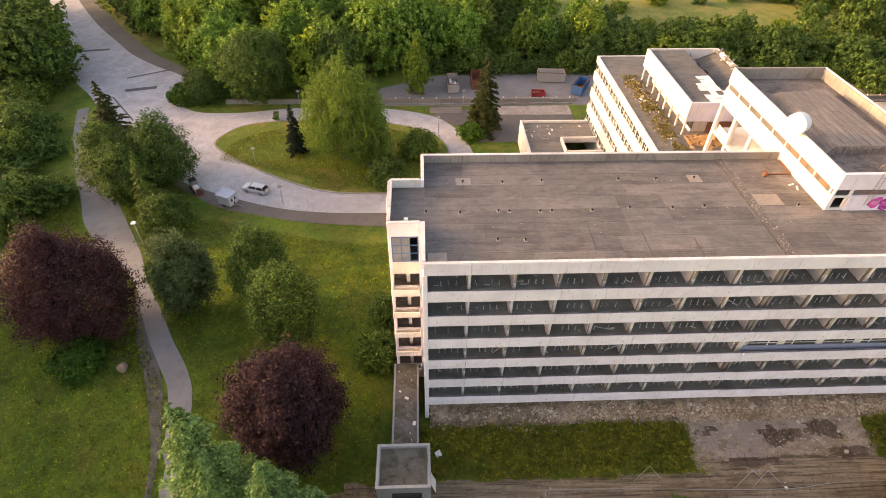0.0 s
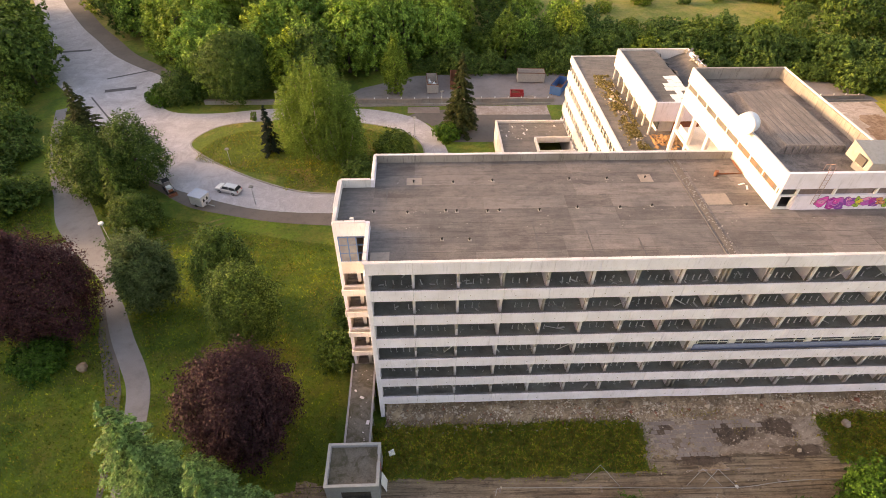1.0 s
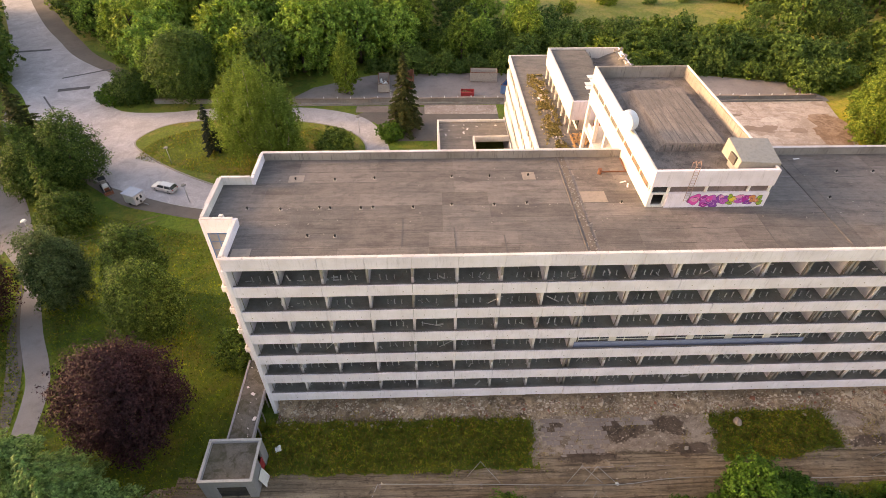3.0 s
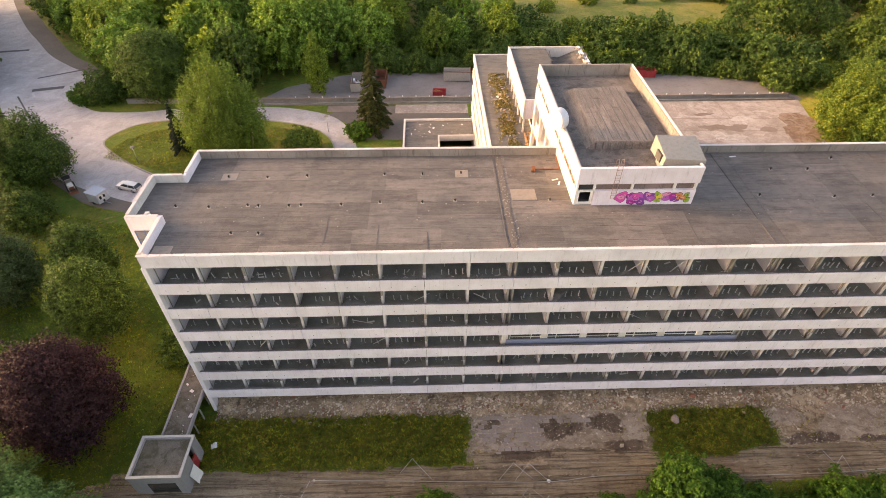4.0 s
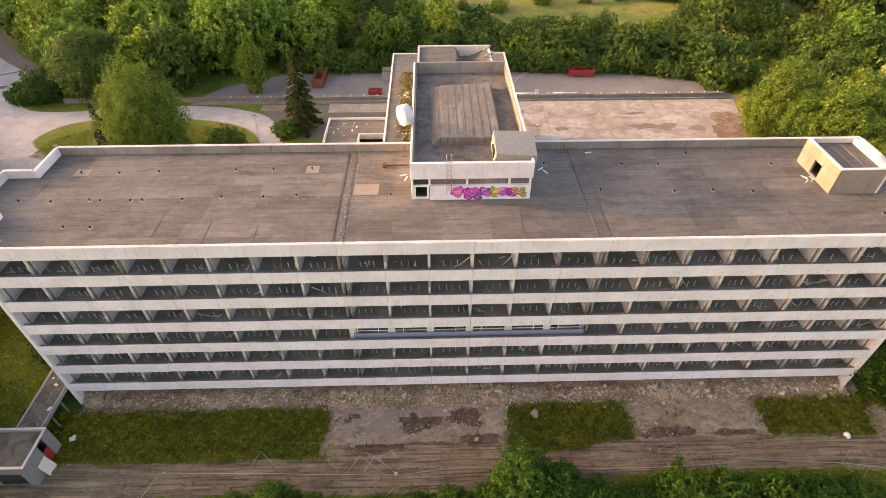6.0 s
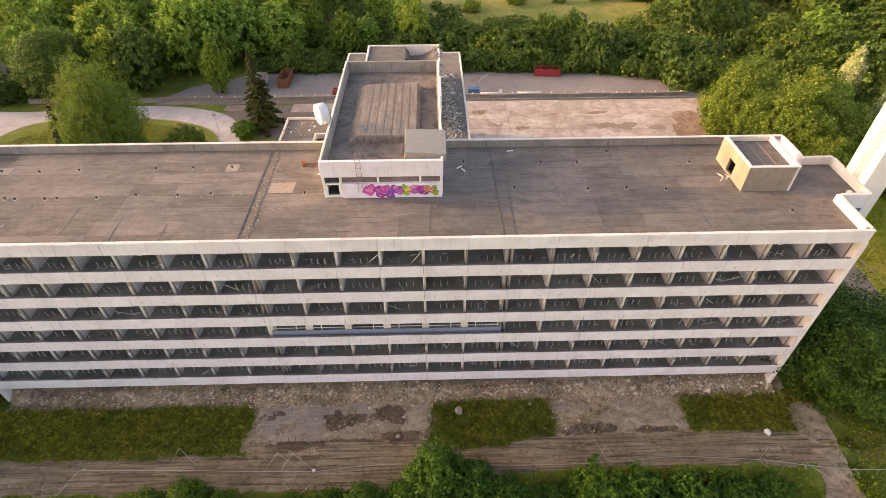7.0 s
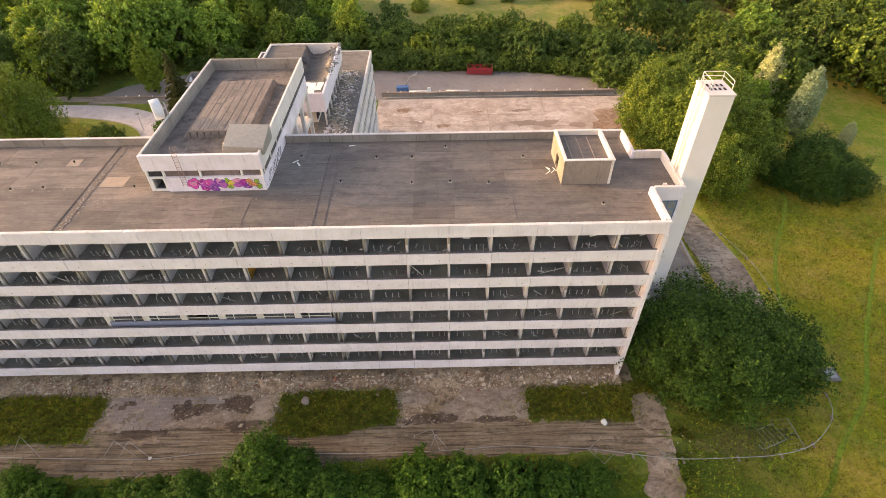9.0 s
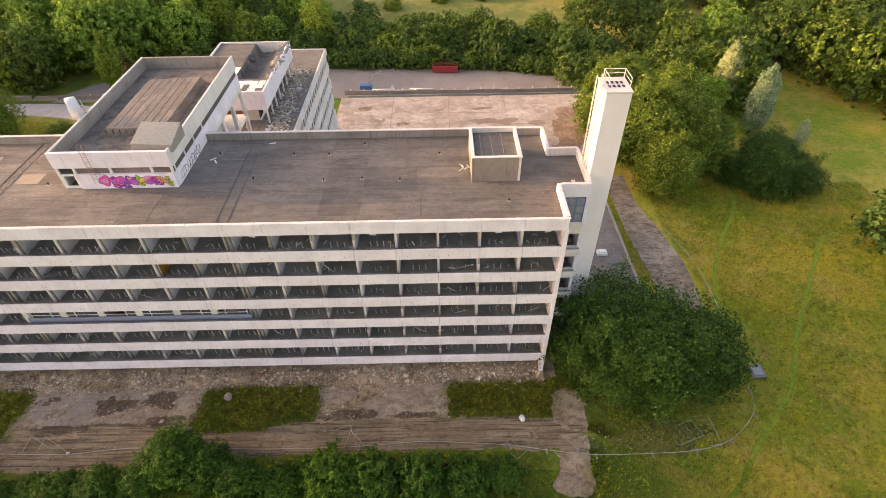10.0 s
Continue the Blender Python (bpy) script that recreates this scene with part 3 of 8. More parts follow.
for k in range(3):
    sheet("terrace_joint", ribbon([(63.5 + 12.5 * k, 33), (63.5 + 12.5 * k, 77.2)], 0.1), STAIN, 0.075, "dark joint between terrace slabs", "joint", 8.0)
for k in range(3):
    sheet("terrace_joint", ribbon([(53.6, 60 + 5 * k), (101 + 2 * k, 58.5 + 5 * k)], 0.12), STAIN, 0.076, "dark joint between terrace slabs", "joint", 8.0)
sheet("terrace_mud", ragged([(99, 69), (104, 71), (106, 66), (103.2, 58), (100.5, 48), (96.5, 41), (95, 46), (96.5, 54), (98, 60)], 1.6), MUD, 0.09, "rust-brown mud on the terrace corner", "mud")
sheet("terrace_wet", ragged([(80, 65.5), (85, 66.4), (89, 65.2), (87, 64.2), (82, 64.2)], 1.2, 2.0), STAIN, 0.085, "dark damp stain on the terrace", "stain")
for k, (x, y, rx, ry) in enumerate(((66.5, 65.0, 1.6, 0.7), (88.0, 65.4, 2.6, 1.0), (60.5, 66.4, 1.8, 0.8), (74.0, 70.6, 1.4, 0.5), (83.0, 71.0, 2.2, 0.6), (94.3, 64.3, 2.0, 1.1), (57.5, 72.0, 1.5, 0.8))):
    sheet("terrace_wet", ragged([(x - rx, y), (x, y + ry), (x + rx, y + 0.2), (x + 0.3, y - ry)], 0.9, 4.0 + k), STAIN if k % 3 else MUD, 0.083, "dark damp stain on the terrace", "stain")
PALE = blotched("terrace_pale", (0.60, 0.52, 0.47), (0.52, 0.44, 0.39), (0.42, 0.34, 0.29), (0.6, 0.6))
for k, (x, y, rx, ry) in enumerate(((58.5, 70.0, 3.4, 1.1), (70.0, 67.5, 2.6, 1.2), (79.5, 70.2, 3.0, 0.8), (91.0, 68.5, 2.8, 1.5), (96.0, 72.2, 2.4, 0.7), (64.5, 62.0, 3.0, 1.4), (85.0, 61.5, 3.6, 1.2))):
    sheet("terrace_pale", ragged([(x - rx, y), (x, y + ry), (x + rx, y - 0.2), (x - 0.4, y - ry)], 1.4, 14.0 + k), PALE, 0.079, "pale worn patch on the terrace", "stain")
for k, off in enumerate((0.0, 1.5)):
    sheet("worn_track", ribbon(curve_points([(-47, 30.5 - off), (-42.5, 32.2 - off), (-37.8, 34.3 - off), (-33.1, 36.7 - off), (-28.7, 39.0 - off)]), 0.45), WORN, 0.02, "worn wheel track across the lawn", "track")
sheet("bare_patch", ragged([(-16, -12.5), (-11, -8.6), (-5.2, -8.4), (-4.8, -13), (-8, -18), (-15, -18)], 1.5, 9.0), EARTH, 0.012, "bare brown earth under the trees", "ground")
sheet("bare_patch", ragged([(91.5, -8.6), (95, -6.2), (100, -5.6), (104.5, -7.0), (101, -9.0), (95, -9.4)], 1.3, 19.0), WORN, 0.02, "withered brown grass and bare earth before the bushes", "ground")
sheet("slab_pad", ragged([(87.0, -2.6), (89.6, -2.8), (89.8, -6.0), (89.4, -9.0), (88.7, -13.8), (85.4, -13.8), (86.2, -10.5), (86.6, -6.0)], 0.6, 30.0), DUST, 0.16, "old slab path leaving the track", "paving")
sheet("yard_strip", [(-2, 70.5), (3, 74.5), (13, 76.5), (32, 77), (32, 62), (19, 62), (10, 62), (8.5, 66), (5, 70)], VERGE, 0.035, "bare brown ground beside the loop road", "ground")
sheet("slab_strip", [(1, 74.2), (8, 74.2), (8, 77.0), (1, 77.0)], PAVING, 0.06, "pale concrete strip beside the road", "paving")
sheet("slab_strip", [(16, 73.2), (32, 73.0), (32, 77.2), (16, 77.2)], TERRACE, 0.06, "pale dusty concrete strip with litter", "paving")
sheet("east_drive", curve_points([(103.3, 44), (103.6, 36), (103.8, 29), (103.8, 19.8), (104.6, 12), (106.0, 5)]) + curve_points([(107.2, 44), (107.5, 36), (109.2, 28.7), (110.0, 19.9), (109.9, 13.3), (109.2, 5)])[::-1], DUST, 0.04, "cracked muddy access drive", "road")
for tn in [(-71.5, 92.5, -61.5, 97.8, 0.7), (-95, 108, -83, 110, 1.2), (-71, 83, -62, 72, 0.35), (-60, 70, -53, 61.5, 0.5)]:
    sheet("road_patch", ribbon([(tn[0], tn[1]), (tn[2], tn[3])], tn[4]), PATCHM, 0.062, "dark tar repair across the road", "road patch")
sheet("road_patch", [(-69.5, 86.6), (-62.8, 88.3), (-62.4, 86.9), (-69.0, 85.2)], PATCHM, 0.064, "dark rectangular tar repair in the road", "road patch")
sheet("road_patch", [(-54.9, 80.2), (-53.0, 80.9), (-52.6, 79.8), (-54.6, 79.0)], PATCHM, 0.064, "dark rectangular tar repair in the road", "road patch")


def bare_front(x, y):
    """How the ground before the long front is covered: 0 grass, 1 rutted track, 2 dusty old paving, 3 earth at the foot."""
    wx, wy = 0.9 * noise.noise((x * 0.35, y * 0.35, 5)) + 0.5 * noise.noise((x * 1.3, y * 1.3, 6)), 0.5 * noise.noise((x * 0.3, y * 0.5, 9)) + 0.35 * noise.noise((x * 1.2, y * 1.2, 2))
    u, v = x + wx, y + wy
    lower = -7.1 + 1.5 * smooth_step(46, 62, x)
    if v > -1.25 + 0.5 * smooth_step(55, 75, x):
        return 3
    if lower - 3.7 < v < lower and x + 3 * wx + 5 * noise.noise((x * 0.8, y * 0.8, 41)) < 92.5:
        return 1
    if 27.8 < u < 47.2 and v > lower - 0.2 or 60.3 < u < 75.2 and v > lower - 0.2:
        return 2 if noise.noise((x * 0.22, y * 0.4, 12)) < 0.28 else 3
    if x > 87.5 and v > lower and x < 93 and v < -3:
        return 2
    return 0


def damp(x, y):
    """How much dark damp soil lies on the old paving."""
    near = max(1 - math.hypot((x - a) / rx, (y - b) / ry) for a, b, rx, ry in ((37.6, -3.1, 2.8, 1.6), (42.8, -2.6, 2.4, 1.3), (33.0, -6.0, 3.6, 0.8), (44.5, -5.4, 2.4, 0.9), (64.0, -5.0, 4.0, 0.8), (71.0, -5.2, 3.0, 0.6), (30.0, -2.6, 1.6, 0.8)))
    return min(1.0, max(0.0, 0.35 + 0.9 * near + 0.4 * noise.noise((x * 0.7, y * 0.9, 21))))


def front_yard():
    """Bare ground before the building with wheel ruts and lumps; grass grows through where it is open."""
    sx, sy = 0.24, 0.12
    nx, ny = int(104 / sx), int(14.5 / sy)
    index, verts, faces, soils = {}, [], [], []

    def vert(i, j):
        if (i, j) not in index:
            x, y = -8 + i * sx, -11.6 + j * sy
            track = min(1, smooth_step(-5.2, -7.2, y) + 0.7 * smooth_step(26, 30, x) * smooth_step(48, 45, x) * smooth_step(-4.0, -6.0, y))
            kind = bare_front(x, y)
            track *= 1 if kind else 0.15
            bend = y + 0.35 * math.sin(x * 0.13) + 0.3 * noise.noise((x * 0.07, 3.0, 0))
            ruts = 0.20 * noise.noise((x * 0.07, bend * 1.5, 1)) + 0.15 * noise.noise((x * 0.12, bend * 3.4, 4)) + 0.05 * noise.noise((x * 1.6, bend * 3.4, 5))
            z = ground_z(x, y) + 0.06 + track * (0.10 + ruts) + 0.03 * noise.noise((x * 0.8, y * 0.8, 2)) + 0.05 * noise.noise((x * 2.3, y * 2.3, 3))
            index[(i, j)] = len(verts)
            verts.append((x + 0.16 * noise.noise((x * 3.1, y * 3.1, 7)), y + 0.1 * noise.noise((x * 3.1, y * 3.1, 8)), max(z, ground_z(x, y) + 0.01)))
            soils.extend((1.0 if kind == 1 else 0.75 * track if kind == 2 else 0.0, 1.0 if kind == 2 else 0.25, damp(x, y) if kind != 1 else 0.2, max(0.95 if kind == 0 else 0.12, 0.95 * smooth_step(87.5, 91, x + 1.5 * noise.noise((x * 0.6, y * 0.6, 50))))))
        return index[(i, j)]

    for j in range(ny):
        for i in range(nx):
            x, y = -8 + i * sx, -11.6 + j * sy
            k = bare_front(x + sx / 2, y + sy / 2)
            if (k or 0.6 < x < 88.5) and not x > 90.2 + 1.6 * noise.noise((3.0, y * 0.7, 63)) and not (k == 3 and not 0 < x < 87.5) and not (x < 0.6 and k != 1):
                faces.append((vert(i, j), vert(i + 1, j), vert(i + 1, j + 1), vert(i, j + 1)))
    me = bpy.data.meshes.new("front_yard")
    me.from_pydata(verts, [], faces)
    me.attributes.new("soil", "FLOAT_COLOR", "POINT").data.foreach_set("color", soils)
    me.materials.append(yard_soil("yard_soil"))
    me.polygons.foreach_set("use_smooth", [True] * len(faces))
    tagged(new("ground_track", me), "rutted brown dirt track and dusty broken paving", "track", "", "structure")


front_yard()


# ---------------------------------------------------------------- the long main block
LX, DY, BAY, P0, ROOFZ, TOP = 86.0, 16.37, 3.898, 0.13, 22.9, 23.8
STOREY, BAND = 3.2, 1.26
BAND_TOPS = [20.5 - STOREY * k for k in range(6)]
block = thing("main_building", "abandoned six-storey white concrete hospital block with open gutted floors", "building")
rnd = random.Random(4)


def posts_x():
    return [P0 + BAY * k for k in range(23)]


def front():
    """Parapet panels, posts and partition walls of the open storeys."""
    panel = mesh_of(soften(boxes((0.012, 0.0, 0.0, BAY - 0.012, 0.13, BAND)), 0.02), "parapet_panel", FACADE)
    # real ledge; part of its darkness is the painted shadow line above the panel
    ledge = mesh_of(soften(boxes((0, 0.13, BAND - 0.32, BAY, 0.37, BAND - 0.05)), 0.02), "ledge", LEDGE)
    wall = mesh_of(soften(boxes((-0.11, 0.2, 0, 0.11, 4.6, STOREY - 0.27)), 0.015), "partition_wall", INNER)
    post = mesh_of(soften(boxes((-0.12, -0.12, 0, 0.12, 0.06, STOREY - 0.27)), 0.02), "post", COPING)
    dark = mesh_of(soften(boxes((-0.10, -0.1, 0, 0.10, 0.05, STOREY - 0.27)), 0.02), "post", BARE)
    jamb = mesh_of(soften(boxes((-0.05, 0.06, 0, 0.05, 0.2, STOREY - 0.27)), 0.01), "jamb", BARE)
    half = mesh_of(soften(boxes((-0.105, -0.14, 0, 0.105, 0.03, 1.75)), 0.02), "post_casing", BARE)
    xs = posts_x()
    for x in xs[:-1]:
        piece("fascia_panel", panel, block, pose(x, rnd.uniform(-0.01, 0.01), TOP - BAND - 0.06))
    for s, zt in enumerate(BAND_TOPS):
        for i, x in enumerate(xs[:-1]):
            piece("parapet_panel", panel, block, pose(x, rnd.uniform(-0.012, 0.012), zt - BAND + rnd.uniform(-0.012, 0.012), 0, rnd.uniform(-0.08, 0.08), 0))
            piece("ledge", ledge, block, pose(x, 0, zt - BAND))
        for i, x in enumerate(xs):
            double = i in (8, 14)
            for dx in ((-0.22, 0.22) if double else (0,)):
                piece("partition_wall", wall, block, pose(x + dx, 1.14, zt - 1.0))
                piece("jamb", jamb, block, pose(x + dx, 1.14, zt - 1.0))
                piece("post", dark if rnd.random() < 0.12 or double else post, block, pose(x + dx, 1.0, zt - 1.0))
                if rnd.random() < 0.35 and not double:
                    piece("post_casing", half, block, pose(x, 1.0, zt + 0.28 + rnd.uniform(-0.2, 0.25)))
    # one floor slab a storey, carrying the panels
    for s, zt in enumerate(BAND_TOPS):
        part("floor_slab", boxes((0.3, 0.14, zt - 1.25, LX - 0.3, DY - 0.3, zt - 1.0)), SLABFLOOR, block, "dusty grey-green floor slab")
        if s == 1:
            part("ochre_wall", boxes((xs[12] + 0.12, 1.4, zt - 0.98, xs[12] + 0.2, 4.6, zt + 1.9)), plain("ochre_paint", (0.50, 0.25, 0.03), 0.8, 0, 0.3), block, "ochre painted partition")
        # corridor wall coloured dark to stand for the shaded rooms
        part("corridor_wall", boxes((0.3, 5.75, zt - 1.0, LX - 0.3, 5.9, zt + STOREY - 1.26)), DEEP_SHADE, block, "inner corridor wall with the room's shade in its colour")


front()


def end_walls():
    for x0, x1 in ((0.0, 0.3), (LX - 0.3, LX)):
        part("end_wall", soften(boxes((x0, 0.9, -3.2, x1, 5.54, TOP - 0.06)), 0.02), FACADE, block, "plain white gable wall")
        part("end_wall", boxes((x0, 5.54, -3.2, x1, 11.75, ROOFZ - 0.32)), FACADE, block, "plain white gable wall")
        part("end_wall", soften(boxes((x0, 11.75, -3.2, x1, DY, TOP - 0.06)), 0.02), FACADE, block, "plain white gable wall")
        part("dark_jamb", soften(boxes((x0 + (0.3 if x0 == 0 else -0.1), 0.95, 0.5, x1 + (0.1 if x0 == 0 else -0.3), 1.1, TOP - BAND - 0.1)), 0.01), BARE, block, "dark bare strip on the gable's inner face")
        part("corner_post", soften(boxes((x0 + (0 if x0 == 0 else -0.14), -0.03, 0, x1 + (0.14 if x0 == 0 else 0), 0.9, TOP - BAND - 0.07)), 0.03), FACADE, block, "white corner pier down to the ground")
    part("back_wall", soften(boxes((0.3, DY - 0.3, -3.2, LX - 0.3, DY, TOP - 0.06)), 0.02), FACADE, block, "white rear wall")
    part("parapet_lining", boxes((0.3, DY - 0.325, ROOFZ, LX - 0.3, DY - 0.301, TOP - 0.07)), LINING, block, "stained brown-grey inner face of the rear parapet")
    part("parapet_wall", boxes((0.3, 0.14, ROOFZ - 0.4, LX - 0.3, 0.34, TOP - 0.06)), WHITE, block, "white inner face of the roof parapet")
    # shade of the open ground level is painted into this wall's colour
    part("plinth_wall", boxes((0.3, 3.0, -0.6, LX - 0.3, 3.25, BAND_TOPS[-1] - 1.29)), DEEP_SHADE, block, "back wall of the open ground level, shade in its colour")
    stub = mesh_of(soften(boxes((-0.2, -0.2, 0, 0.2, 0.2, 2.6)), 0.02), "ground_column", BARE)
    for x in posts_x()[1:-1]:
        piece("ground_column", stub, block, pose(x, 1.5, -0.2))


end_walls()


def stubs():
    """Rows of short white brackets left standing on the open floors."""
    for s, zt in enumerate(BAND_TOPS):
        bm = bmesh.new()
        for i, x in enumerate(posts_x()[:-1]):
            if s == 3 and 8 <= i < 14:
                continue
            first = rnd.choice((0.75, 0.95, 1.35, 1.5))
            for k in range(rnd.choice((3, 3, 3, 4))):
                px = x + first + 0.64 * k + rnd.uniform(-0.05, 0.05)
                if px > x + BAY - 0.3 or rnd.random() < 0.06:
                    continue
                lean = pose(px, 1.75 + rnd.uniform(-0.05, 0.05), zt - 1.0, rnd.gauss(0, 3), rnd.gauss(0, 3) if rnd.random() < 0.92 else rnd.uniform(-35, 35), 0)
                box(bm, -0.032, -0.025, 0, 0.032, 0.025, 0.62, lean)
                box(bm, -0.032, -0.05, 0.0, 0.10, 0.05, 0.03, lean)
        part("bracket", bm, WHITEP, block, "short white metal brackets standing on the floor")["kind"] = "stuff"


stubs()


def blue_windows():
    """The strip of windows that is still in place on the third floor down."""
    zt, xs = BAND_TOPS[3], posts_x()
    pier = mesh_of(soften(boxes((-0.32, -0.08, 0, 0.32, 0.1, 3.0)), 0.02), "window_pier", WHITE)
    glass = mesh_of(boxes((0, 0, 0, 1.0, 0.03, 1.0)), "pane", GLASSB)
    # infill takes the painted shade colour of the room behind
    low = mesh_of(soften(boxes((0, 0, 0, 1.0, 0.05, 1.0)), 0.01), "infill_panel", DEEP_SHADE)
    for i in range(8, 14):
        x0, x1 = xs[i] + (0.5 if i == 8 else 0.32), xs[i + 1] - (0.5 if i == 13 else 0.32)
        w = thing("window", "blue and white window strip with dusty panes", "")
        w.parent = block
        split = x0 + (x1 - x0) * (0.68 if i % 2 == 0 else 0.27)
        bm = bmesh.new()
        for a in (x0, split, x1):
            box(bm, a - 0.035, 0.78, zt - 0.98, a + 0.035, 0.86, zt + 1.9)
        for z in (zt - 0.95, zt + 0.62, zt + 1.86):
            box(bm, x0, 0.79, z - 0.025, x1, 0.85, z + 0.025)
        part("window_frame", soften(bm, 0.008), WHITEP, w, "white painted frame")
        for a, c in ((x0, split), (split, x1)):
            piece("infill_panel", low, w, pose(a + 0.05, 0.83, zt - 0.9) @ Matrix.Diagonal((c - a - 0.1, 1, 1.45, 1)))
            if rnd.random() < 0.75:
                piece("pane", glass, w, pose(a + 0.05, 0.84, zt + 0.67) @ Matrix.Diagonal((c - a - 0.1, 1, 1.14, 1)))
        piece("window_pier", pier, block, pose(xs[i], 0.82, zt - 0.98))
    part("balcony_screen", soften(boxes((xs[8] + 0.1, 0.62, zt - 0.9, xs[14] - 0.1, 0.72, zt + 0.42)), 0.01), PALEBLUE, block, "faded blue balcony screen")


blue_windows()


def roof_deck():
    part("roof", boxes((0.3, 0.34, ROOFZ - 0.35, 54.45, DY - 0.3, ROOFZ)), ROOF_W, block, "brown bitumen flat roof with seams")
    part("roof", boxes((54.75, 0.34, ROOFZ - 0.35, LX - 0.3, DY - 0.3, ROOFZ)), ROOF_E, block, "dark grey bitumen flat roof")
    for x, wide in ((54.6, 0.5), (31.3, 0.32)):
        part("roof_joint", soften(boxes((x - wide, 0.34, ROOFZ - 0.3, x + wide, DY - 0.3, ROOFZ + 0.035)), 0.01), ROOF_E if x > 50 else VERGE, block, "raised expansion joint strip")
        part("roof_joint_cap", soften(boxes((x - 0.62, 0.4, ROOFZ, x - 0.5, DY - 0.4, ROOFZ + 0.07)), 0.02), ROOF_E, block, "dark joint cap")
    felt = plain("pale_felt", (0.33, 0.275, 0.235), 0.9, 0, 0.5, 2)
    for x0, y0, x1, y1 in ((31.9, 8.15, 34.3, 9.9), (3.4, 12.0, 4.9, 13.2), (26.7, 12.0, 28.0, 13.3), (0.5, 0.5, 2.1, 2.3)):
        part("roof_patch", boxes((x0, y0, ROOFZ - 0.02, x1, y1, ROOFZ + 0.032)), felt, block, "paler felt repair patch")
    for x, y0, y1 in ((19.45, 1.4, 4.7), (1.5, 9.0, 11.4), (14.8, 2.2, 6.0), (23.8, 1.2, 3.6), (10.2, 5.9, 7.0), (47.5, 0.6, 5.0), (65.4, 1.0, 6.8), (72.6, 2.0, 5.2)):
        bm = bmesh.new()
        for k in range(7):
            a = y0 + (y1 - y0) * k / 7
            box(bm, x + rnd.uniform(-0.04, 0.04), a, ROOFZ - 0.02, x + 0.07 + rnd.uniform(-0.03, 0.05), a + (y1 - y0) / 6.6, ROOFZ + 0.034)
        part("open_seam", bm, PATCHM, block, "dark open felt seam")


def roof_dashes():
    """Broken dark lines where the felt rows have opened, and reddish scraps along them."""
    r = random.Random(53)
    bm = bmesh.new()
    for k in range(420):
        y = r.choice((1.25, 2.2, 4.15, 5.1, 6.1, 7.05, 8.05, 10.0, 11.9, 13.7, 14.9)) + r.gauss(0, 0.04)
        x = r.uniform(0.6, 85)
        n = math.exp(r.gauss(-0.6, 0.6))
        if noise.noise((x * 0.12, y * 0.4, 17)) < -0.05 or PX0 - 0.5 < x + n and x < PX1 + 0.3 and y > PY0 - 0.3 or 77 < x < 83 and y > 7 or x + n > 85.5:
            continue
        box(bm, 0, -0.018, -0.01, n, 0.018 * r.uniform(0.6, 2.0), 0.012, pose(x, y, ROOFZ + 0.014, 0, 0, r.gauss(0, 0.6)))
    part("open_lap", bm, PATCHM, block, "broken dark lines where felt laps have opened")["kind"] = "stuff"


roof_deck()


def roof_sheets():
    """Felt sheets laid in rows along the roof, each its own piece; the cross seams run on over two or three rows."""
    sheets = {}
    rows = (0.36, 2.2, 4.15, 6.1, 8.05, 10.0, 11.9, 13.7, DY - 0.34)
    for x0, x1, m in ((0.32, 30.6, ROOF_W), (31.95, 53.9, ROOF_W), (55.3, LX - 0.32, ROOF_E)):
        for group in ((0, 1), (2, 3, 4), (5, 6, 7)):
            cuts = [x0]
            while x1 - cuts[-1] > 9:
                cuts.append(round(cuts[-1] + rnd.choice((3.9, 4.4, 5.2, 7.8)), 2))
            cuts.append(x1)
            for j in group:
                for x, e in zip(cuts, cuts[1:]):
                    w, deep = e - x, rows[j + 1] - rows[j]
                    key = (round(w, 2), j, m.name)
                    if key not in sheets:
                        sheets[key] = mesh_of(soften(boxes((0.010, 0.008, -0.004, w - 0.010, deep - 0.008, 0.012)), 0.005), "roof_sheet", m)
                    if not (PX0 - 0.1 < x + w / 2 < PX1 and rows[j] > PY0 + 1):
                        piece("roof_sheet", sheets[key], block, pose(x, rows[j], ROOFZ + rnd.uniform(0.002, 0.006)))


PX0, PX1, PY0 = 37.5, 48.85, 7.25
roof_sheets()
roof_dashes()


def coping(path):
    """Coping stones laid end to end along the roof edge."""
    for (ax, ay), (bx, by) in path:
        run = math.hypot(bx - ax, by - ay)
        count = max(1, round(run / 1.0))
        step = run / count
        me = mesh_of(soften(boxes((0.015, -0.16, 0, step - 0.015, 0.16, 0.07)), 0.02), "coping_stone", COPING)
        ang = math.degrees(math.atan2(by - ay, bx - ax))
        for k in range(count):
            piece("coping_stone", me, block, pose(ax + (bx - ax) * k / count, ay + (by - ay) * k / count, TOP - 0.06 + rnd.uniform(-0.008, 0.008), 0, 0, ang))


coping([((0, 0.17), (86, 0.17)), ((0.15, DY - 0.15), (37.4, DY - 0.15)), ((48.9, DY - 0.15), (85.85, DY - 0.15)),
        ((0.15, 0.4), (0.15, 5.2)), ((0.15, 12.2), (0.15, DY - 0.4)), ((85.85, 0.4), (85.85, 5.2)), ((85.85, 12.2), (85.85, DY - 0.4)),
        ((-2.95, 5.43), (-0.1, 5.43)), ((-2.9, 11.87), (-0.1, 11.87)), ((-2.9, 5.7), (-2.9, 11.6)),
        ((86.1, 5.43), (88.95, 5.43)), ((86.1, 11.87), (88.9, 11.87)), ((88.9, 5.7), (88.9, 6.8)), ((88.9, 9.9), (88.9, 11.6))])


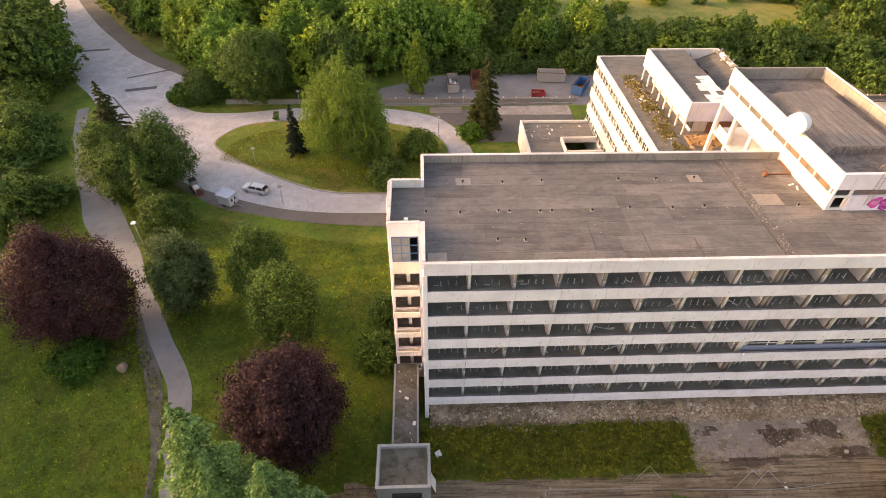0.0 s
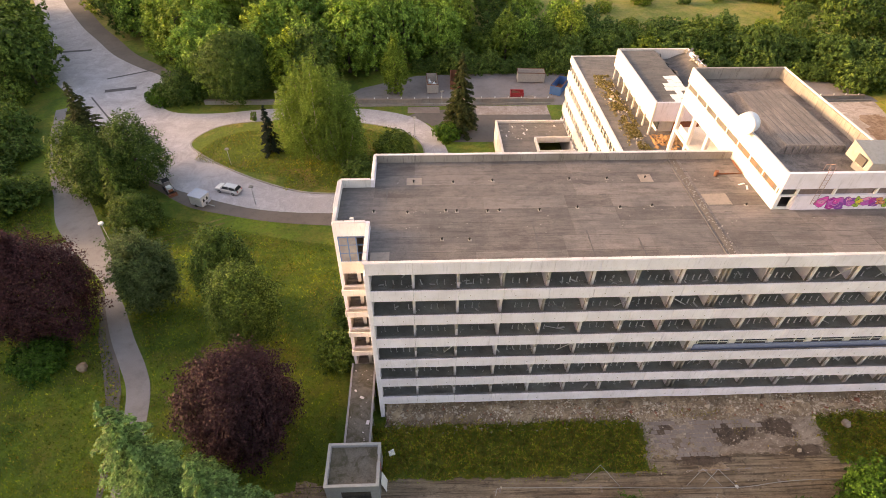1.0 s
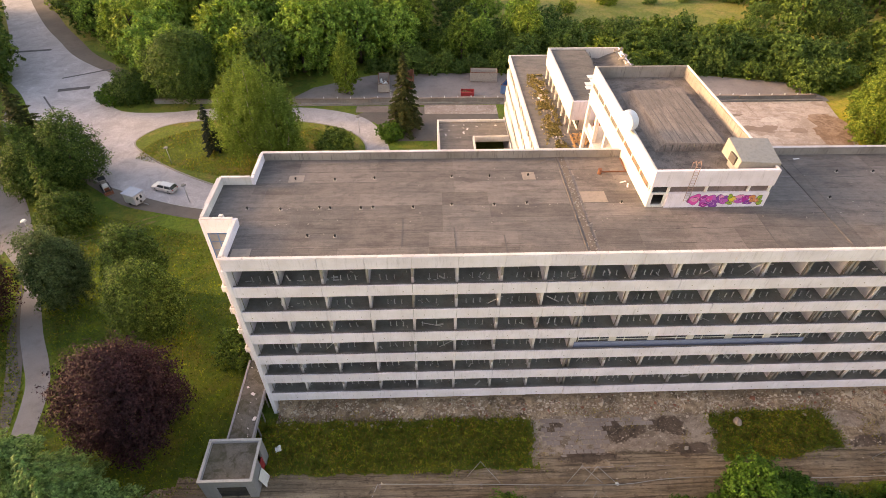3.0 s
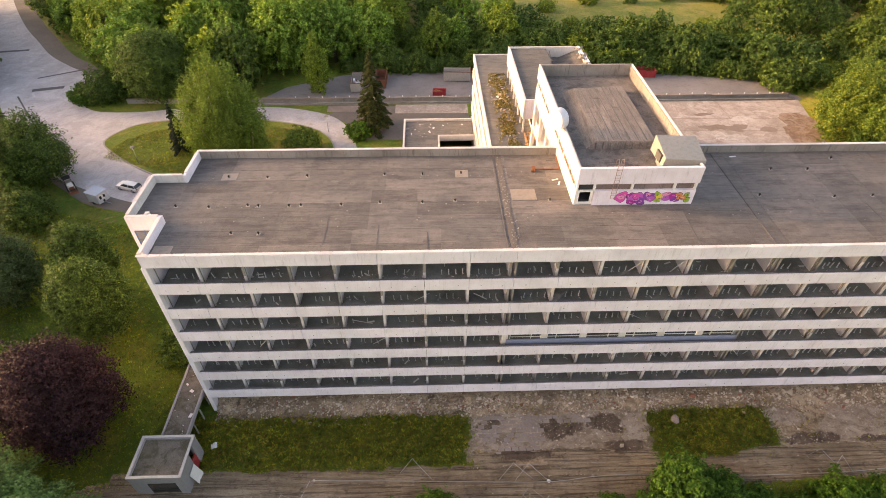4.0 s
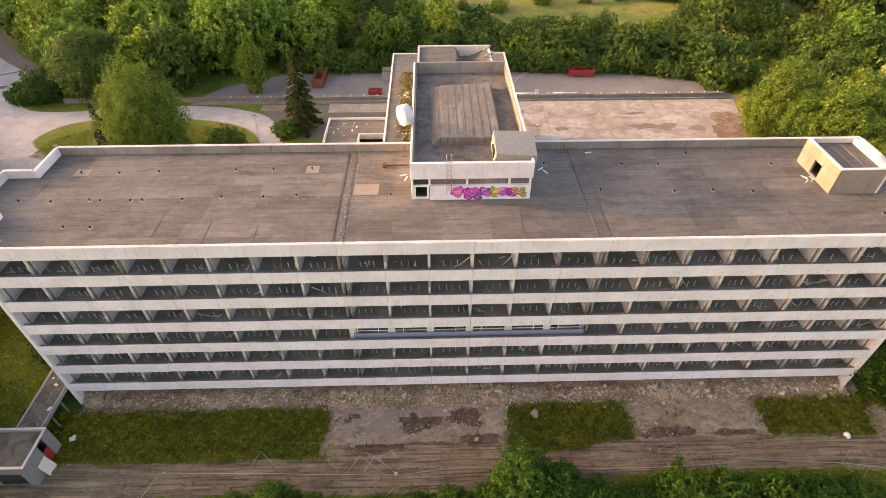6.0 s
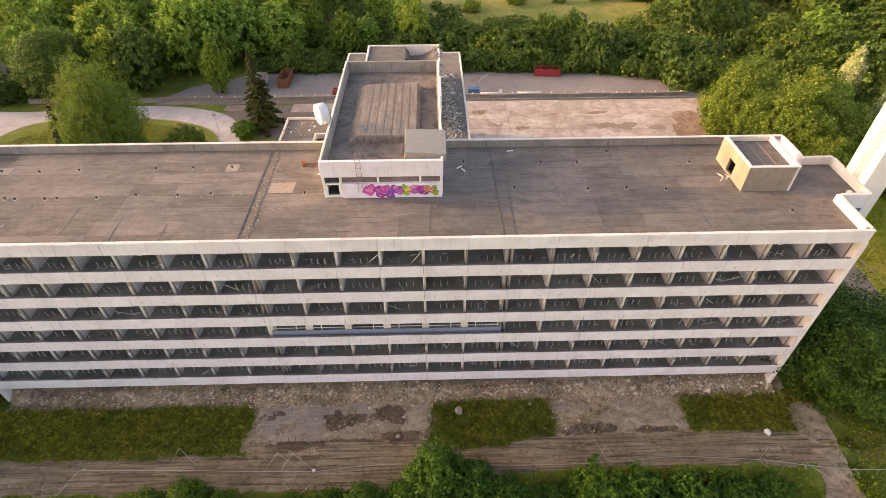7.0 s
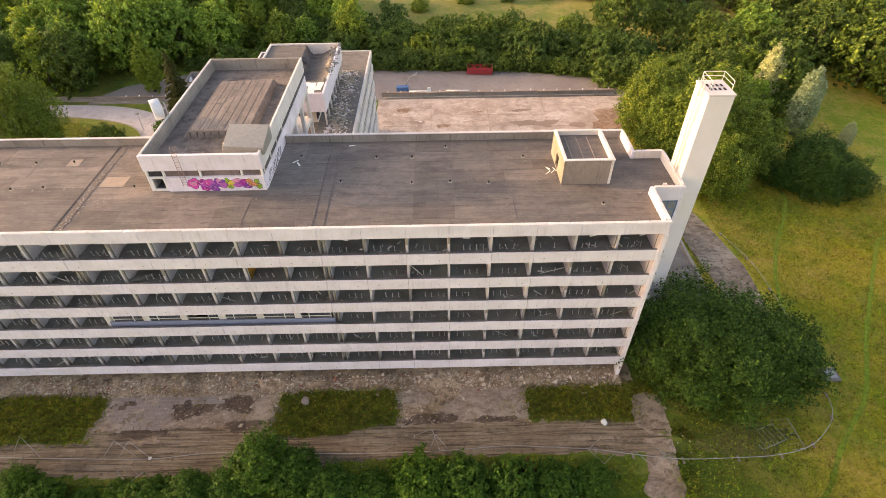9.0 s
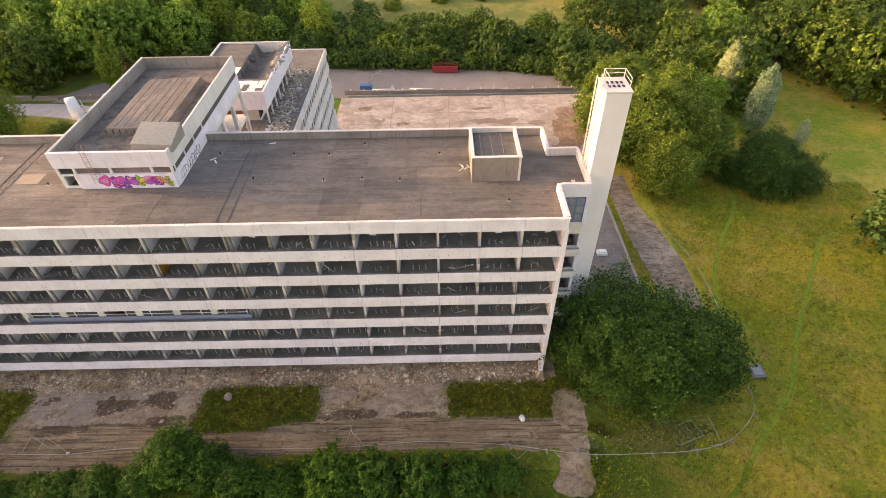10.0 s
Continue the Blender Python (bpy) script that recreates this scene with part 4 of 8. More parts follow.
def stair_tower(side):
    """The stair tower that stands out of each gable, open to the south on every landing."""
    def X(x):
        return x if side < 0 else LX - x

    def bx(bm, x0, y0, z0, x1, y1, z1):
        a, c = sorted((X(x0), X(x1)))
        box(bm, a, y0, z0, c, y1, z1)

    t = thing("stair_tower", "cream stair tower with open landings against the gable", "stair tower", "", "stair towers")
    y0, y1, x0 = 5.29, 12.0, -3.05
    step_me = mesh_of(boxes((0, 0, 0, -1.95 - x0, 0.35, 0.18)), "step", BARE)
    opens = [(19.05, 22.2)] + [(15.75 - 3.2 * k, 17.55 - 3.2 * k) for k in range(5)]
    bm = bmesh.new()
    bx(bm, x0, y0 + 0.25, -3.2, x0 + 0.25, y1, TOP - 0.06)
    bx(bm, x0 + 0.25, y1 - 0.25, -3.2, -0.001, y1, TOP - 0.06)
    part("wall", soften(bm, 0.02), WHITE, t)
    for pier in ((x0, x0 + 0.3), (-0.28, -0.002)):
        bm = bmesh.new()
        bx(bm, pier[0], y0, -3.2, pier[1], y0 + 0.25, TOP - 0.06)
        part("pier", soften(bm, 0.02), FACADE, t)
    lower = TOP - 0.06
    for a, c in opens:
        bm = bmesh.new()
        bx(bm, x0 + 0.3, y0 - 0.01, c, -0.28, y0 + 0.2, lower)
        part("spandrel", soften(bm, 0.02), FACADE if c > 19 else CREAM, t, "pale rendered spandrel")
        bm = bmesh.new()
        bx(bm, x0 + 0.3, y0 - 0.06, a - 0.07, -0.28, y0 + 0.26, a + 0.03)
        part("sill", soften(bm, 0.015), COPING, t)
        if c < 19:
            bm = bmesh.new()
            bx(bm, x0 + 0.02, y0 - 0.62, a - 0.62, -0.3, y0 - 0.5, a + 0.10)
            bx(bm, x0 + 0.02, y0 - 0.5, a - 0.62, x0 + 0.14, y0 - 0.062, a + 0.10)
            bx(bm, -0.42, y0 - 0.5, a - 0.62, -0.3, y0 - 0.062, a + 0.10)
            bx(bm, x0 + 0.14, y0 - 0.5, a - 0.62, -0.42, y0 - 0.062, a - 0.5)
            part("landing_parapet", soften(bm, 0.015), WHITE, t, "white projecting landing parapet")
        bm = bmesh.new()
        bx(bm, x0 + 0.25, y0 + 0.2, a - 1.1, -0.01, y1 - 0.25, a - 0.85)
        part("landing", bm, BARE, t)
        for k in range(8):
            ends = sorted((X(x0 + 0.35), X(-1.6)))
            piece("step", step_me, t, pose(ends[0], y0 + 1.6 + 0.3 * k, a - 0.9 + 0.2 * k))
        bm = bmesh.new()
        bx(bm, -1.55, y0 + 0.7, a - 0.85, -1.2, y0 + 1.0, c + 1.4)
        part("newel_wall", bm, CREAM, t)
        lower = a - 0.07
    bm = bmesh.new()
    bx(bm, x0 + 0.3, y0, -3.2, -0.28, y0 + 0.2, lower)
    part("wall", bm, CREAM, t)
    bm = bmesh.new()
    bx(bm, x0 + 0.25, y0 + 0.2, ROOFZ - 0.3, 0.3, y1 - 0.25, ROOFZ)
    part("roof", bm, ROOF_W if side < 0 else ROOF_E, t, "bitumen roof of the stair tower")
    w = thing("window", "blue-framed window of the top landing", "")
    w.parent = t
    bm = bmesh.new()
    for x in (x0 + 0.35, x0 + 1.2, x0 + 1.95, -0.33):
        bx(bm, x - 0.05, y0 + 0.05, 19.03, x + 0.05, y0 + 0.15, 22.1)
    for z in (19.08, 20.1, 21.1, 22.05):
        bx(bm, x0 + 0.3, y0 + 0.06, z - 0.04, -0.28, y0 + 0.14, z + 0.04)
    part("window_frame", soften(bm, 0.008), BLUEP, w, "blue painted frame")
    for a, c in (((x0 + 0.4, x0 + 1.15), (x0 + 1.25, x0 + 1.9)) if side < 0 else ((x0 + 0.4, x0 + 1.15), (x0 + 1.25, x0 + 1.9), (x0 + 2.0, -0.4))):
        bm = bmesh.new()
        bx(bm, a, y0 + 0.09, 19.12, c, y0 + 0.11, 22.0)
        part("pane", bm, GLASSP, w)
    if side < 0:
        bm = bmesh.new()
        for k in range(5):
            bx(bm, x0 - 0.12, y0 + 2.2 + 0.85 * k, TOP - 0.62, x0 + 0.0, y0 + 3.0 + 0.85 * k, TOP + 0.03)
        part("coping_block", soften(bm, 0.03), COPING, t, "row of white edge blocks")


stair_tower(-1)
stair_tower(1)


def trails():
    """Two trodden trails through the meadow, and the paving slabs that still show before the building."""
    green = turf("trail_turf", ((0.20, 0.31, 0.012), (0.26, 0.35, 0.02)), (0.36, 0.35, 0.04), 0.6)
    for pts in TRAILS:
        line = curve_points(pts, False, 14)
        wide = [0.45 + 0.5 * abs(noise.noise((x * 0.3, y * 0.3, 60))) + 0.25 * noise.noise((x * 1.9, y * 1.9, 61)) for x, y in line]
        sheet("trail", ribbon(line, wide), green, 0.03, "trodden green trail through the dry meadow", "path")


TRAILS = [[(121.5, 50), (123.7, 45.5), (125.1, 40.1), (124.8, 36.8), (121.6, 30.9), (117.5, 24.9), (113.9, 18.2), (112.2, 12.9), (111.0, 8.0)], [(150, 31), (138.9, 27.2), (134.4, 25.9), (129.5, 20.1), (124.3, 12.6), (119.8, 6.0), (117.3, 1.7), (114.7, -2.2), (111.0, -5.7), (107.6, -9.1), (104.3, -12.8), (99, -17)]]
trails()


def old_slabs():
    t = thing("slab_paving", "old square paving slabs half buried in dust", "paving", "structure")
    slab = mesh_of(soften(boxes((-0.335, -0.215, -0.06, 0.335, 0.215, 0.02)), 0.012), "slab", asphalt("slab_stone", (0.345, 0.285, 0.255), (0.25, 0.20, 0.175), False))
    r = random.Random(31)
    for i in range(24):
        for j in range(11):
            x, y = 29.2 + 0.75 * i, -6.9 + 0.51 * j
            if noise.noise((x * 0.25, y * 0.3, 8)) + 0.06 * (38 - x) < 0.0 or r.random() < 0.16 or damp(x, y) > 0.75:
                continue
            piece("slab", slab, t, pose(x + (j % 2) * 0.37, y, ground_z(x, y) + 0.085 + r.uniform(-0.02, 0.02), r.gauss(0, 1.6), r.gauss(0, 1.6), r.gauss(0, 1)))


old_slabs()


def fixing_holes():
    bm = bmesh.new()
    for zt in BAND_TOPS:
        for x in posts_x()[:-1]:
            for f in (0.27, 0.77):
                if rnd.random() < 0.8:
                    cx, cz = x + BAY * f + rnd.uniform(-0.1, 0.1), zt - 0.75 + rnd.uniform(-0.08, 0.08)
                    box(bm, cx - 0.045, -0.018, cz - 0.045, cx + 0.045, 0.05, cz + 0.045)
    part("fixing_hole", soften(bm, 0.01), BARE, block, "small dark fixing sockets in the parapet panels")["kind"] = "stuff"


fixing_holes()


# ---------------------------------------------------------------- the roof house and the rear wing
PY1, PTOP = 29.7, 26.95


DUSKY = concrete("dusky_infill", (0.25, 0.19, 0.18), (0.12, 0.085, 0.08), 0.9)
RUSTPALE = plain("weathered_rust", (0.42, 0.27, 0.22), 0.85, 0.1, 0.6)
DULLBRICK = plain("dull_brick", (0.20, 0.12, 0.085), 0.9, 0, 0.5, 5)


def roof_house():
    t = thing("roof_house", "white plant storey on the roof with sprayed graffiti", "roof building")
    bm = bmesh.new()
    box(bm, PX0, PY0 - 0.05, 25.25, PX1, PY0 + 0.3, PTOP)
    part("fascia", soften(bm, 0.03), FACADE, t, "stained white front fascia")
    for x0, x1, xi, xj in ((PX0, PX0 + 0.22, PX0 + 0.22, PX0 + 0.34), (PX1 - 0.22, PX1, PX1 - 0.34, PX1 - 0.22)):
        part("parapet", soften(boxes((x0, PY0 + 0.3, 25.12, x1, PY1, PTOP)), 0.03), WHITE, t, "white side parapet with peeling edge")
        part("parapet_lining", boxes((xi, PY0 + 0.3, 25.5, xj, PY1 - 0.3, PTOP - 0.12)), LINING, t, "stained inner face of the parapet")
    part("parapet", soften(boxes((PX0 + 0.22, PY1 - 0.3, 25.12, PX1 - 0.22, PY1, PTOP)), 0.03), LINING, t, "stained end parapet")
    part("roof", boxes((PX0 + 0.35, PY0 + 0.3, 25.3, PX1 - 0.35, PY1 - 0.35, 25.6)), ROOF_P, t, "dark felt roof inside the parapets")
    # low hump in the middle of the roof, hipped at its ends
    bm = bmesh.new()
    lo = [(39.4, 12.6), (46.7, 12.6), (46.7, 25.2), (39.4, 25.2)]
    hi = [(40.5, 12.95), (46.3, 12.75), (46.3, 24.9), (40.5, 24.3)]
    a = [bm.verts.new((x, y, 25.5)) for x, y in lo]
    c = [bm.verts.new((x, y, 26.4)) for x, y in hi]
    bm.faces.new(c)
    for i in range(4):
        bm.faces.new((a[i], a[(i + 1) % 4], c[(i + 1) % 4], c[i]))
    part("roof_hump", soften(bm, 0.04), ROOF_H, t, "raised felt-covered roof hump")
    for k in range(1, 7):
        x = 40.5 + 5.8 * k / 7
        part("roof_seam", boxes((x - 0.03, 13.0, 26.35, x + 0.03, 24.4, 26.42)), ROOF_E, t, "felt seam along the hump")
    for k in range(7):
        y = 15.6 + (k * 3.1) % 8.3
        part("roof_seam", boxes((40.55 + 5.8 * k / 7, y - 0.025, 26.35, 40.5 + 5.8 * (k + 1) / 7 - 0.04, y + 0.025, 26.415)), ROOF_E, t, "felt seam along the hump")
    for k in range(9):
        x = 40.4 + 0.72 * k
        part("seam_rib", boxes((x - 0.03, 12.62, 25.6, x + 0.03, 12.8, 26.3)), ROOF_E, t, "upright seam on the hump's front")
    # front: wall, window strip with mullions, corner posts
    part("front_wall", soften(boxes((PX0 + 1.75, PY0 - 0.08, ROOFZ, PX1 - 0.1, PY0 + 0.3, 24.5)), 0.02), FACADE, t, "white front wall")
    for x in (37.65, 39.25, 42.75, 46.7, 48.65):
        part("mullion", soften(boxes((x - 0.1, PY0 + 0.05, 24.5 if x > 39 else ROOFZ, x + 0.1, PY0 + 0.28, 25.25)), 0.015), WHITEP, t, "white post of the window strip")
    for x0, x1 in ((39.35, 42.65), (42.85, 46.6), (46.8, 48.55), (37.75, 39.15)):
        part("pane", boxes((x0, PY0 + 0.24, 24.5, x1, PY0 + 0.27, 25.25)), GLASS if x1 < 40 else DUSKY, t, "" if x1 < 40 else "dusky reddish window infill set back under the fascia")
    # back of the room, its shade put into the colour
    part("back_room", boxes((PX0 + 0.4, PY0 + 2.2, ROOFZ, PX1 - 0.4, PY0 + 2.3, 25.2)), DEEP_SHADE, t)
    w = thing("door", "open doorway with white frame at the corner of the roof house", "")
    w.parent = t
    part("door_frame", soften(boxes((37.75, PY0 + 0.06, ROOFZ, 37.95, PY0 + 0.25, 24.5), (39.0, PY0 + 0.06, ROOFZ, 39.2, PY0 + 0.25, 24.5), (37.95, PY0 + 0.06, 24.32, 39.0, PY0 + 0.25, 24.5), (37.95, PY0 + 0.06, ROOFZ, 39.0, PY0 + 0.25, 23.15)), 0.01), WHITEP, w)
    # sides over the roof
    for x0, x1, lab in ((PX0 + 0.03, PX0 + 0.28, "cream sunlit side wall"), (PX1 - 0.28, PX1 - 0.03, "white side wall with scrawled paint")):
        part("side_wall", soften(boxes((x0, PY0 + 0.3, ROOFZ, x1, PY1, 24.5)), 0.02), CREAM if x0 < 40 else FACADE, t, lab)
        # shade of the recessed strip is painted in, not left to the light
        part("side_band", boxes((x0 + 0.08, PY0 + 0.3, 24.5, x1 - 0.08, PY1 - 0.3, 25.12)), DEEP_SHADE, t, "recessed window strip, its shade put into the colour")
        for k in range(9 if x0 < 40 else 4):
            y = PY0 + 0.6 + k * (PY1 - PY0 - 1) / 8
            part("mullion", boxes((x0, y - 0.1, 24.5, x1, y + 0.1, 25.12)), WHITE, t)
        for k in range(5 if x0 < 40 else 0):
            y = PY0 + 1.2 + k * 1.7
            part("brick_infill", boxes((x0 + 0.03, y, 24.55, x1 - 0.03, y + 1.1, 25.05)), DULLBRICK, t, "brick infill panel in the window strip")
    # open frame that carries the far end down to the rear wing
    for x in (PX0 + 0.25, PX1 - 0.25):
        for y in (17.6, 21.6, 25.6, PY1 - 0.3):
            part("column", soften(boxes((x - 0.22, y - 0.25, 12.5, x + 0.22, y + 0.25, 23.0)), 0.03), WHITE, t, "white concrete column")
    for z in (14.2, 18.6, 22.4):
        part("slab", soften(boxes((PX0 + 0.05, DY + 0.02, z, PX1 - 0.05, PY1 - 0.05, z + (0.5 if z > 20 else 0.35))), 0.03), WHITE, t, "white frame slab")
    part("core_wall", boxes((42.5, DY + 0.02, 12.5, 42.8, PY1 - 1.5, 22.4)), WHITE, t)
    for y in (19.5, 27.3):
        part("rail_panel", soften(boxes((PX0 + 0.3, y - 1.4, 18.95, PX0 + 0.4, y + 1.4, 19.9)), 0.02), WHITE, t, "white balustrade panel")
    # duct box on the front corner
    d = thing("duct_box", "grey sheet-metal ventilation box on the roof house corner", "ventilation box")
    bm = bmesh.new()
    v = [(45.2, 8.0, 26.4), (49.15, 8.0, 26.4), (49.15, 11.2, 26.4), (45.2, 11.2, 26.4), (45.35, 8.0, 27.4), (49.15, 8.0, 27.15), (49.15, 11.2, 27.85), (45.35, 11.2, 28.0)]
    vs = [bm.verts.new(p) for p in v]
    for f in ((0, 3, 2, 1), (4, 5, 6, 7), (0, 1, 5, 4), (1, 2, 6, 5), (2, 3, 7, 6), (3, 0, 4, 7)):
        bm.faces.new([vs[i] for i in f])
    part("body", soften(bm, 0.03), plain("zinc_sheet", (0.36, 0.34, 0.31), 0.6, 0.3, 0.4), d)
    part("foot", boxes((45.6, 8.3, 25.6, 46.0, 10.3, 26.4), (48.3, 8.3, 25.6, 48.6, 10.3, 26.4)), STEEL, d)
    bm = bmesh.new()
    box(bm, 45.12, 8.6, 26.6, 45.3, 9.7, 27.4)
    # side opening drawn as a block with the shade in its colour
    part("louvre", bm, DEEP_SHADE, d)
    ladder = thing("roof_ladder", "thin rusty ladder up the front of the roof house", "ladder")
    bm = bmesh.new()
    for x in (40.85, 41.3):
        tube(bm, [(x, PY0 - 0.15, 23.6), (x, PY0 - 0.15, 27.6), (x, PY0 + 0.1, 27.85), (x, PY0 + 0.5, 27.5), (x, PY0 + 0.5, 26.95)], 0.022, 6)
    part("rail", bm, RUSTPALE, ladder)
    bm = bmesh.new()
    tube(bm, [(0, 0, 0), (0.45, 0, 0)], 0.014, 5)
    rung = mesh_of(bm, "rung", RUSTPALE)
    for k in range(14):
        piece("rung", rung, ladder, pose(40.85, PY0 - 0.15, 23.75 + 0.28 * k))


roof_house()


def dish():
    d = thing("satellite_dish", "white shrouded microwave dish on the parapet", "satellite dish", at=pose(36.9, 14.8, 27.8, 0, 0, 31) @ Matrix.Scale(0.86, 4))
    bm = bmesh.new()
    prof = [(-0.55, 1.16), (-0.5, 1.2), (0.46, 1.2), (0.52, 1.12), (0.6, 0.5), (0.66, 0.12)]
    tube(bm, [(x, 0, 0) for x, r in prof], [r for x, r in prof], 28)
    part("drum", bm, plain("dish_paint", (0.66, 0.68, 0.72), 0.45, 0, 0.15), d)
    bm = bmesh.new()
    tube(bm, [(0.6, 0, 0), (0.95, -0.1, -0.1)], [0.1, 0.1], 8)
    tube(bm, [(0.95, -0.1, -2.15), (0.95, -0.1, 0.7)], 0.07, 8)
    part("mast", bm, STEEL, d, "galvanised mount")


dish()


def blob(bm, cx, cz, rx, rz, seed, y, turn=0.0, n=22):
    r = random.Random(seed)
    ph = [r.uniform(0, 6.28) for _ in range(3)]
    pts = []
    for k in range(n):
        a = k * math.tau / n
        w = 1 + 0.13 * math.sin(2 * a + ph[0]) + 0.13 * math.sin(3 * a + ph[1]) + 0.09 * math.sin(5 * a + ph[2])
        x, z = rx * w * math.cos(a), rz * w * math.sin(a)
        pts.append(bm.verts.new((cx + x * math.cos(turn) - z * math.sin(turn), y, cz + x * math.sin(turn) + z * math.cos(turn))))
    bm.faces.new(pts)


def graffiti():
    g = thing("graffiti", "bright pink, purple, yellow and green sprayed lettering shapes", "graffiti", at=pose(-0.2, 0, 0))
    y = PY0 - 0.09
    shapes = [(42.05, 23.82, 0.60, 0.52, "pink"), (42.1, 23.85, 0.34, 0.30, "rose"), (42.9, 23.95, 0.36, 0.34, "magenta"), (43.55, 23.7, 0.72, 0.62, "orchid"), (43.2, 23.25, 0.48, 0.28, "magenta"), (43.9, 23.35, 0.55, 0.38, "purple"),
              (43.45, 23.9, 0.36, 0.3, "pink"), (44.65, 23.9, 0.52, 0.46, "purple"), (44.9, 23.6, 0.34, 0.34, "orchid"), (44.55, 24.1, 0.24, 0.18, "rose"), (45.4, 24.05, 0.26, 0.30, "lime"), (45.75, 23.75, 0.36, 0.34, "yellow"), (45.5, 23.4, 0.30, 0.20, "lime"),
              (46.3, 24.1, 0.36, 0.24, "rose"), (46.35, 23.65, 0.38, 0.34, "orchid"), (46.9, 23.9, 0.36, 0.36, "magenta"), (47.2, 23.45, 0.34, 0.26, "purple"), (47.5, 24.0, 0.32, 0.26, "orange"), (47.8, 23.65, 0.4, 0.22, "orange"), (48.2, 24.0, 0.26, 0.22, "lime"), (48.35, 23.4, 0.26, 0.26, "lime")]
    cols = {"pink": (0.78, 0.09, 0.42), "rose": (0.80, 0.30, 0.50), "orchid": (0.55, 0.12, 0.50), "magenta": (0.48, 0.03, 0.32), "purple": (0.26, 0.06, 0.36), "lime": (0.28, 0.45, 0.05), "yellow": (0.75, 0.60, 0.06), "orange": (0.70, 0.28, 0.10)}
    mats = {k: plain("spray_" + k, c, 0.6, 0, 0.2) for k, c in cols.items()}
    ink = plain("spray_outline", (0.10, 0.02, 0.11), 0.7, 0, 0.1)
    light = plain("spray_light", (0.80, 0.45, 0.62), 0.6, 0, 0.2)
    r = random.Random(23)
    for i, (cx, cz, rx, rz, col) in enumerate(shapes):
        bm = bmesh.new()
        blob(bm, cx, cz, rx + 0.035, rz + 0.035, i, y - 0.0008 * i)
        part("outline", bm, ink, g)
        bm = bmesh.new()
        blob(bm, cx, cz, rx, rz, i, y - 0.0008 * i - 0.012)
        part("fill", bm, mats[col], g)
        for turn in range(2 if rx > 0.32 else 1):
            start, wide, q = r.uniform(0, 6.28), r.uniform(1.8, 3.6), r.uniform(0.35, 0.75)
            bm = bmesh.new()
            tube(bm, [(cx + rx * q * (1 - 0.07 * k) * math.cos(start + wide * k / 8), y - 0.0008 * i - 0.018, cz + rz * q * (1 - 0.07 * k) * math.sin(start + wide * k / 8)) for k in range(9)], [0.012 + 0.02 * math.sin(math.pi * k / 8) for k in range(9)], 4)
            part("stroke", bm, ink if turn == 0 else light, g)


graffiti()


def scrawl():
    """Thin dark spray lines on the east side wall."""
    g = thing("scrawl", "thin dark sprayed scrawl on the white side wall", "graffiti")
    r = random.Random(19)
    ink = plain("spray_scrawl", (0.10, 0.09, 0.12), 0.7, 0, 0.2)
    x = PX1 - 0.028
    for k in range(9):
        y, z = 8.6 + 0.62 * k, 23.55 + r.uniform(-0.15, 0.15)
        f, ph = r.uniform(1.0, 2.2), r.uniform(0, 6)
        bm = bmesh.new()
        tube(bm, [(x, y + 0.34 * math.sin(f * a + ph), z + 0.42 * math.cos(a * 1.3 + ph)) for a in [i * 0.45 for i in range(13)]], 0.028, 4)
        part("stroke", bm, ink, g)


scrawl()

WX0, WX1, WY1, WTOP = 32.6, 53.4, 64.8, 13.95


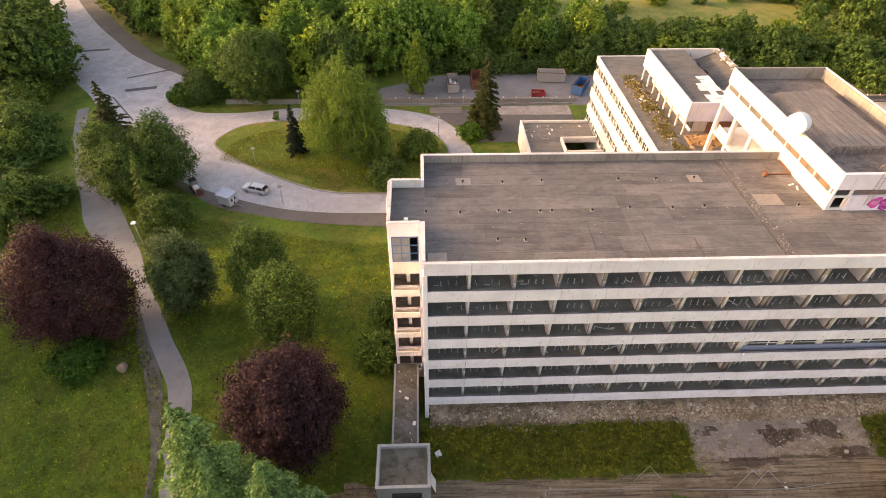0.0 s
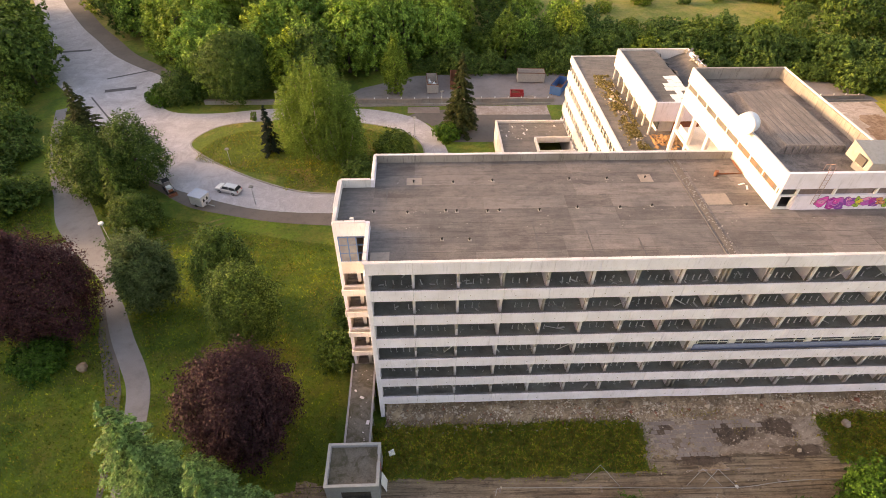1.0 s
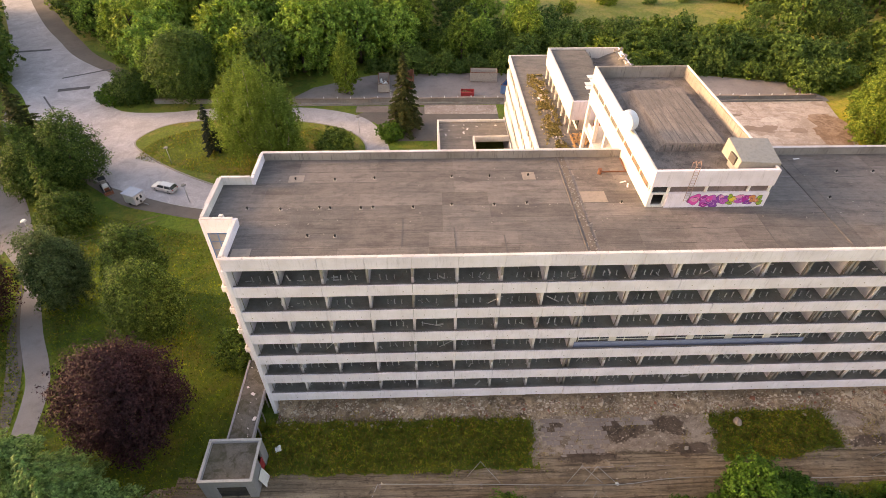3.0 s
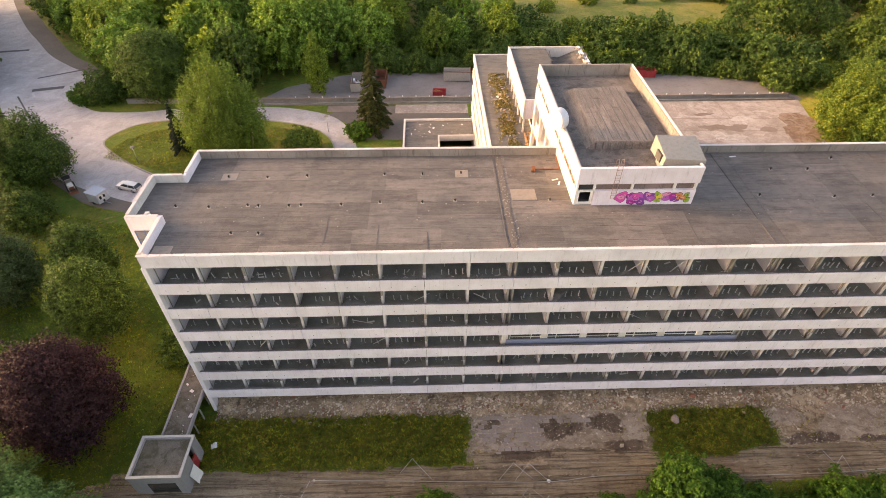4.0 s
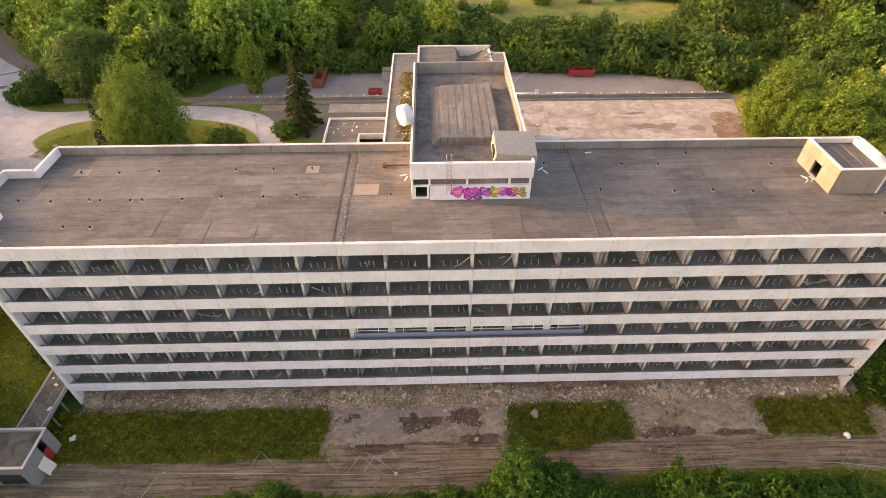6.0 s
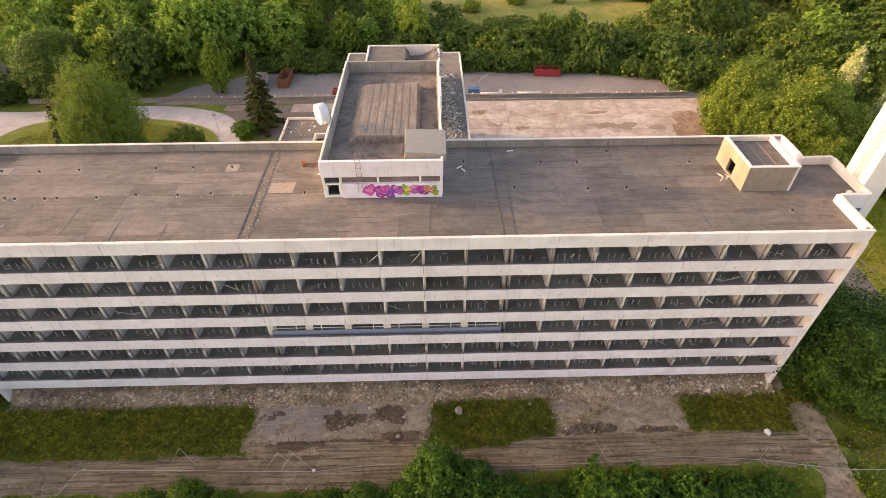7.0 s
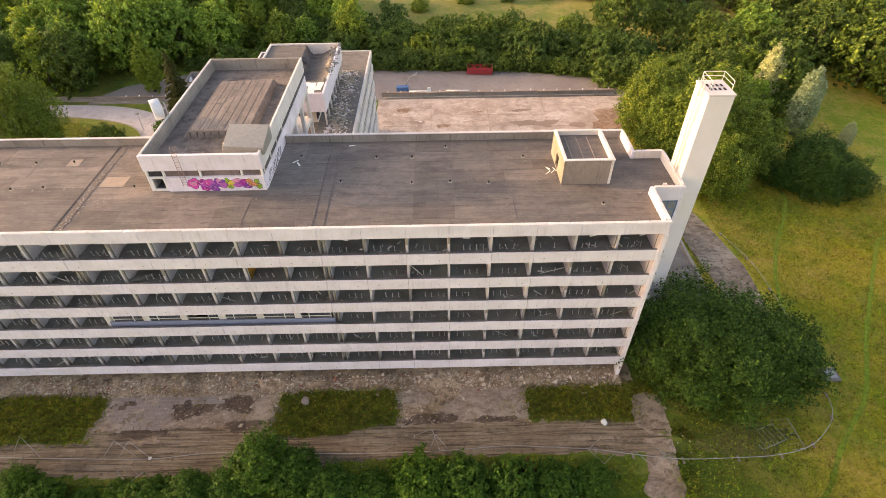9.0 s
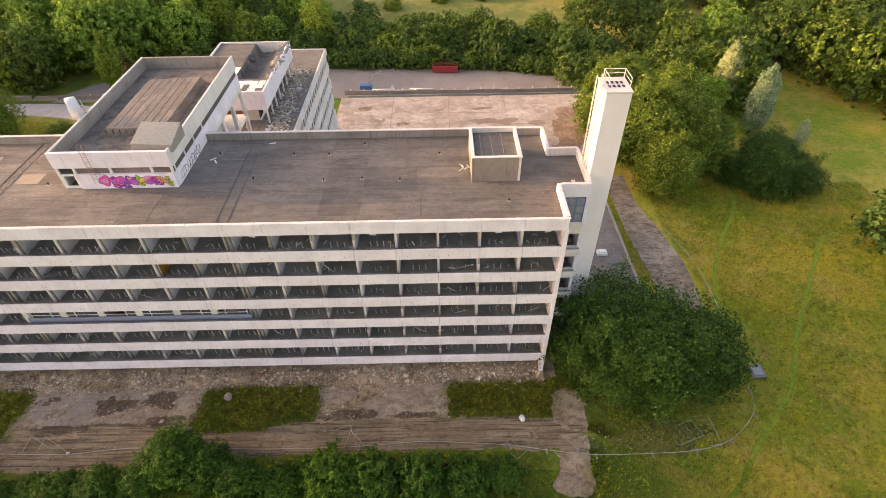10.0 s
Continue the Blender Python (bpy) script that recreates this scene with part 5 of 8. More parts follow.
def rear_wing():
    t = thing("rear_wing", "white four-storey rear wing with rows of broken windows", "building wing")
    rows = [(11.25, 12.75), (7.95, 9.45), (4.65, 6.15), (1.35, 2.85)]
    edges = [WTOP] + [z for a, c in rows for z in (c, a)] + [-3.4]
    for x0, x1, lab in ((WX0, WX0 + 0.3, "sunlit white wall band"), (WX1 - 0.3, WX1, "grey-white wall band")):
        for a, c in zip(edges[::2], edges[1::2]):
            part("wall_band", soften(boxes((x0, DY + 0.02, c, x1, WY1, a)), 0.02), WHITE, t, lab)
    part("end_wall", soften(boxes((WX0 + 0.3, WY1 - 0.3, -3.4, WX1 - 0.3, WY1, WTOP)), 0.02), WHITE, t)
    part("roof", boxes((WX0 + 0.3, DY + 0.02, WTOP - 0.4, WX1 - 0.3, WY1 - 0.3, WTOP - 0.12)), ROOF_L, t, "brown felt roof with moss and litter")
    # added filler behind the windows; its dark colour stands for room shade
    part("inner_core", boxes((WX0 + 2.5, DY + 0.1, -3, WX1 - 2.5, WY1 - 0.6, WTOP - 0.45)), DEEP_SHADE, t)
    pitch = 1.6
    fr = mesh_of(soften(boxes((-0.04, -0.76, 0, 0.06, -0.70, 1.5), (-0.04, 0.70, 0, 0.06, 0.76, 1.5), (-0.04, -0.7, 0, 0.06, 0.7, 0.06), (-0.04, -0.7, 1.44, 0.06, 0.7, 1.5), (-0.03, -0.03, 0.06, 0.05, 0.03, 1.44)), 0.008), "window", WHITEP)
    pier = mesh_of(boxes((-0.12, -0.14, 0, 0.12, 0.14, 1.5)), "pier", WHITE)
    gl = mesh_of(boxes((0, -0.67, 0.06, 0.015, -0.03, 1.44), (0, 0.03, 0.06, 0.015, 0.67, 1.44)), "pane", GLASS)
    n = int((WY1 - 33.5) / pitch)
    for x in (WX0 + 0.16, WX1 - 0.16):
        for a, c in rows:
            for k in range(n):
                y = WY1 - 1.2 - pitch * k
                w = piece("window", fr, t, pose(x, y, a, 0, 0, 0 if x < 40 else 180))
                if rnd.random() < 0.6:
                    piece("pane", gl, w, Matrix.Identity(4))
                piece("pier", pier, t, pose(x, y - pitch / 2, a))
    # set-back attic storey with a deep white fascia
    a = thing("attic_storey", "white set-back attic storey with torn roof felt", "roof building")
    ax0, ax1, ay0, ay1, at = 37.5, 49.35, 36.3, 55.4, 19.0
    for bb in ((ax0, ay0, 16.1, ax0 + 0.3, ay1, at), (ax1 - 0.3, ay0, 16.1, ax1, ay1, at), (ax0 + 0.3, ay0, 16.1, ax1 - 0.3, ay0 + 0.3, at), (ax0 + 0.3, ay1 - 0.3, 16.1, ax1 - 0.3, ay1, at)):
        part("fascia", soften(boxes(bb), 0.03), FACADE if bb[1] == ay0 and bb[0] > ax0 else WHITE, a, "deep white fascia")
    nx, ny = 40, 64
    verts, ground = [], []
    for jj in range(ny + 1):
        for ii in range(nx + 1):
            x, y = ax0 + 0.3 + (ax1 - ax0 - 0.6) * ii / nx, ay0 + 0.3 + (ay1 - ay0 - 0.6) * jj / ny
            fall = smooth_step(43.7 + 0.5 * noise.noise((y * 0.5, 2, 0)), 44.5, x) * smooth_step(41.0 + 0.6 * noise.noise((x * 0.6, 5, 0)), 42.3, y)
            fall *= 1 - 0.75 * smooth_step(45.5, 49.2, x)
            verts.append((x, y, 18.75 - 1.5 * fall + 0.12 * fall * noise.noise((x * 1.4, y * 1.4, 3))))
    for jj in range(ny):
        for ii in range(nx):
            a0 = jj * (nx + 1) + ii
            ground.append((a0, a0 + 1, a0 + nx + 2, a0 + nx + 1))
    me = bpy.data.meshes.new("roof")
    me.from_pydata(verts, [], ground)
    me.materials.append(ROOF_L)
    part("roof", me, None, a, "grey felt roof, fallen in over one corner")
    part("soffit", boxes((ax0 + 0.3, ay0 + 0.3, 16.1, ax1 - 0.3, ay1 - 0.3, 16.25)), WHITE, a)
    part("wall", soften(boxes((ax0 + 1.7, ay0 + 1.2, 13.75, ax1 - 1.7, ay1 - 1.2, 16.1)), 0.02), CREAM, a, "stained set-back wall")
    part("brick_panel", boxes((ax0 + 4, ay0 + 1.12, 13.8, ax1 - 4, ay0 + 1.19, 15.4)), BRICK, a, "brick panel under the fascia")
    col = mesh_of(soften(boxes((-0.12, -0.12, 0, 0.12, 0.12, 2.4)), 0.02), "column", WHITE)
    win = mesh_of(boxes((-0.03, -0.9, 0, 0.03, 0.9, 1.5)), "pane", GLASS)
    for k in range(8):
        y = ay0 + 0.4 + k * (ay1 - ay0 - 0.8) / 7
        for x in (ax0 + 0.3, ax1 - 0.3):
            piece("column", col, a, pose(x, y, 13.75))
        for x in (ax0 + 1.68, ax1 - 1.68):
            if k < 7:
                piece("pane", win, a, pose(x, y + 1.3, 14.4))
    white_felt = plain("bare_insulation", (0.85, 0.83, 0.78), 0.8, 0, 0.2, 1.5)
    r = random.Random(11)
    for ii in range(8):
        for jj in range(9):
            x, y = 40.6 + 1.02 * ii, 36.7 + 1.25 * jj
            strip = x < 43.4 and y < 46.5 - 0.9 * (43.4 - x)
            front_strip = y < 39.6 and x > 43
            if not (strip or front_strip) or r.random() < 0.12:
                continue
            part("bare_insulation", boxes((x + r.uniform(-0.15, 0.1), y + r.uniform(-0.15, 0.1), 18.7, min(x + r.uniform(0.9, 1.1), ax1 - 0.35), y + r.uniform(1.1, 1.35), 18.765 + 0.002 * ((ii * 9 + jj) % 11))), white_felt, a, "exposed white insulation boards")
    bm = bmesh.new()
    for k in range(26):
        y = r.uniform(41.5, 54.5)
        box(bm, -0.5, -0.25, -0.03, 0.5 * r.random(), 0.25, 0.03, pose(44.0 + r.uniform(-0.2, 0.5), y, 18.4 - r.uniform(0, 0.6), r.uniform(-20, 20), r.uniform(40, 80), r.uniform(-15, 15)))
    part("torn_felt", bm, PATCHM, a, "dark torn felt hanging at the fallen edge")["kind"] = "stuff"
    bm = bmesh.new()
    for k in range(60):
        y = r.uniform(ay0 + 4, ay1)
        m = pose(ax1 - r.uniform(-0.3, 1.1), y, r.uniform(18.7, 19.1), r.uniform(-60, 60), r.uniform(-60, 60), r.uniform(0, 180))
        box(bm, -0.5, -0.2, -0.02, 0.5 * r.random(), 0.2, 0.02, m)
    part("torn_edge", bm, BARE, a, "torn felt and boards along the broken edge")["kind"] = "stuff"
    # litter, boards and moss on the wing roof
    bm, bm2 = bmesh.new(), bmesh.new()
    for k in range(1150):
        west = k < 160
        x = 35.9 + r.gauss(0, 0.7) if west else 50.4 + r.gauss(0, 0.95)
        y = r.uniform(33, 56)
        if not (34 < x < 37.4 or 48.4 < x < 52.9):
            continue
        s = 0.06 * math.exp(r.gauss(0.5, 0.5)) if west else 0.07 * math.exp(r.gauss(0.5, 0.6))
        m = pose(x, y, WTOP - 0.05, r.uniform(-25, 25), r.uniform(-25, 25), r.uniform(0, 180))
        box(bm if r.random() < 0.22 else bm2, -s, -s * r.uniform(0.3, 0.9), -0.02, s, s * 0.5, 0.03, m)
    rr = np.random.default_rng(12)
    n = 6500
    x, y = 35.9 + rr.normal(size=n) * 0.75, rr.uniform(32.5, 56.5, n)
    keep = (x > 34.0) & (x < 37.4) & (np.array([noise.noise((a * 0.9, b * 0.5, 2)) for a, b in zip(x, y)]) > -0.12)
    x, y = x[keep], y[keep]
    me = leaves_mesh("roof_moss", np.stack([x, y, WTOP - 0.12 + rr.uniform(0, 0.16, len(x))], 1), rr.normal(size=(len(x), 3)) * 0.4 + np.array([0, 0, 1.0]), 0.22, MOSS, 12)
    tagged(new("roof_moss", me), "yellow-green moss and weeds growing on the wing roof", "moss", "", "stuff")
    tagged(new("roof_litter", mesh_of(bm, "roof_litter", COPING)), "broken white boards scattered on the wing roof", "debris", "", "stuff")
    tagged(new("roof_litter", mesh_of(bm2, "roof_litter", concrete("board_scrap", (0.44, 0.375, 0.29), (0.27, 0.22, 0.165), 0.3))), "broken beige boards scattered on the wing roof", "debris", "", "stuff")


rear_wing()


def low_wing():
    t = thing("low_annex", "single-storey annex with dark felt roof and pale edge", "building")
    x0, x1, y0, y1, z = 19.3, 32.58, 30.0, 62.9, 1.95
    for bb in ((x0, y0, -3.3, x0 + 0.35, y1, z), (x0 + 0.35, y1 - 0.35, -3.3, x1, y1, z), (x0 + 0.35, y0, -3.3, x1, y0 + 0.35, z)):
        part("wall", soften(boxes(bb), 0.03), WHITE, t)
    part("roof", boxes((x0 + 0.35, y0 + 0.35, 1.2, 25.8, y1 - 0.35, 1.5), (25.8, 56.0, 1.2, x1, y1 - 0.35, 1.5), (25.8, y0 + 0.35, 1.2, x1, 51.0, 1.5)), ROOF_L, t, "dark felt roof with puddles")
    for bb in ((25.8, 51.0, 1.2, 26.1, 56.0, 2.3), (26.1, 55.7, 1.2, x1, 56.0, 2.3), (26.1, 51.0, 1.2, x1, 51.3, 2.3)):
        part("light_well_kerb", soften(boxes(bb), 0.02), WHITE, t, "white kerb of the light well")
    # depth shade of the well is painted into the floor colour
    part("light_well_floor", boxes((26.1, 51.3, -3.2, x1, 55.7, -2.6)), DEEP_SHADE, t)


low_wing()


def roof_shed():
    t = thing("roof_shed", "small concrete lift house with broken doorway on the roof", "roof building")
    x0, x1, y0, y1, z = 77.6, 82.4, 7.25, 13.1, 25.6
    part("wall", soften(boxes((x0 + 0.25, y0, ROOFZ, x1 - 0.25, y0 + 0.25, z)), 0.02), concrete("shed_render", (0.30, 0.25, 0.21), (0.20, 0.165, 0.14), 0.7), t, "stained grey-brown front wall")
    part("wall", soften(boxes((x0 + 0.25, y1 - 0.25, ROOFZ, x1 - 0.25, y1, z)), 0.02), WHITE, t)
    part("wall", soften(boxes((x1 - 0.25, y0, ROOFZ, x1, y1, z)), 0.02), WHITE, t)
    for bb in ((x0, y0, ROOFZ, x0 + 0.25, 9.6, z), (x0, 10.8, ROOFZ, x0 + 0.25, y1, z), (x0, 9.6, 24.5, x0 + 0.25, 10.8, z), (x0, 9.6, ROOFZ, x0 + 0.25, 10.8, 23.1)):
        part("wall", soften(boxes(bb), 0.015), concrete("shed_side", (0.30, 0.255, 0.21), (0.21, 0.175, 0.14), 0.7), t, "stained cream side wall")
    part("roof", boxes((x0 + 0.25, y0 + 0.25, 24.9, x1 - 0.25, y1 - 0.25, 25.15)), ROOF_E, t, "dark felt roof")
    for k in range(3):
        part("roof_seam", boxes((x0 + 1.0 + 1.1 * k, y0 + 0.4, 25.1, x0 + 1.06 + 1.1 * k, y1 - 0.6, 25.17)), PAVING, t)
    for bb in ((x0 - 0.05, y0 - 0.05, z, x1 + 0.05, y0 + 0.28, z + 0.1), (x0 - 0.05, y1 - 0.28, z, x1 + 0.05, y1 + 0.05, z + 0.1), (x0 - 0.05, y0 + 0.28, z, x0 + 0.28, y1 - 0.28, z + 0.1), (x1 - 0.28, y0 + 0.28, z, x1 + 0.05, y1 - 0.28, z + 0.1)):
        part("coping", soften(boxes(bb), 0.02), COPING, t, "white coping")
    f = thing("door_frame_scrap", "broken white door frame lying on the roof", "debris")
    r = random.Random(3)
    for k in range(5):
        bm = bmesh.new()
        box(bm, -0.32, -0.035, 0, 0.32, 0.035, 0.04, pose(77.0 + r.uniform(-0.4, 0.4), 9.9 + r.uniform(-0.6, 0.6), ROOFZ + 0.02 + 0.03 * k, r.uniform(-12, 12), r.uniform(-15, 15), r.uniform(0, 180)))
        part("bar", bm, WHITEP, f)


roof_shed()


def chimney():
    t = thing("chimney_shaft", "tall white flue shaft with caged ladder and railing", "chimney")
    x0, x1, y0, y1, z = 89.1, 91.4, 6.85, 9.8, 32.3
    part("shaft", soften(boxes((x0, y0, -3.2, x1, y1, z - 0.12)), 0.03), SHAFT, t, "smooth white shaft")
    part("cap", soften(boxes((x0 - 0.06, y0 - 0.06, z - 0.12, x1 + 0.06, y1 + 0.06, z + 0.04)), 0.02), COPING, t, "white cap")
    slot = mesh_of(boxes((-0.1, -0.22, 0, 0.1, 0.22, 0.06)), "flue_slot", BLACK)
    for k in range(4):
        for j in range(2):
            piece("flue_slot", slot, t, pose(x0 + 0.5 + 0.42 * k, y0 + 1.1 + 0.75 * j, z + 0.02))
    bm = bmesh.new()
    for x in (x0 + 0.4, x1):
        for y in (y0 + 0.9, y1):
            tube(bm, [(x, y, z), (x, y, z + 0.85)], 0.03, 6)
    for h in (0.45, 0.85):
        tube(bm, [(x0 + 0.4, y0 + 0.9, z + h), (x0 + 0.4, y1, z + h), (x1, y1, z + h), (x1, y0 + 0.9, z + h)], 0.028, 6)
    part("railing", bm, WHITEP, t, "white tubular railing")
    LADDER = plain("ladder_steel", (0.62, 0.62, 0.58), 0.6, 0.1, 0.3)
    lad = thing("ladder", "caged galvanised steel ladder up the shaft", "")
    lad.parent = t
    bm = bmesh.new()
    for y in (7.9, 8.4):
        tube(bm, [(x0 - 0.18, y, ROOFZ + 0.3), (x0 - 0.18, y, z + 1.0)], 0.045, 6)
    part("rail", bm, LADDER, lad)
    bm = bmesh.new()
    tube(bm, [(0, 0, 0), (0, 0.5, 0)], 0.03, 5)
    rung = mesh_of(bm, "rung", LADDER)
    for k in range(34):
        piece("rung", rung, lad, pose(x0 - 0.18, 7.9, ROOFZ + 0.5 + 0.28 * k))
    bm = bmesh.new()
    for k in range(10):
        h = ROOFZ + 2.2 + 0.75 * k
        tube(bm, [(x0 - 0.18 - 0.55 * math.sin(a), 8.15 - 0.4 * math.cos(a), h) for a in [math.pi * i / 6 for i in range(7)]], 0.03, 5)
    for a in (0.8, 1.57, 2.34):
        tube(bm, [(x0 - 0.18 - 0.55 * math.sin(a), 8.15 - 0.4 * math.cos(a), h) for h in (ROOFZ + 2.2, z + 0.9)], 0.03, 5)
    part("cage", bm, LADDER, lad)


chimney()


def low_outbuildings():
    g = thing("gatehouse", "small flat-roofed grey pavilion at the end of the covered walk", "building")
    x0, x1, y0, y1, z = -4.6, 0.42, -9.1, -4.85, 4.15
    for bb in ((x0, y0, 0, x0 + 0.3, y1, z), (x1 - 0.3, y0, 0, x1, -6.8, z), (x1 - 0.3, -5.9, 0, x1, y1, z), (x0 + 0.3, y1 - 0.3, 0, x1 - 0.3, y1, z), (x0 + 0.3, y0, 3.05, x1 - 0.3, y0 + 0.3, z), (x0 + 0.3, y0, 0, -3.2, y0 + 0.3, 3.05), (-0.4, y0, 0, x1 - 0.3, y0 + 0.3, 3.05)):
        part("wall", soften(boxes(bb), 0.02), GREYP, g, "grey clad wall")
    for bb in ((x0 - 0.05, y0 - 0.05, z, x1 + 0.05, y0 + 0.22, z + 0.12), (x0 - 0.05, y1 - 0.22, z, x1 + 0.05, y1 + 0.05, z + 0.12), (x0 - 0.05, y0 + 0.22, z, x0 + 0.22, y1 - 0.22, z + 0.12), (x1 - 0.22, y0 + 0.22, z, x1 + 0.05, y1 - 0.22, z + 0.12)):
        part("roof_edge", soften(boxes(bb), 0.02), STEEL, g, "pale metal roof edge")
    part("roof", boxes((x0 + 0.22, y0 + 0.22, 3.7, x1 - 0.22, y1 - 0.22, 3.98)), ROOF_M, g, "dark felt roof with white scraps")
    part("glazing", boxes((-3.2, y0 + 0.12, 0.3, -0.4, y0 + 0.16, 3.05)), GLASS, g)
    part("red_panel", boxes((x1 - 0.2, -6.8, 0.3, x1 - 0.1, -5.9, 2.6)), REDP, g, "red door panel")
    c = thing("covered_walk", "long low covered walk with felt roof", "walkway")
    part("roof", boxes((-3.15, -4.83, 3.05, -0.85, 5.25, 3.28)), ROOF_M, c, "mossy felt roof")
    for bb in ((-3.35, -4.83, 2.9, -3.15, 5.25, 3.42), (-0.85, -4.83, 2.9, -0.65, 5.25, 3.42)):
        part("roof_edge", soften(boxes(bb), 0.02), GREYP, c)
    part("wall", boxes((-3.3, -4.83, 0, -3.15, 5.25, 2.9)), GREYP, c)
    post = mesh_of(boxes((-0.06, -0.06, 0, 0.06, 0.06, 2.4)), "post", STEEL)
    for k in range(6):
        piece("post", post, c, pose(-0.75, -4.6 + 1.8 * k, 0.2))
    e = thing("east_annex", "low annex with grey felt roof beside the gable", "building")
    part("roof", boxes((89.2, 2.0, 1.4, 100.6, 31.0, 1.75)), ROOF_L, e, "grey felt roof")
    for bb in ((100.6, 2.0, -2.5, 100.95, 31.0, 2.05), (89.2, 31.0, -3.2, 100.95, 31.35, 2.05), (89.2, 1.7, -2.5, 100.95, 2.0, 2.05)):
        part("wall", soften(boxes(bb), 0.02), BARE, e)
    v = thing("roof_vent_box", "white plastic ventilation box on the annex roof", "vent")
    part("body", soften(boxes((96.6, 18.7, 1.75, 98.0, 19.7, 2.2)), 0.05), WHITEP, v)
    part("lid", soften(boxes((96.8, 18.85, 2.2, 97.8, 19.55, 2.4)), 0.05), WHITEP, v)


low_outbuildings()


# ---------------------------------------------------------------- trees and bushes
def sphere_dirs(r, n):
    d = r.normal(size=(n, 3))
    return d / np.linalg.norm(d, axis=1, keepdims=True)


def lobed(seed, height, radius, base, lobes, count, egg=0.0, droop=1.0, rough=1.0):
    """Leaf places in small sprays over an uneven crown of billows with dark clefts; base: where the crown begins; egg: narrows the top; lobes: how many billows; droop: stretches the sprays downwards."""
    r = np.random.default_rng(seed)
    cz, hz = (height + base) / 2, (height - base) / 2
    per = 9
    n = count // per
    z = r.uniform(-0.96, 1.0, n)
    a = r.uniform(0, math.tau, n)
    xy = np.where(z > 0, np.sqrt(1 - z * z), np.sqrt(np.maximum(0, 1 - np.abs(z) ** 2.6)))
    xy = xy * (1 - egg * np.maximum(0, z))
    d = np.stack([xy * np.cos(a), xy * np.sin(a), z], 1)
    freq = 1.1 + 0.2 * math.sqrt(lobes)
    broad = np.array([noise.noise(Vector(v) * freq * 0.75 + Vector((seed, 0, 0))) for v in d])
    billow = np.array([abs(noise.noise(Vector(v) * freq * 1.5 + Vector((0, seed, 0)))) for v in d])
    fine = np.array([noise.noise(Vector(v) * freq * 4.5) for v in d])
    swell = 1 + rough * (-0.16 + 0.34 * broad + 0.62 * billow + 0.22 * fine)
    u = r.random(n)
    depth = np.where(u < 0.66, r.uniform(0.88, 1.0, n), np.where(u < 0.76, r.uniform(1.0, 1.13, n), r.uniform(0.5, 0.88, n)))
    keep = (billow > 0.05) | (r.random(n) < 0.3)
    d, swell, depth = d[keep], swell[keep], depth[keep]
    n = len(d)
    c = d * (swell * depth)[:, None] * np.array([radius, radius, hz]) + np.array([0, 0, cz])
    spray = 0.075 * radius + 0.14
    o = sphere_dirs(r, n * per) * (r.random(n * per) ** 0.4)[:, None] * spray * np.array([1, 1, droop])
    pos = np.repeat(c, per, 0) + o
    out = np.repeat(d, per, 0)
    nrm = out * 0.7 + o / spray * 0.5 + r.normal(size=(n * per, 3)) * 0.45 + np.array([0, 0, 0.3])
    return pos, nrm


def trunk_mesh(seed, height, thick, crown_base, radius, material, limbs=7):
    r = random.Random(seed)
    bm = bmesh.new()
    top = height * 0.86
    pts = [(0, 0, -0.4)] + [(r.uniform(-1, 1) * 0.025 * height * k / 5, r.uniform(-1, 1) * 0.025 * height * k / 5, top * k / 5) for k in range(1, 6)]
    tube(bm, pts, [thick * 1.25] + [thick * (1 - 0.17 * k) for k in range(1, 6)], 8)
    for k in range(limbs):
        z = crown_base + (top - crown_base) * (k + 0.3) / limbs * 0.9
        a = k * 2.4 + r.uniform(-0.4, 0.4)
        q = radius * r.uniform(0.5, 0.8) * (1 - 0.5 * k / limbs)
        tube(bm, [(0, 0, z), (q * 0.45 * math.cos(a), q * 0.45 * math.sin(a), z + q * 0.35), (q * math.cos(a), q * math.sin(a), z + q * 0.55)], [thick * 0.45, thick * 0.28, thick * 0.08], 5)
    return mesh_of(bm, "trunk", material)


def tree(name, label, crown_me, trunk_me, category="tree", group=""):
    t = thing(name, label, category, "", group)
    if trunk_me:
        part("trunk", trunk_me, None, t)
    part("crown", crown_me, None, t)
    return t


def broadleaf(name, label, seed, height, radius, base, material, count, size, lobes=16, egg=0.2, bark=None, group="", droop=1.0, rough=1.0):
    p, q = lobed(seed, height, radius, base, lobes, count * 2, egg, droop, rough)
    return tree(name, label, leaves_mesh("crown", p, q, size * 0.75, material, seed), trunk_mesh(seed, height, 0.02 * height + 0.05, base, radius, bark or BARK), "tree", group)


def many_stemmed(name, label, seed, stems, material, count, size, bark, droop):
    """A tree whose crown rises in several tall billows; stems: the place, height and reach of each."""
    t = thing(name, label, "tree")
    total = sum(h * q for _, _, h, q in stems)
    pos, nrm = [], []
    bm = bmesh.new()
    for k, (x, y, h, q) in enumerate(stems):
        p, d = lobed(seed + 7 * k, h, q, 0.25 * h if k > 5 else 0.12 * h, 26, int(count * h * q / total), 0.3, droop, 1.0)
        pos.append(p + np.array([x, y, 0]))
        nrm.append(d)
        tube(bm, [(0.12 * x, 0.12 * y, -0.4), (0.5 * x, 0.5 * y, 0.3 * h), (0.9 * x, 0.9 * y, 0.62 * h), (x, y, 0.9 * h)], [0.26, 0.2, 0.12, 0.03], 7)
    part("trunk", bm, bark, t)
    part("crown", leaves_mesh("crown", np.concatenate(pos), np.concatenate(nrm), size, material, seed), None, t)
    return t


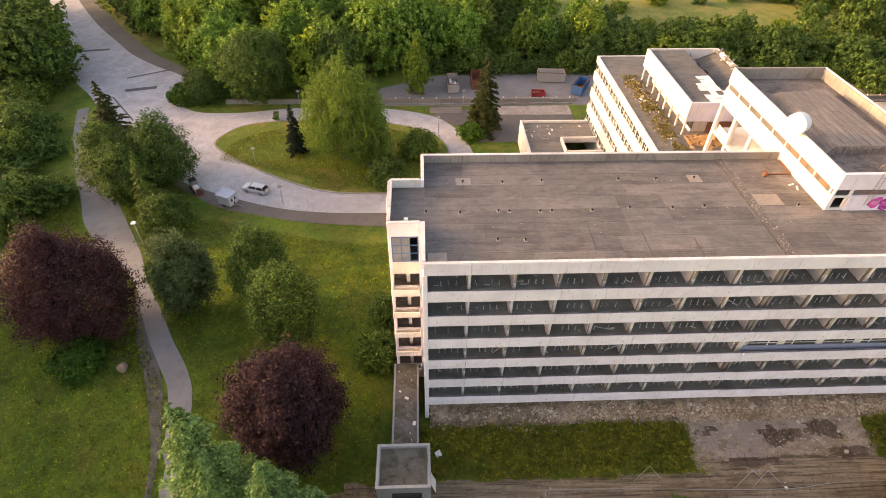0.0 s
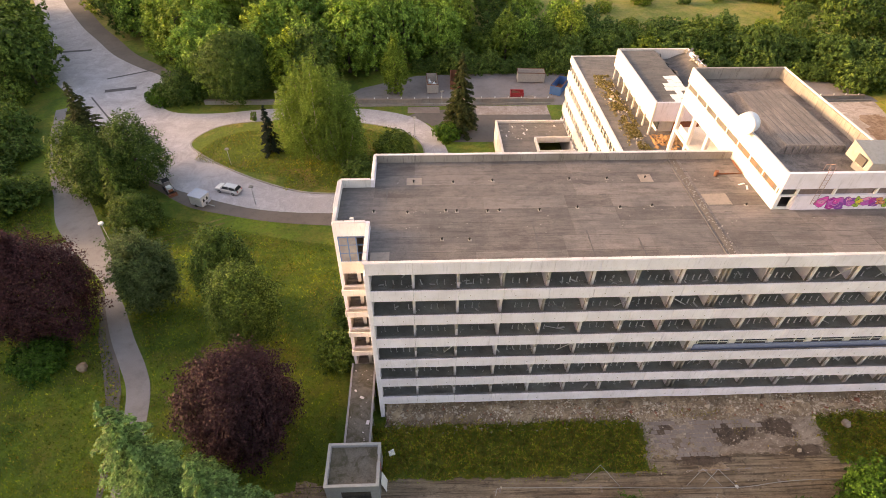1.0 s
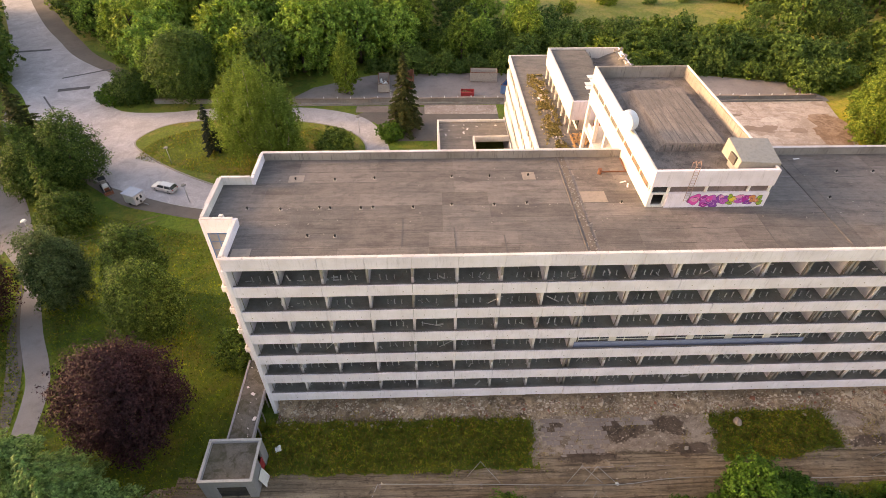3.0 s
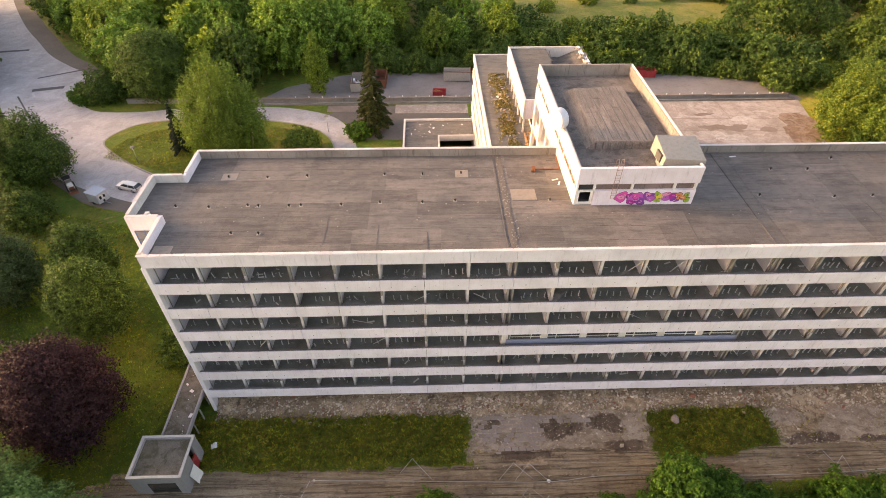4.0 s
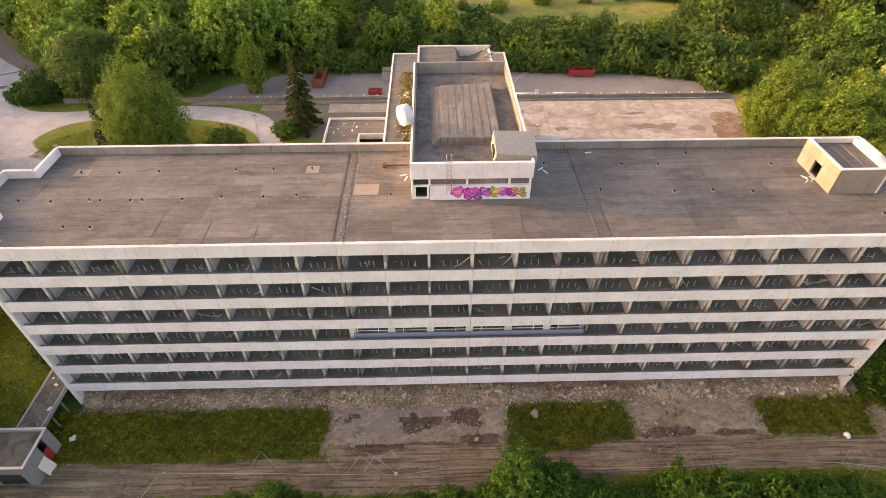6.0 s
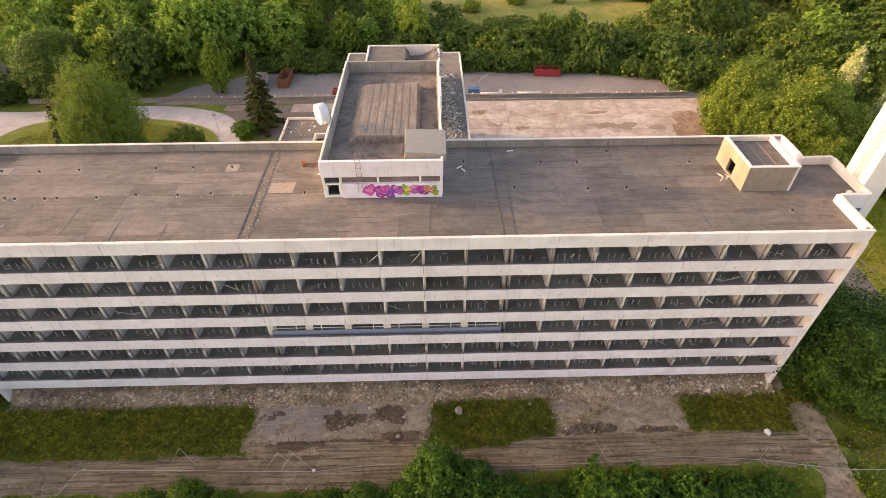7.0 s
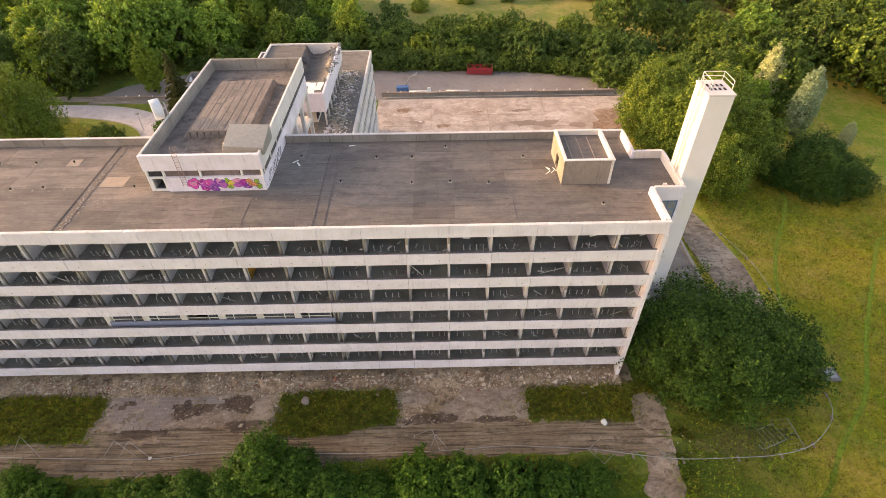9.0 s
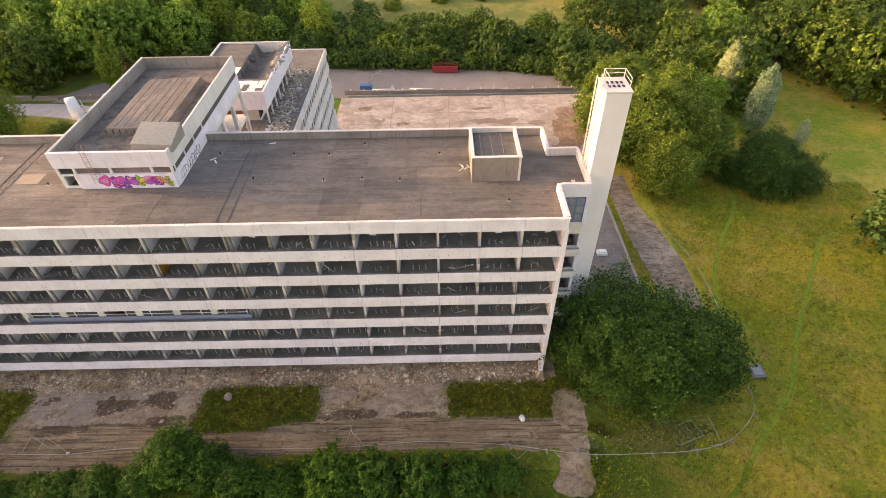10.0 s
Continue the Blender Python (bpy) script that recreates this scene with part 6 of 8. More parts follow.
def bush(name, label, seed, height, radius, material, count, size, lobes=10):
    p, q = lobed(seed, height, radius, -0.15 * height, lobes, count * 2)
    keep = p[:, 2] > 0.02
    bm = bmesh.new()
    for k in range(6):
        a = k * 1.05
        tube(bm, [(0.1 * math.cos(a), 0.1 * math.sin(a), -0.3), (radius * 0.5 * math.cos(a), radius * 0.5 * math.sin(a), height * 0.6)], [0.07, 0.02], 5)
    return tree(name, label, leaves_mesh("crown", p[keep], q[keep], size * 0.75, material, seed), mesh_of(bm, "stems", BARK), "bush")


def conifer(name, label, seed, height, radius, material, count, size, base=0.06, ragged=0.25, group="", layers=1.7, boughs=9, spread=0.16):
    """Whorls of drooping boughs on a straight trunk."""
    r = np.random.default_rng(seed)
    whorls = int(height * layers)
    pos, nrm, al = [], [], []
    for w in range(whorls):
        h = base + (1 - base) * (w + 0.5) / whorls
        reach = radius * (1 - h) ** 0.85 + 0.12
        for b in range(boughs):
            a = r.uniform(0, math.tau)
            rb = reach * r.uniform(1 - ragged * 1.4, 1 + ragged * 0.5)
            n = max(4, int(count / (whorls * boughs) * 4.4 * (1 - h) + 3))
            t = np.sqrt(r.random(n))
            side = r.normal(size=n) * spread * rb * t * (1.3 - t)
            x = np.cos(a) * rb * t - np.sin(a) * side
            y = np.sin(a) * rb * t + np.cos(a) * side
            z = h * height - 0.28 * rb * t ** 1.4 + r.normal(size=n) * 0.06
            pos.append(np.stack([x, y, z], 1))
            nrm.append(np.stack([np.cos(a) * 0.5 + 0 * t, np.sin(a) * 0.5 + 0 * t, np.ones(n)], 1) + r.normal(size=(n, 3)) * 0.35)
            al.append(np.stack([np.cos(a) + 0 * t, np.sin(a) + 0 * t, -0.35 + 0 * t], 1) + r.normal(size=(n, 3)) * 0.3)
    bm = bmesh.new()
    tube(bm, [(0, 0, -0.4), (0, 0, height * 0.5), (0, 0, height * 0.98)], [0.018 * height, 0.011 * height, 0.01], 8)
    return tree(name, label, leaves_mesh("crown", np.concatenate(pos), np.concatenate(nrm), size * 0.74, material, seed, 1.9, np.concatenate(al)), mesh_of(bm, "trunk", BARK), "tree", group)


def stand(ob, x, y, turn=0.0, scale=1.0, tall=1.0, sink=0.0):
    """Put a tree where it stands."""
    x, y = survey(x, y)
    ob.matrix_basis = pose(x, y, ground_z(x, y) - sink, 0, 0, turn) @ Matrix.Diagonal((scale, scale, scale * tall, 1))
    return ob


def again(ob, x, y, turn=0.0, scale=1.0, tall=1.0):
    c = copy_thing(ob, Matrix.Identity(4))
    return stand(c, x, y, turn, scale, tall)


COPPER = "dark purple copper beech with a broad dense crown"
stand(broadleaf("copper_beech", COPPER, 21, 15.2, 6.3, 1.0, LEAF_D, 38000, 0.24, 44, 0.5, None, "", 1.0, 0.95), -42.2, 14.2)
stand(broadleaf("copper_beech", COPPER, 22, 12.2, 5.15, 0.2, LEAF_D, 34000, 0.24, 44, 0.3, None, "", 1.0, 0.85), -13.6, -1.5)
stand(broadleaf("lawn_tree", "grey-green broad tree on the lawn", 23, 11.6, 3.5, 1.0, leaf("leaf_greygreen", (0.065, 0.105, 0.035), (0.105, 0.155, 0.055), (0.16, 0.21, 0.085)), 15000, 0.28, 44, 0.2), -31.1, 18.4)
stand(broadleaf("lawn_tree", "bright green round tree on the lawn", 24, 12.0, 3.4, 1.3, LEAF_A, 14000, 0.27, 36, 0.2, None, "", 1.0, 0.7), -21.5, 19.2)
stand(broadleaf("lawn_tree", "round olive-green tree on the lawn", 25, 12.2, 3.9, 1.0, LEAF_A, 18000, 0.26, 44, 0.15, None, "", 1.0, 0.55), -16.6, 11.5)
stand(bush("shrub", "low bright green shrub under the beech", 26, 2.4, 3.0, LEAF_G, 5000, 0.28), -40.4, 8.2)
stand(bush("shrub", "young green shrub beside the stair tower", 27, 4.2, 2.2, LEAF_A, 2500, 0.32), -5.2, 7.6)
stand(bush("shrub", "young green shrub beside the stair tower", 28, 4.8, 2.0, LEAF_A, 2500, 0.32), -4.6, 14.2)
stand(many_stemmed("birch", "tall light-green weeping birch on the island", 29, [(0, 0, 19.4, 3.4), (-3.0, 0.8, 17.6, 3.2), (3.0, -0.4, 18.4, 3.4), (0.4, -3.0, 15.8, 3.3), (0.2, 3.2, 16.8, 3.2), (-4.6, -1.4, 13.2, 2.9), (4.8, -1.6, 13.4, 3.0), (2.2, -4.4, 10.5, 2.8), (-2.4, -4.0, 11.5, 2.8), (-4.8, 2.0, 14.0, 2.8), (5.0, 2.0, 14.4, 2.8)], LEAF_B, 64000, 0.22, BARKW, 2.6), -15.0, 56.5)
stand(many_stemmed("birch", "light-green weeping birch beside the taller one", 30, [(0, 0, 13.5, 2.8), (2.2, -0.8, 11.0, 2.4), (-1.6, -1.8, 10.0, 2.4), (0.8, 2.0, 12.0, 2.4)], LEAF_B, 20000, 0.22, BARKW, 2.6), -10.4, 53.5)
stand(conifer("spruce_sapling", "small dark blue-green spruce on the island", 31, 10.2, 2.3, leaf("leaf_bluespruce", (0.012, 0.024, 0.016), (0.022, 0.038, 0.024), (0.035, 0.055, 0.03)), 5200, 0.32), -24.9, 58.8)
stand(conifer("spruce", "brown-green mature spruce beside the annex", 32, 16.5, 4.4, LEAF_C, 9000, 0.42), 12.0, 66.5)
stand(bush("shrub", "light green bush at the foot of the spruce", 33, 3.2, 2.4, LEAF_G, 2200, 0.38), 9.2, 63.5)
stand(bush("shrub", "dense dark green bush on the island", 34, 4.2, 3.6, LEAF_A, 4200, 0.38, 12), -1.2, 57.8)
stand(bush("shrub", "dense dark green bush on the island", 35, 5.0, 3.2, LEAF_A, 4000, 0.38, 12), -7.2, 48.2)
stand(broadleaf("poplar_tree", "slim yellow-green young poplar", 36, 13.0, 2.7, 0.6, LEAF_B, 4500, 0.42, 18, 0.6), -1.8, 83.5)
stand(bush("shrub", "tiny pale sapling by the road", 37, 2.2, 0.7, LEAF_B, 260, 0.3, 4), -31.5, 71.8)
stand(conifer("pine", "dark ragged brown-green pine beside the footpath", 38, 17.0, 5.4, LEAF_C, 11000, 0.40, 0.05, 0.45), -55.5, 54.3)
stand(broadleaf("path_tree", "dark green tree beside the footpath", 39, 12.0, 5.0, 0.2, LEAF_A, 14000, 0.32, 40, 0.2), -46.6, 49.6)
stand(broadleaf("path_tree", "dark green tree beside the footpath", 40, 11.5, 4.6, 0.2, LEAF_A, 12000, 0.32, 40, 0.2), -54.8, 49.0)
stand(broadleaf("path_tree", "green tree standing between its neighbours by the path", 140, 10.5, 4.2, 0.2, LEAF_A, 9000, 0.32, 34, 0.3), -50.6, 44.6)
stand(conifer("path_spruce", "slim dark green spruce beside the footpath", 141, 12.5, 3.0, LEAF_A, 6000, 0.30, 0.04, 0.35), -45.4, 40.0)
stand(broadleaf("path_tree", "dense dark green bushy tree", 41, 7.0, 3.5, 0.1, LEAF_A, 8000, 0.28, 26), -41.8, 36.0)
stand(conifer("larch", "tall feathery pale green larch", 42, 21.5, 6.0, LEAF_F, 34000, 0.24, 0.04, 0.5, "", 1.5, 10, 0.24), -16.9, -11.0)
stand(conifer("larch", "tall feathery pale green larch", 43, 18.0, 5.2, LEAF_F, 26000, 0.24, 0.04, 0.5, "", 1.5, 10, 0.24), -11.2, -13.6)
stand(conifer("larch", "feathery pale green larch", 44, 14.5, 4.6, LEAF_F, 18000, 0.24, 0.04, 0.5, "", 1.5, 10, 0.24), -6.4, -15.4)
stand(bush("big_bush", "very large dense dark green bush at the gable corner", 45, 11.0, 7.8, LEAF_N, 30000, 0.30, 70), 95.4, 1.7)
stand(bush("big_bush", "large dense green bush beside the bigger one", 46, 7.6, 5.4, LEAF_N, 17000, 0.30, 45), 104.0, 2.2)
stand(broadleaf("roadside_tree", "wide dense rounded green tree by the road", 47, 14.5, 7.4, 0.6, LEAF_A, 18000, 0.38, 55, 0.1, None, "", 1.0, 0.6), -37.0, 83.0)
stand(bush("shrub", "leafy green bush at the road corner", 48, 6.2, 4.4, LEAF_A, 5200, 0.42, 14), -49.5, 81.5)
stand(bush("shrub", "leafy green bush at the road corner", 49, 4.0, 3.0, LEAF_G, 2600, 0.40, 9), -53.8, 80.2)
silver = stand(broadleaf("silver_poplar", "pale silvery poplar with upright crown", 50, 14.0, 2.5, 0.4, LEAF_E, 7000, 0.36, 34, 0.2, None, "", 1.6, 0.5), 134.1, 69.3)
again(silver, 136.8, 58.6, 100, 0.98, 1.0)
again(silver, 142.5, 51.6, 60, 0.5, 0.9)
eastA = stand(broadleaf("terrace_tree", "tall olive-green tree with sunlit crown at the terrace", 51, 16.5, 6.4, 0.3, LEAF_T, 12000, 0.44, 50, 0.2, None, "", 1.0, 0.8), 111.5, 47.5)
again(eastA, 106.8, 60.0, 130, 0.92, 0.95)
again(eastA, 117.0, 54.5, 250, 1.0, 0.98)
again(eastA, 112.5, 39.6, 40, 0.8, 0.85)
again(eastA, 112.5, 66.5, 310, 0.9, 0.9)
again(eastA, 119.6, 46.0, 80, 0.88, 0.9)
again(eastA, 108.0, 52.0, 10, 0.85, 0.95)

FOREST = [broadleaf("forest_tree", "leafy green deciduous tree at the wood edge", 60 + k, h, rr, 0.8, m, 2150, 0.72, 22, e, None, "wood behind the road") for k, (h, rr, m, e) in enumerate(
    [(14.0, 5.4, LEAF_W, 0.2), (15.5, 5.2, LEAF_H, 0.35), (12.5, 5.6, LEAF_W, 0.15), (14.5, 4.6, LEAF_B, 0.4), (14.5, 5.4, LEAF_A, 0.2)])]
HEDGE = [bush("hedge_bush", "dense dark green hedge bush", 70 + k, h, rr, m, 1600, 0.62, 20) for k, (h, rr, m) in enumerate([(6.5, 4.4, LEAF_K), (8.0, 4.2, LEAF_K), (5.5, 4.6, LEAF_T)])]


def wood(protos, area, spacing, inside, seed, scale=(0.8, 1.15), weights=None):
    """Scatter trees over a stretch of land wherever inside() says so."""
    r = random.Random(seed)
    x0, y0, x1, y1 = area
    y, row = y0, 0
    while y < y1:
        x = x0 + (row % 2) * spacing / 2
        while x < x1:
            px, py = x + r.uniform(-0.3, 0.3) * spacing, y + r.uniform(-0.3, 0.3) * spacing
            if inside(px, py):
                p = r.choices(protos, weights)[0]
                again(p, px, py, r.uniform(0, 360), r.uniform(*scale), r.uniform(0.88, 1.12))
            x += spacing
        y += spacing * 0.87
        row += 1


for p, (x, y) in zip(FOREST, ((-22, 90), (-34, 96), (-46, 92), (-60, 104), (170, 84))):
    stand(p, x, y)
for p, (x, y) in zip(HEDGE, ((12, 97), (40, 97.5), (70, 97))):
    stand(p, x, y)
wood(FOREST, (-108, 86, 12, 152), 9.0, lambda x, y: x > -57 - 0.9375 * (y - 98) + 4.5 - 3.5 * smooth_step(100, 116, y) and (y > 92 + max(0, (x + 12) * 0.35) or x < -14) and not (x < -44 and y < 88), 5, (0.85, 1.2), (5, 4, 2, 1.6, 0.6))
wood(FOREST[4:], (-128, 86, -70, 158), 7.5, lambda x, y: x > -72 - (y - 30) * 0.76 and x < -77 - 0.8 * (y - 86), 6, (0.95, 1.25))
wood(HEDGE, (8, 95, 112, 113), 6.2, lambda x, y: y > 94.8 + max(0, (x - 84) * -0.18) and y < 114 and not (x > 92 and y > 108), 7, (0.8, 1.15), (4, 4, 1.2))
wood(FOREST, (12, 104, 52, 150), 10.5, lambda x, y: x < 44 - (y - 104) * 0.3, 8, (0.7, 0.95), (3, 2, 2, 1.2, 4))
wood(HEDGE, (48, 118, 146, 165), 11.0, lambda x, y: noise.noise((x * 0.05, y * 0.05, 3.3)) > 0.08, 9, (0.4, 0.9), (3, 2, 4))
wood(HEDGE + FOREST, (118, 92, 206, 160), 10.5, lambda x, y: y > 100 - (x - 118) * 0.12 and not (x < 150 and y > 118 and noise.noise((x * 0.04, y * 0.04, 1.1)) < 0.1), 10, (0.8, 1.15), (3, 4, 1, 0.5, 0.3, 0.4, 0.6, 8))
wood(HEDGE + FOREST, (154, 66, 192, 104), 8.0, lambda x, y: y > 76 - (x - 157) * 1.3 + (0 if x > 156 else 9), 15, (0.9, 1.25), (2, 4, 1, 0.3, 0.2, 0.3, 0.3, 9))
wood(HEDGE + FOREST, (124, 60, 146, 92), 7.2, lambda x, y: x < 139 + (y - 60) * 0.25 and y > 62, 13, (0.7, 1.0), (3, 3, 1, 0.4, 0.3, 0.5, 0.5, 6))
wood(HEDGE, (100, 84, 118, 100), 5.0, lambda x, y: x > 103, 12, (0.85, 1.1))
mb = stand(bush("meadow_bush", "dense dark green bush in the meadow", 90, 8.4, 5.6, LEAF_N, 12000, 0.28, 30), 130.4, 40.2)
again(mb, 135.6, 40.2, 80, 0.85, 0.85)
again(mb, 125.8, 43.2, 190, 0.65, 0.6)
again(mb, 133.6, 46.0, 140, 0.8, 1.05)
again(HEDGE[1], 143.5, 23.5, 30, 1.3, 0.85)
again(HEDGE[2], 146.0, 16.0, 120, 1.1, 0.95)
for x, y, s in ((-78, 44, 1.2), (-84, 52, 1.2), (-76, 36, 0.9), (-90, 40, 1.2), (-81, 61, 1.1), (-90, 66, 1.2), (-74, 52, 0.7), (-79, 54, 0.9)):
    again(HEDGE[int(abs(x)) % 2], x, y, x * 13, s, 0.7)
for x, y, s in ((-66, 37, 0.45), (-70, 48, 0.4), (-77, 58, 0.5), (-62.5, 29, 0.35), (-82, 66, 0.55), (-69, 33, 0.5)):
    again(HEDGE[2], x, y, x * 29, s, 0.8)
for k, (x, y) in enumerate([(-92.0, 82.4), (-84.3, 78.3), (-85.0, 67.5), (-77.5, 64.1), (-71.1, 56.8), (-76.5, 54.1), (-72.3, 43.7), (-66.6, 41.2), (-63.2, 41.9), (-66.4, 37.6), (-81.9, 60.0), (-84.6, 72.1)]):
    again(HEDGE[k % 2], x - 1.5, y + 2.0, 70 * k, (0.95, 0.75, 0.85)[k % 3], (0.8, 1.0)[k % 2])
# low scrub that grows down to the edge of the yard
r7 = random.Random(77)
for k in range(30):
    x = 4 + 3.4 * k
    edge = 94.6 - 2.2 * smooth_step(50, 84, x) - 4.4 * smooth_step(84, 104, x)
    again(HEDGE[k % 2], x, edge + r7.uniform(0.3, 1.2), 47 * k, r7.uniform(0.5, 0.7), r7.uniform(0.8, 1.2))
# unseen trees added west of the lawn, to cast shade over it
wood(FOREST, (-92, -34, -68, 18), 8.5, lambda x, y: x < -70, 21, (0.95, 1.2), (5, 3, 2, 0.5, 4))
# shrubs along the south side of the dirt track
fg = stand(bush("track_shrub", "leafy bright green shrub by the dirt track", 80, 5.6, 2.6, LEAF_G, 6000, 0.28, 14), 47.6, -10.6)
fg2 = stand(bush("track_shrub", "leafy green shrub by the dirt track", 81, 3.2, 2.6, LEAF_G, 4800, 0.28, 12), 63.0, -12.4)
for x, y, s, tl in ((51.2, -11.6, 0.85, 0.9), (44.8, -12.4, 0.7, 0.8), (54.6, -12.9, 0.8, 0.8), (41.0, -13.0, 0.75, 0.7), (24.0, -12.2, 0.75, 0.75), (20.5, -12.6, 0.65, 0.7), (27.0, -13.2, 0.7, 0.7)):
    again(fg, x, y, x * 31, s, tl)
for x, y, s, tl in ((58.4, -13.2, 0.8, 0.9), (67.4, -12.6, 0.95, 1.0), (72.2, -12.6, 0.9, 1.05), (76.4, -12.7, 0.85, 0.9), (80.2, -12.4, 0.7, 0.8), (34.0, -12.9, 0.6, 0.8), (37.0, -13.4, 0.8, 0.9), (31.0, -13.6, 0.6, 0.8)):
    again(fg2, x, y, x * 17, s, tl)
stand(bush("red_shrub", "small dark red shrub among the green ones", 82, 2.0, 0.9, leaf("leaf_red", (0.06, 0.012, 0.014), (0.11, 0.02, 0.02), (0.16, 0.04, 0.03)), 500, 0.3, 4), 73.6, -11.3)


# ---------------------------------------------------------------- walls, yard things, vehicles
def yard_wall():
    t = thing("yard_wall", "low weathered concrete retaining wall with a pipe rail", "wall", "structure")
    seg = mesh_of(soften(boxes((0.01, -0.25, 0, 5.98, 0.25, 1.0)), 0.03), "wall_panel", BARE)
    cap = mesh_of(soften(boxes((0, -0.34, 1.0, 5.99, 0.34, 1.12)), 0.02), "wall_cap", PAVING)
    post = mesh_of(soften(boxes((-0.09, -0.09, 1.1, 0.09, 0.09, 1.45)), 0.02), "rail_post", WHITEP)
    x = -44.0
    while x < 106:
        if not (33 < x + 3 < 52.5):
            m = pose(x + 0.9, 80.3 + 0.15 * math.sin(x * 0.4), -3.15)
            piece("wall_panel", seg, t, m)
            piece("wall_cap", cap, t, m)
            if x > -12:
                for k in (0, 1):
                    piece("rail_post", post, t, m @ pose(1.5 + 3 * k, 0, 0))
        x += 6.0
    bm = bmesh.new()
    for a, c in ((-14, 33), (53, 107)):
        box(bm, a + 0.9, 78.9, -3.2, c + 0.9, 79.1, -2.6)
    part("lower_kerb", soften(bm, 0.02), BARE, t)


yard_wall()


def skip(name, label, x, y, length, width, height, turn, body, inside, fill=None):
    """An open-topped steel skip with ribs and sloping ends."""
    x, y = survey(x, y)
    t = thing(name, label, "container", "", "waste containers", pose(x, y, ground_z(x, y) + 0.04, 0, 0, turn))
    L, W, h = length / 2, width / 2, height
    bm = bmesh.new()
    w = 0.07
    box(bm, -L, -W, 0.15, L, -W + w, h)
    box(bm, -L, W - w, 0.15, L, W, h)
    box(bm, -L, -W + w, 0.15, -L + w, W - w, h)
    box(bm, L - w, -W + w, 0.15, L, W - w, h)
    part("shell", soften(bm, 0.015), body, t)
    part("floor", boxes((-L + w, -W + w, 0.15, L - w, W - w, 0.25)), inside, t)
    n = max(3, int(length / 0.7))
    rib = mesh_of(boxes((-0.05, -0.05, 0.15, 0.05, 0.05, h - 0.05)), "rib", body)
    for k in range(n + 1):
        for sy in (-1, 1):
            piece("rib", rib, t, pose(-L + 0.05 + (length - 0.1) * k / n, sy * (W + 0.05), 0))
    part("rim", soften(boxes((-L - 0.06, -W - 0.1, h - 0.08, L + 0.06, -W + 0.04, h + 0.04), (-L - 0.06, W - 0.04, h - 0.08, L + 0.06, W + 0.1, h + 0.04), (-L - 0.06, -W, h - 0.08, -L + 0.05, W, h + 0.04), (L - 0.05, -W, h - 0.08, L + 0.06, W, h + 0.04)), 0.02), inside, t)
    part("skid", boxes((-L, -W + 0.3, 0, L, -W + 0.5, 0.15), (-L, W - 0.5, 0, L, W - 0.3, 0.15)), inside, t)
    if fill:
        r = random.Random(int(x * 7))
        bm = bmesh.new()
        for k in range(22):
            s = r.uniform(0.12, 0.4)
            box(bm, -s, -s, -s * 0.5, s, s, s * 0.5, pose(r.uniform(-L + 0.5, L * 0.3), r.uniform(-W + 0.4, W - 0.4), h * r.uniform(0.45, 0.8), r.uniform(0, 90), r.uniform(0, 90), r.uniform(0, 90)))
        part("waste", soften(bm, 0.03), fill, t)["kind"] = "stuff"


SKIPWHITE = plain("skip_white", (0.48, 0.44, 0.40), 0.6, 0.1, 0.5)
skip("waste_skip", "pale steel skip with rusty rim holding white rubbish", 6.6, 86.5, 6.0, 2.4, 2.2, 92, SKIPWHITE, RUST, WHITEP)
skip("waste_skip", "rusty brown open steel skip", 12.2, 88.2, 6.0, 2.4, 2.2, 88, RUST, RUST)
skip("waste_skip", "pale steel skip with rust-red inside", 30.3, 90.0, 6.4, 2.5, 2.4, -3, SKIPWHITE, RUST)
skip("waste_skip", "small red steel skip", 25.9, 81.8, 3.0, 1.7, 1.2, -4, REDP, REDP, RUST)
skip("waste_skip", "blue and rusty steel skip beside the wing", 36.2, 84.5, 6.0, 2.4, 2.3, 60, BLUEP, RUST)
skip("waste_skip", "long red steel container in the yard", 75.6, 91.0, 6.2, 2.4, 1.7, -4, REDP, REDP)


def yard_clutter():
    t = thing("pipe_sections", "white plastic pipes and boards lying by the yard wall", "pipes", at=pose(0.9, 1.5, 0))
    for x, w in ((58.3, 5.2), (67.0, 5.4)):
        bm = bmesh.new()
        tube(bm, [(x, 80.2, -2.55), (x + w, 80.1, -2.55)], 0.28, 10)
        part("pipe", bm, WHITEP, t)
    part("board", soften(boxes((62.6, 80.3, -2.9, 63.4, 80.5, -1.7)), 0.02), WHITEP, t)
    m = thing("blue_machine", "small blue machine with a bent white hose", "machine", at=pose(0.9, 1.5, 0))
    part("body", soften(boxes((55.4, 80.4, -2.95, 58.2, 81.8, -1.6)), 0.08), BLUEP, m)
    bm = bmesh.new()
    tube(bm, [(57.5, 81.2, -1.6), (58.5, 82.0, 0.2), (60.3, 83.6, 0.6), (60.0, 85.0, -0.6), (58.0, 86.2, -1.5)], 0.1, 8)
    part("hose", bm, STEEL, m)
    pale = thing("pale_heap", "small heap of pale sand by the wall", "heap", at=pose(0.9, 1.3, 0))
    bm = bmesh.new()
    bmesh.ops.create_icosphere(bm, subdivisions=2, radius=1.0)
    for v in bm.verts:
        v.co = Vector((v.co.x * 1.6, v.co.y * 0.7, max(v.co.z, 0) * 0.5)) + Vector((29, 80.9, -3.0)) + noise.noise_vector(v.co * 2) * 0.1
    part("sand", bm, PAVING, pale)


yard_clutter()


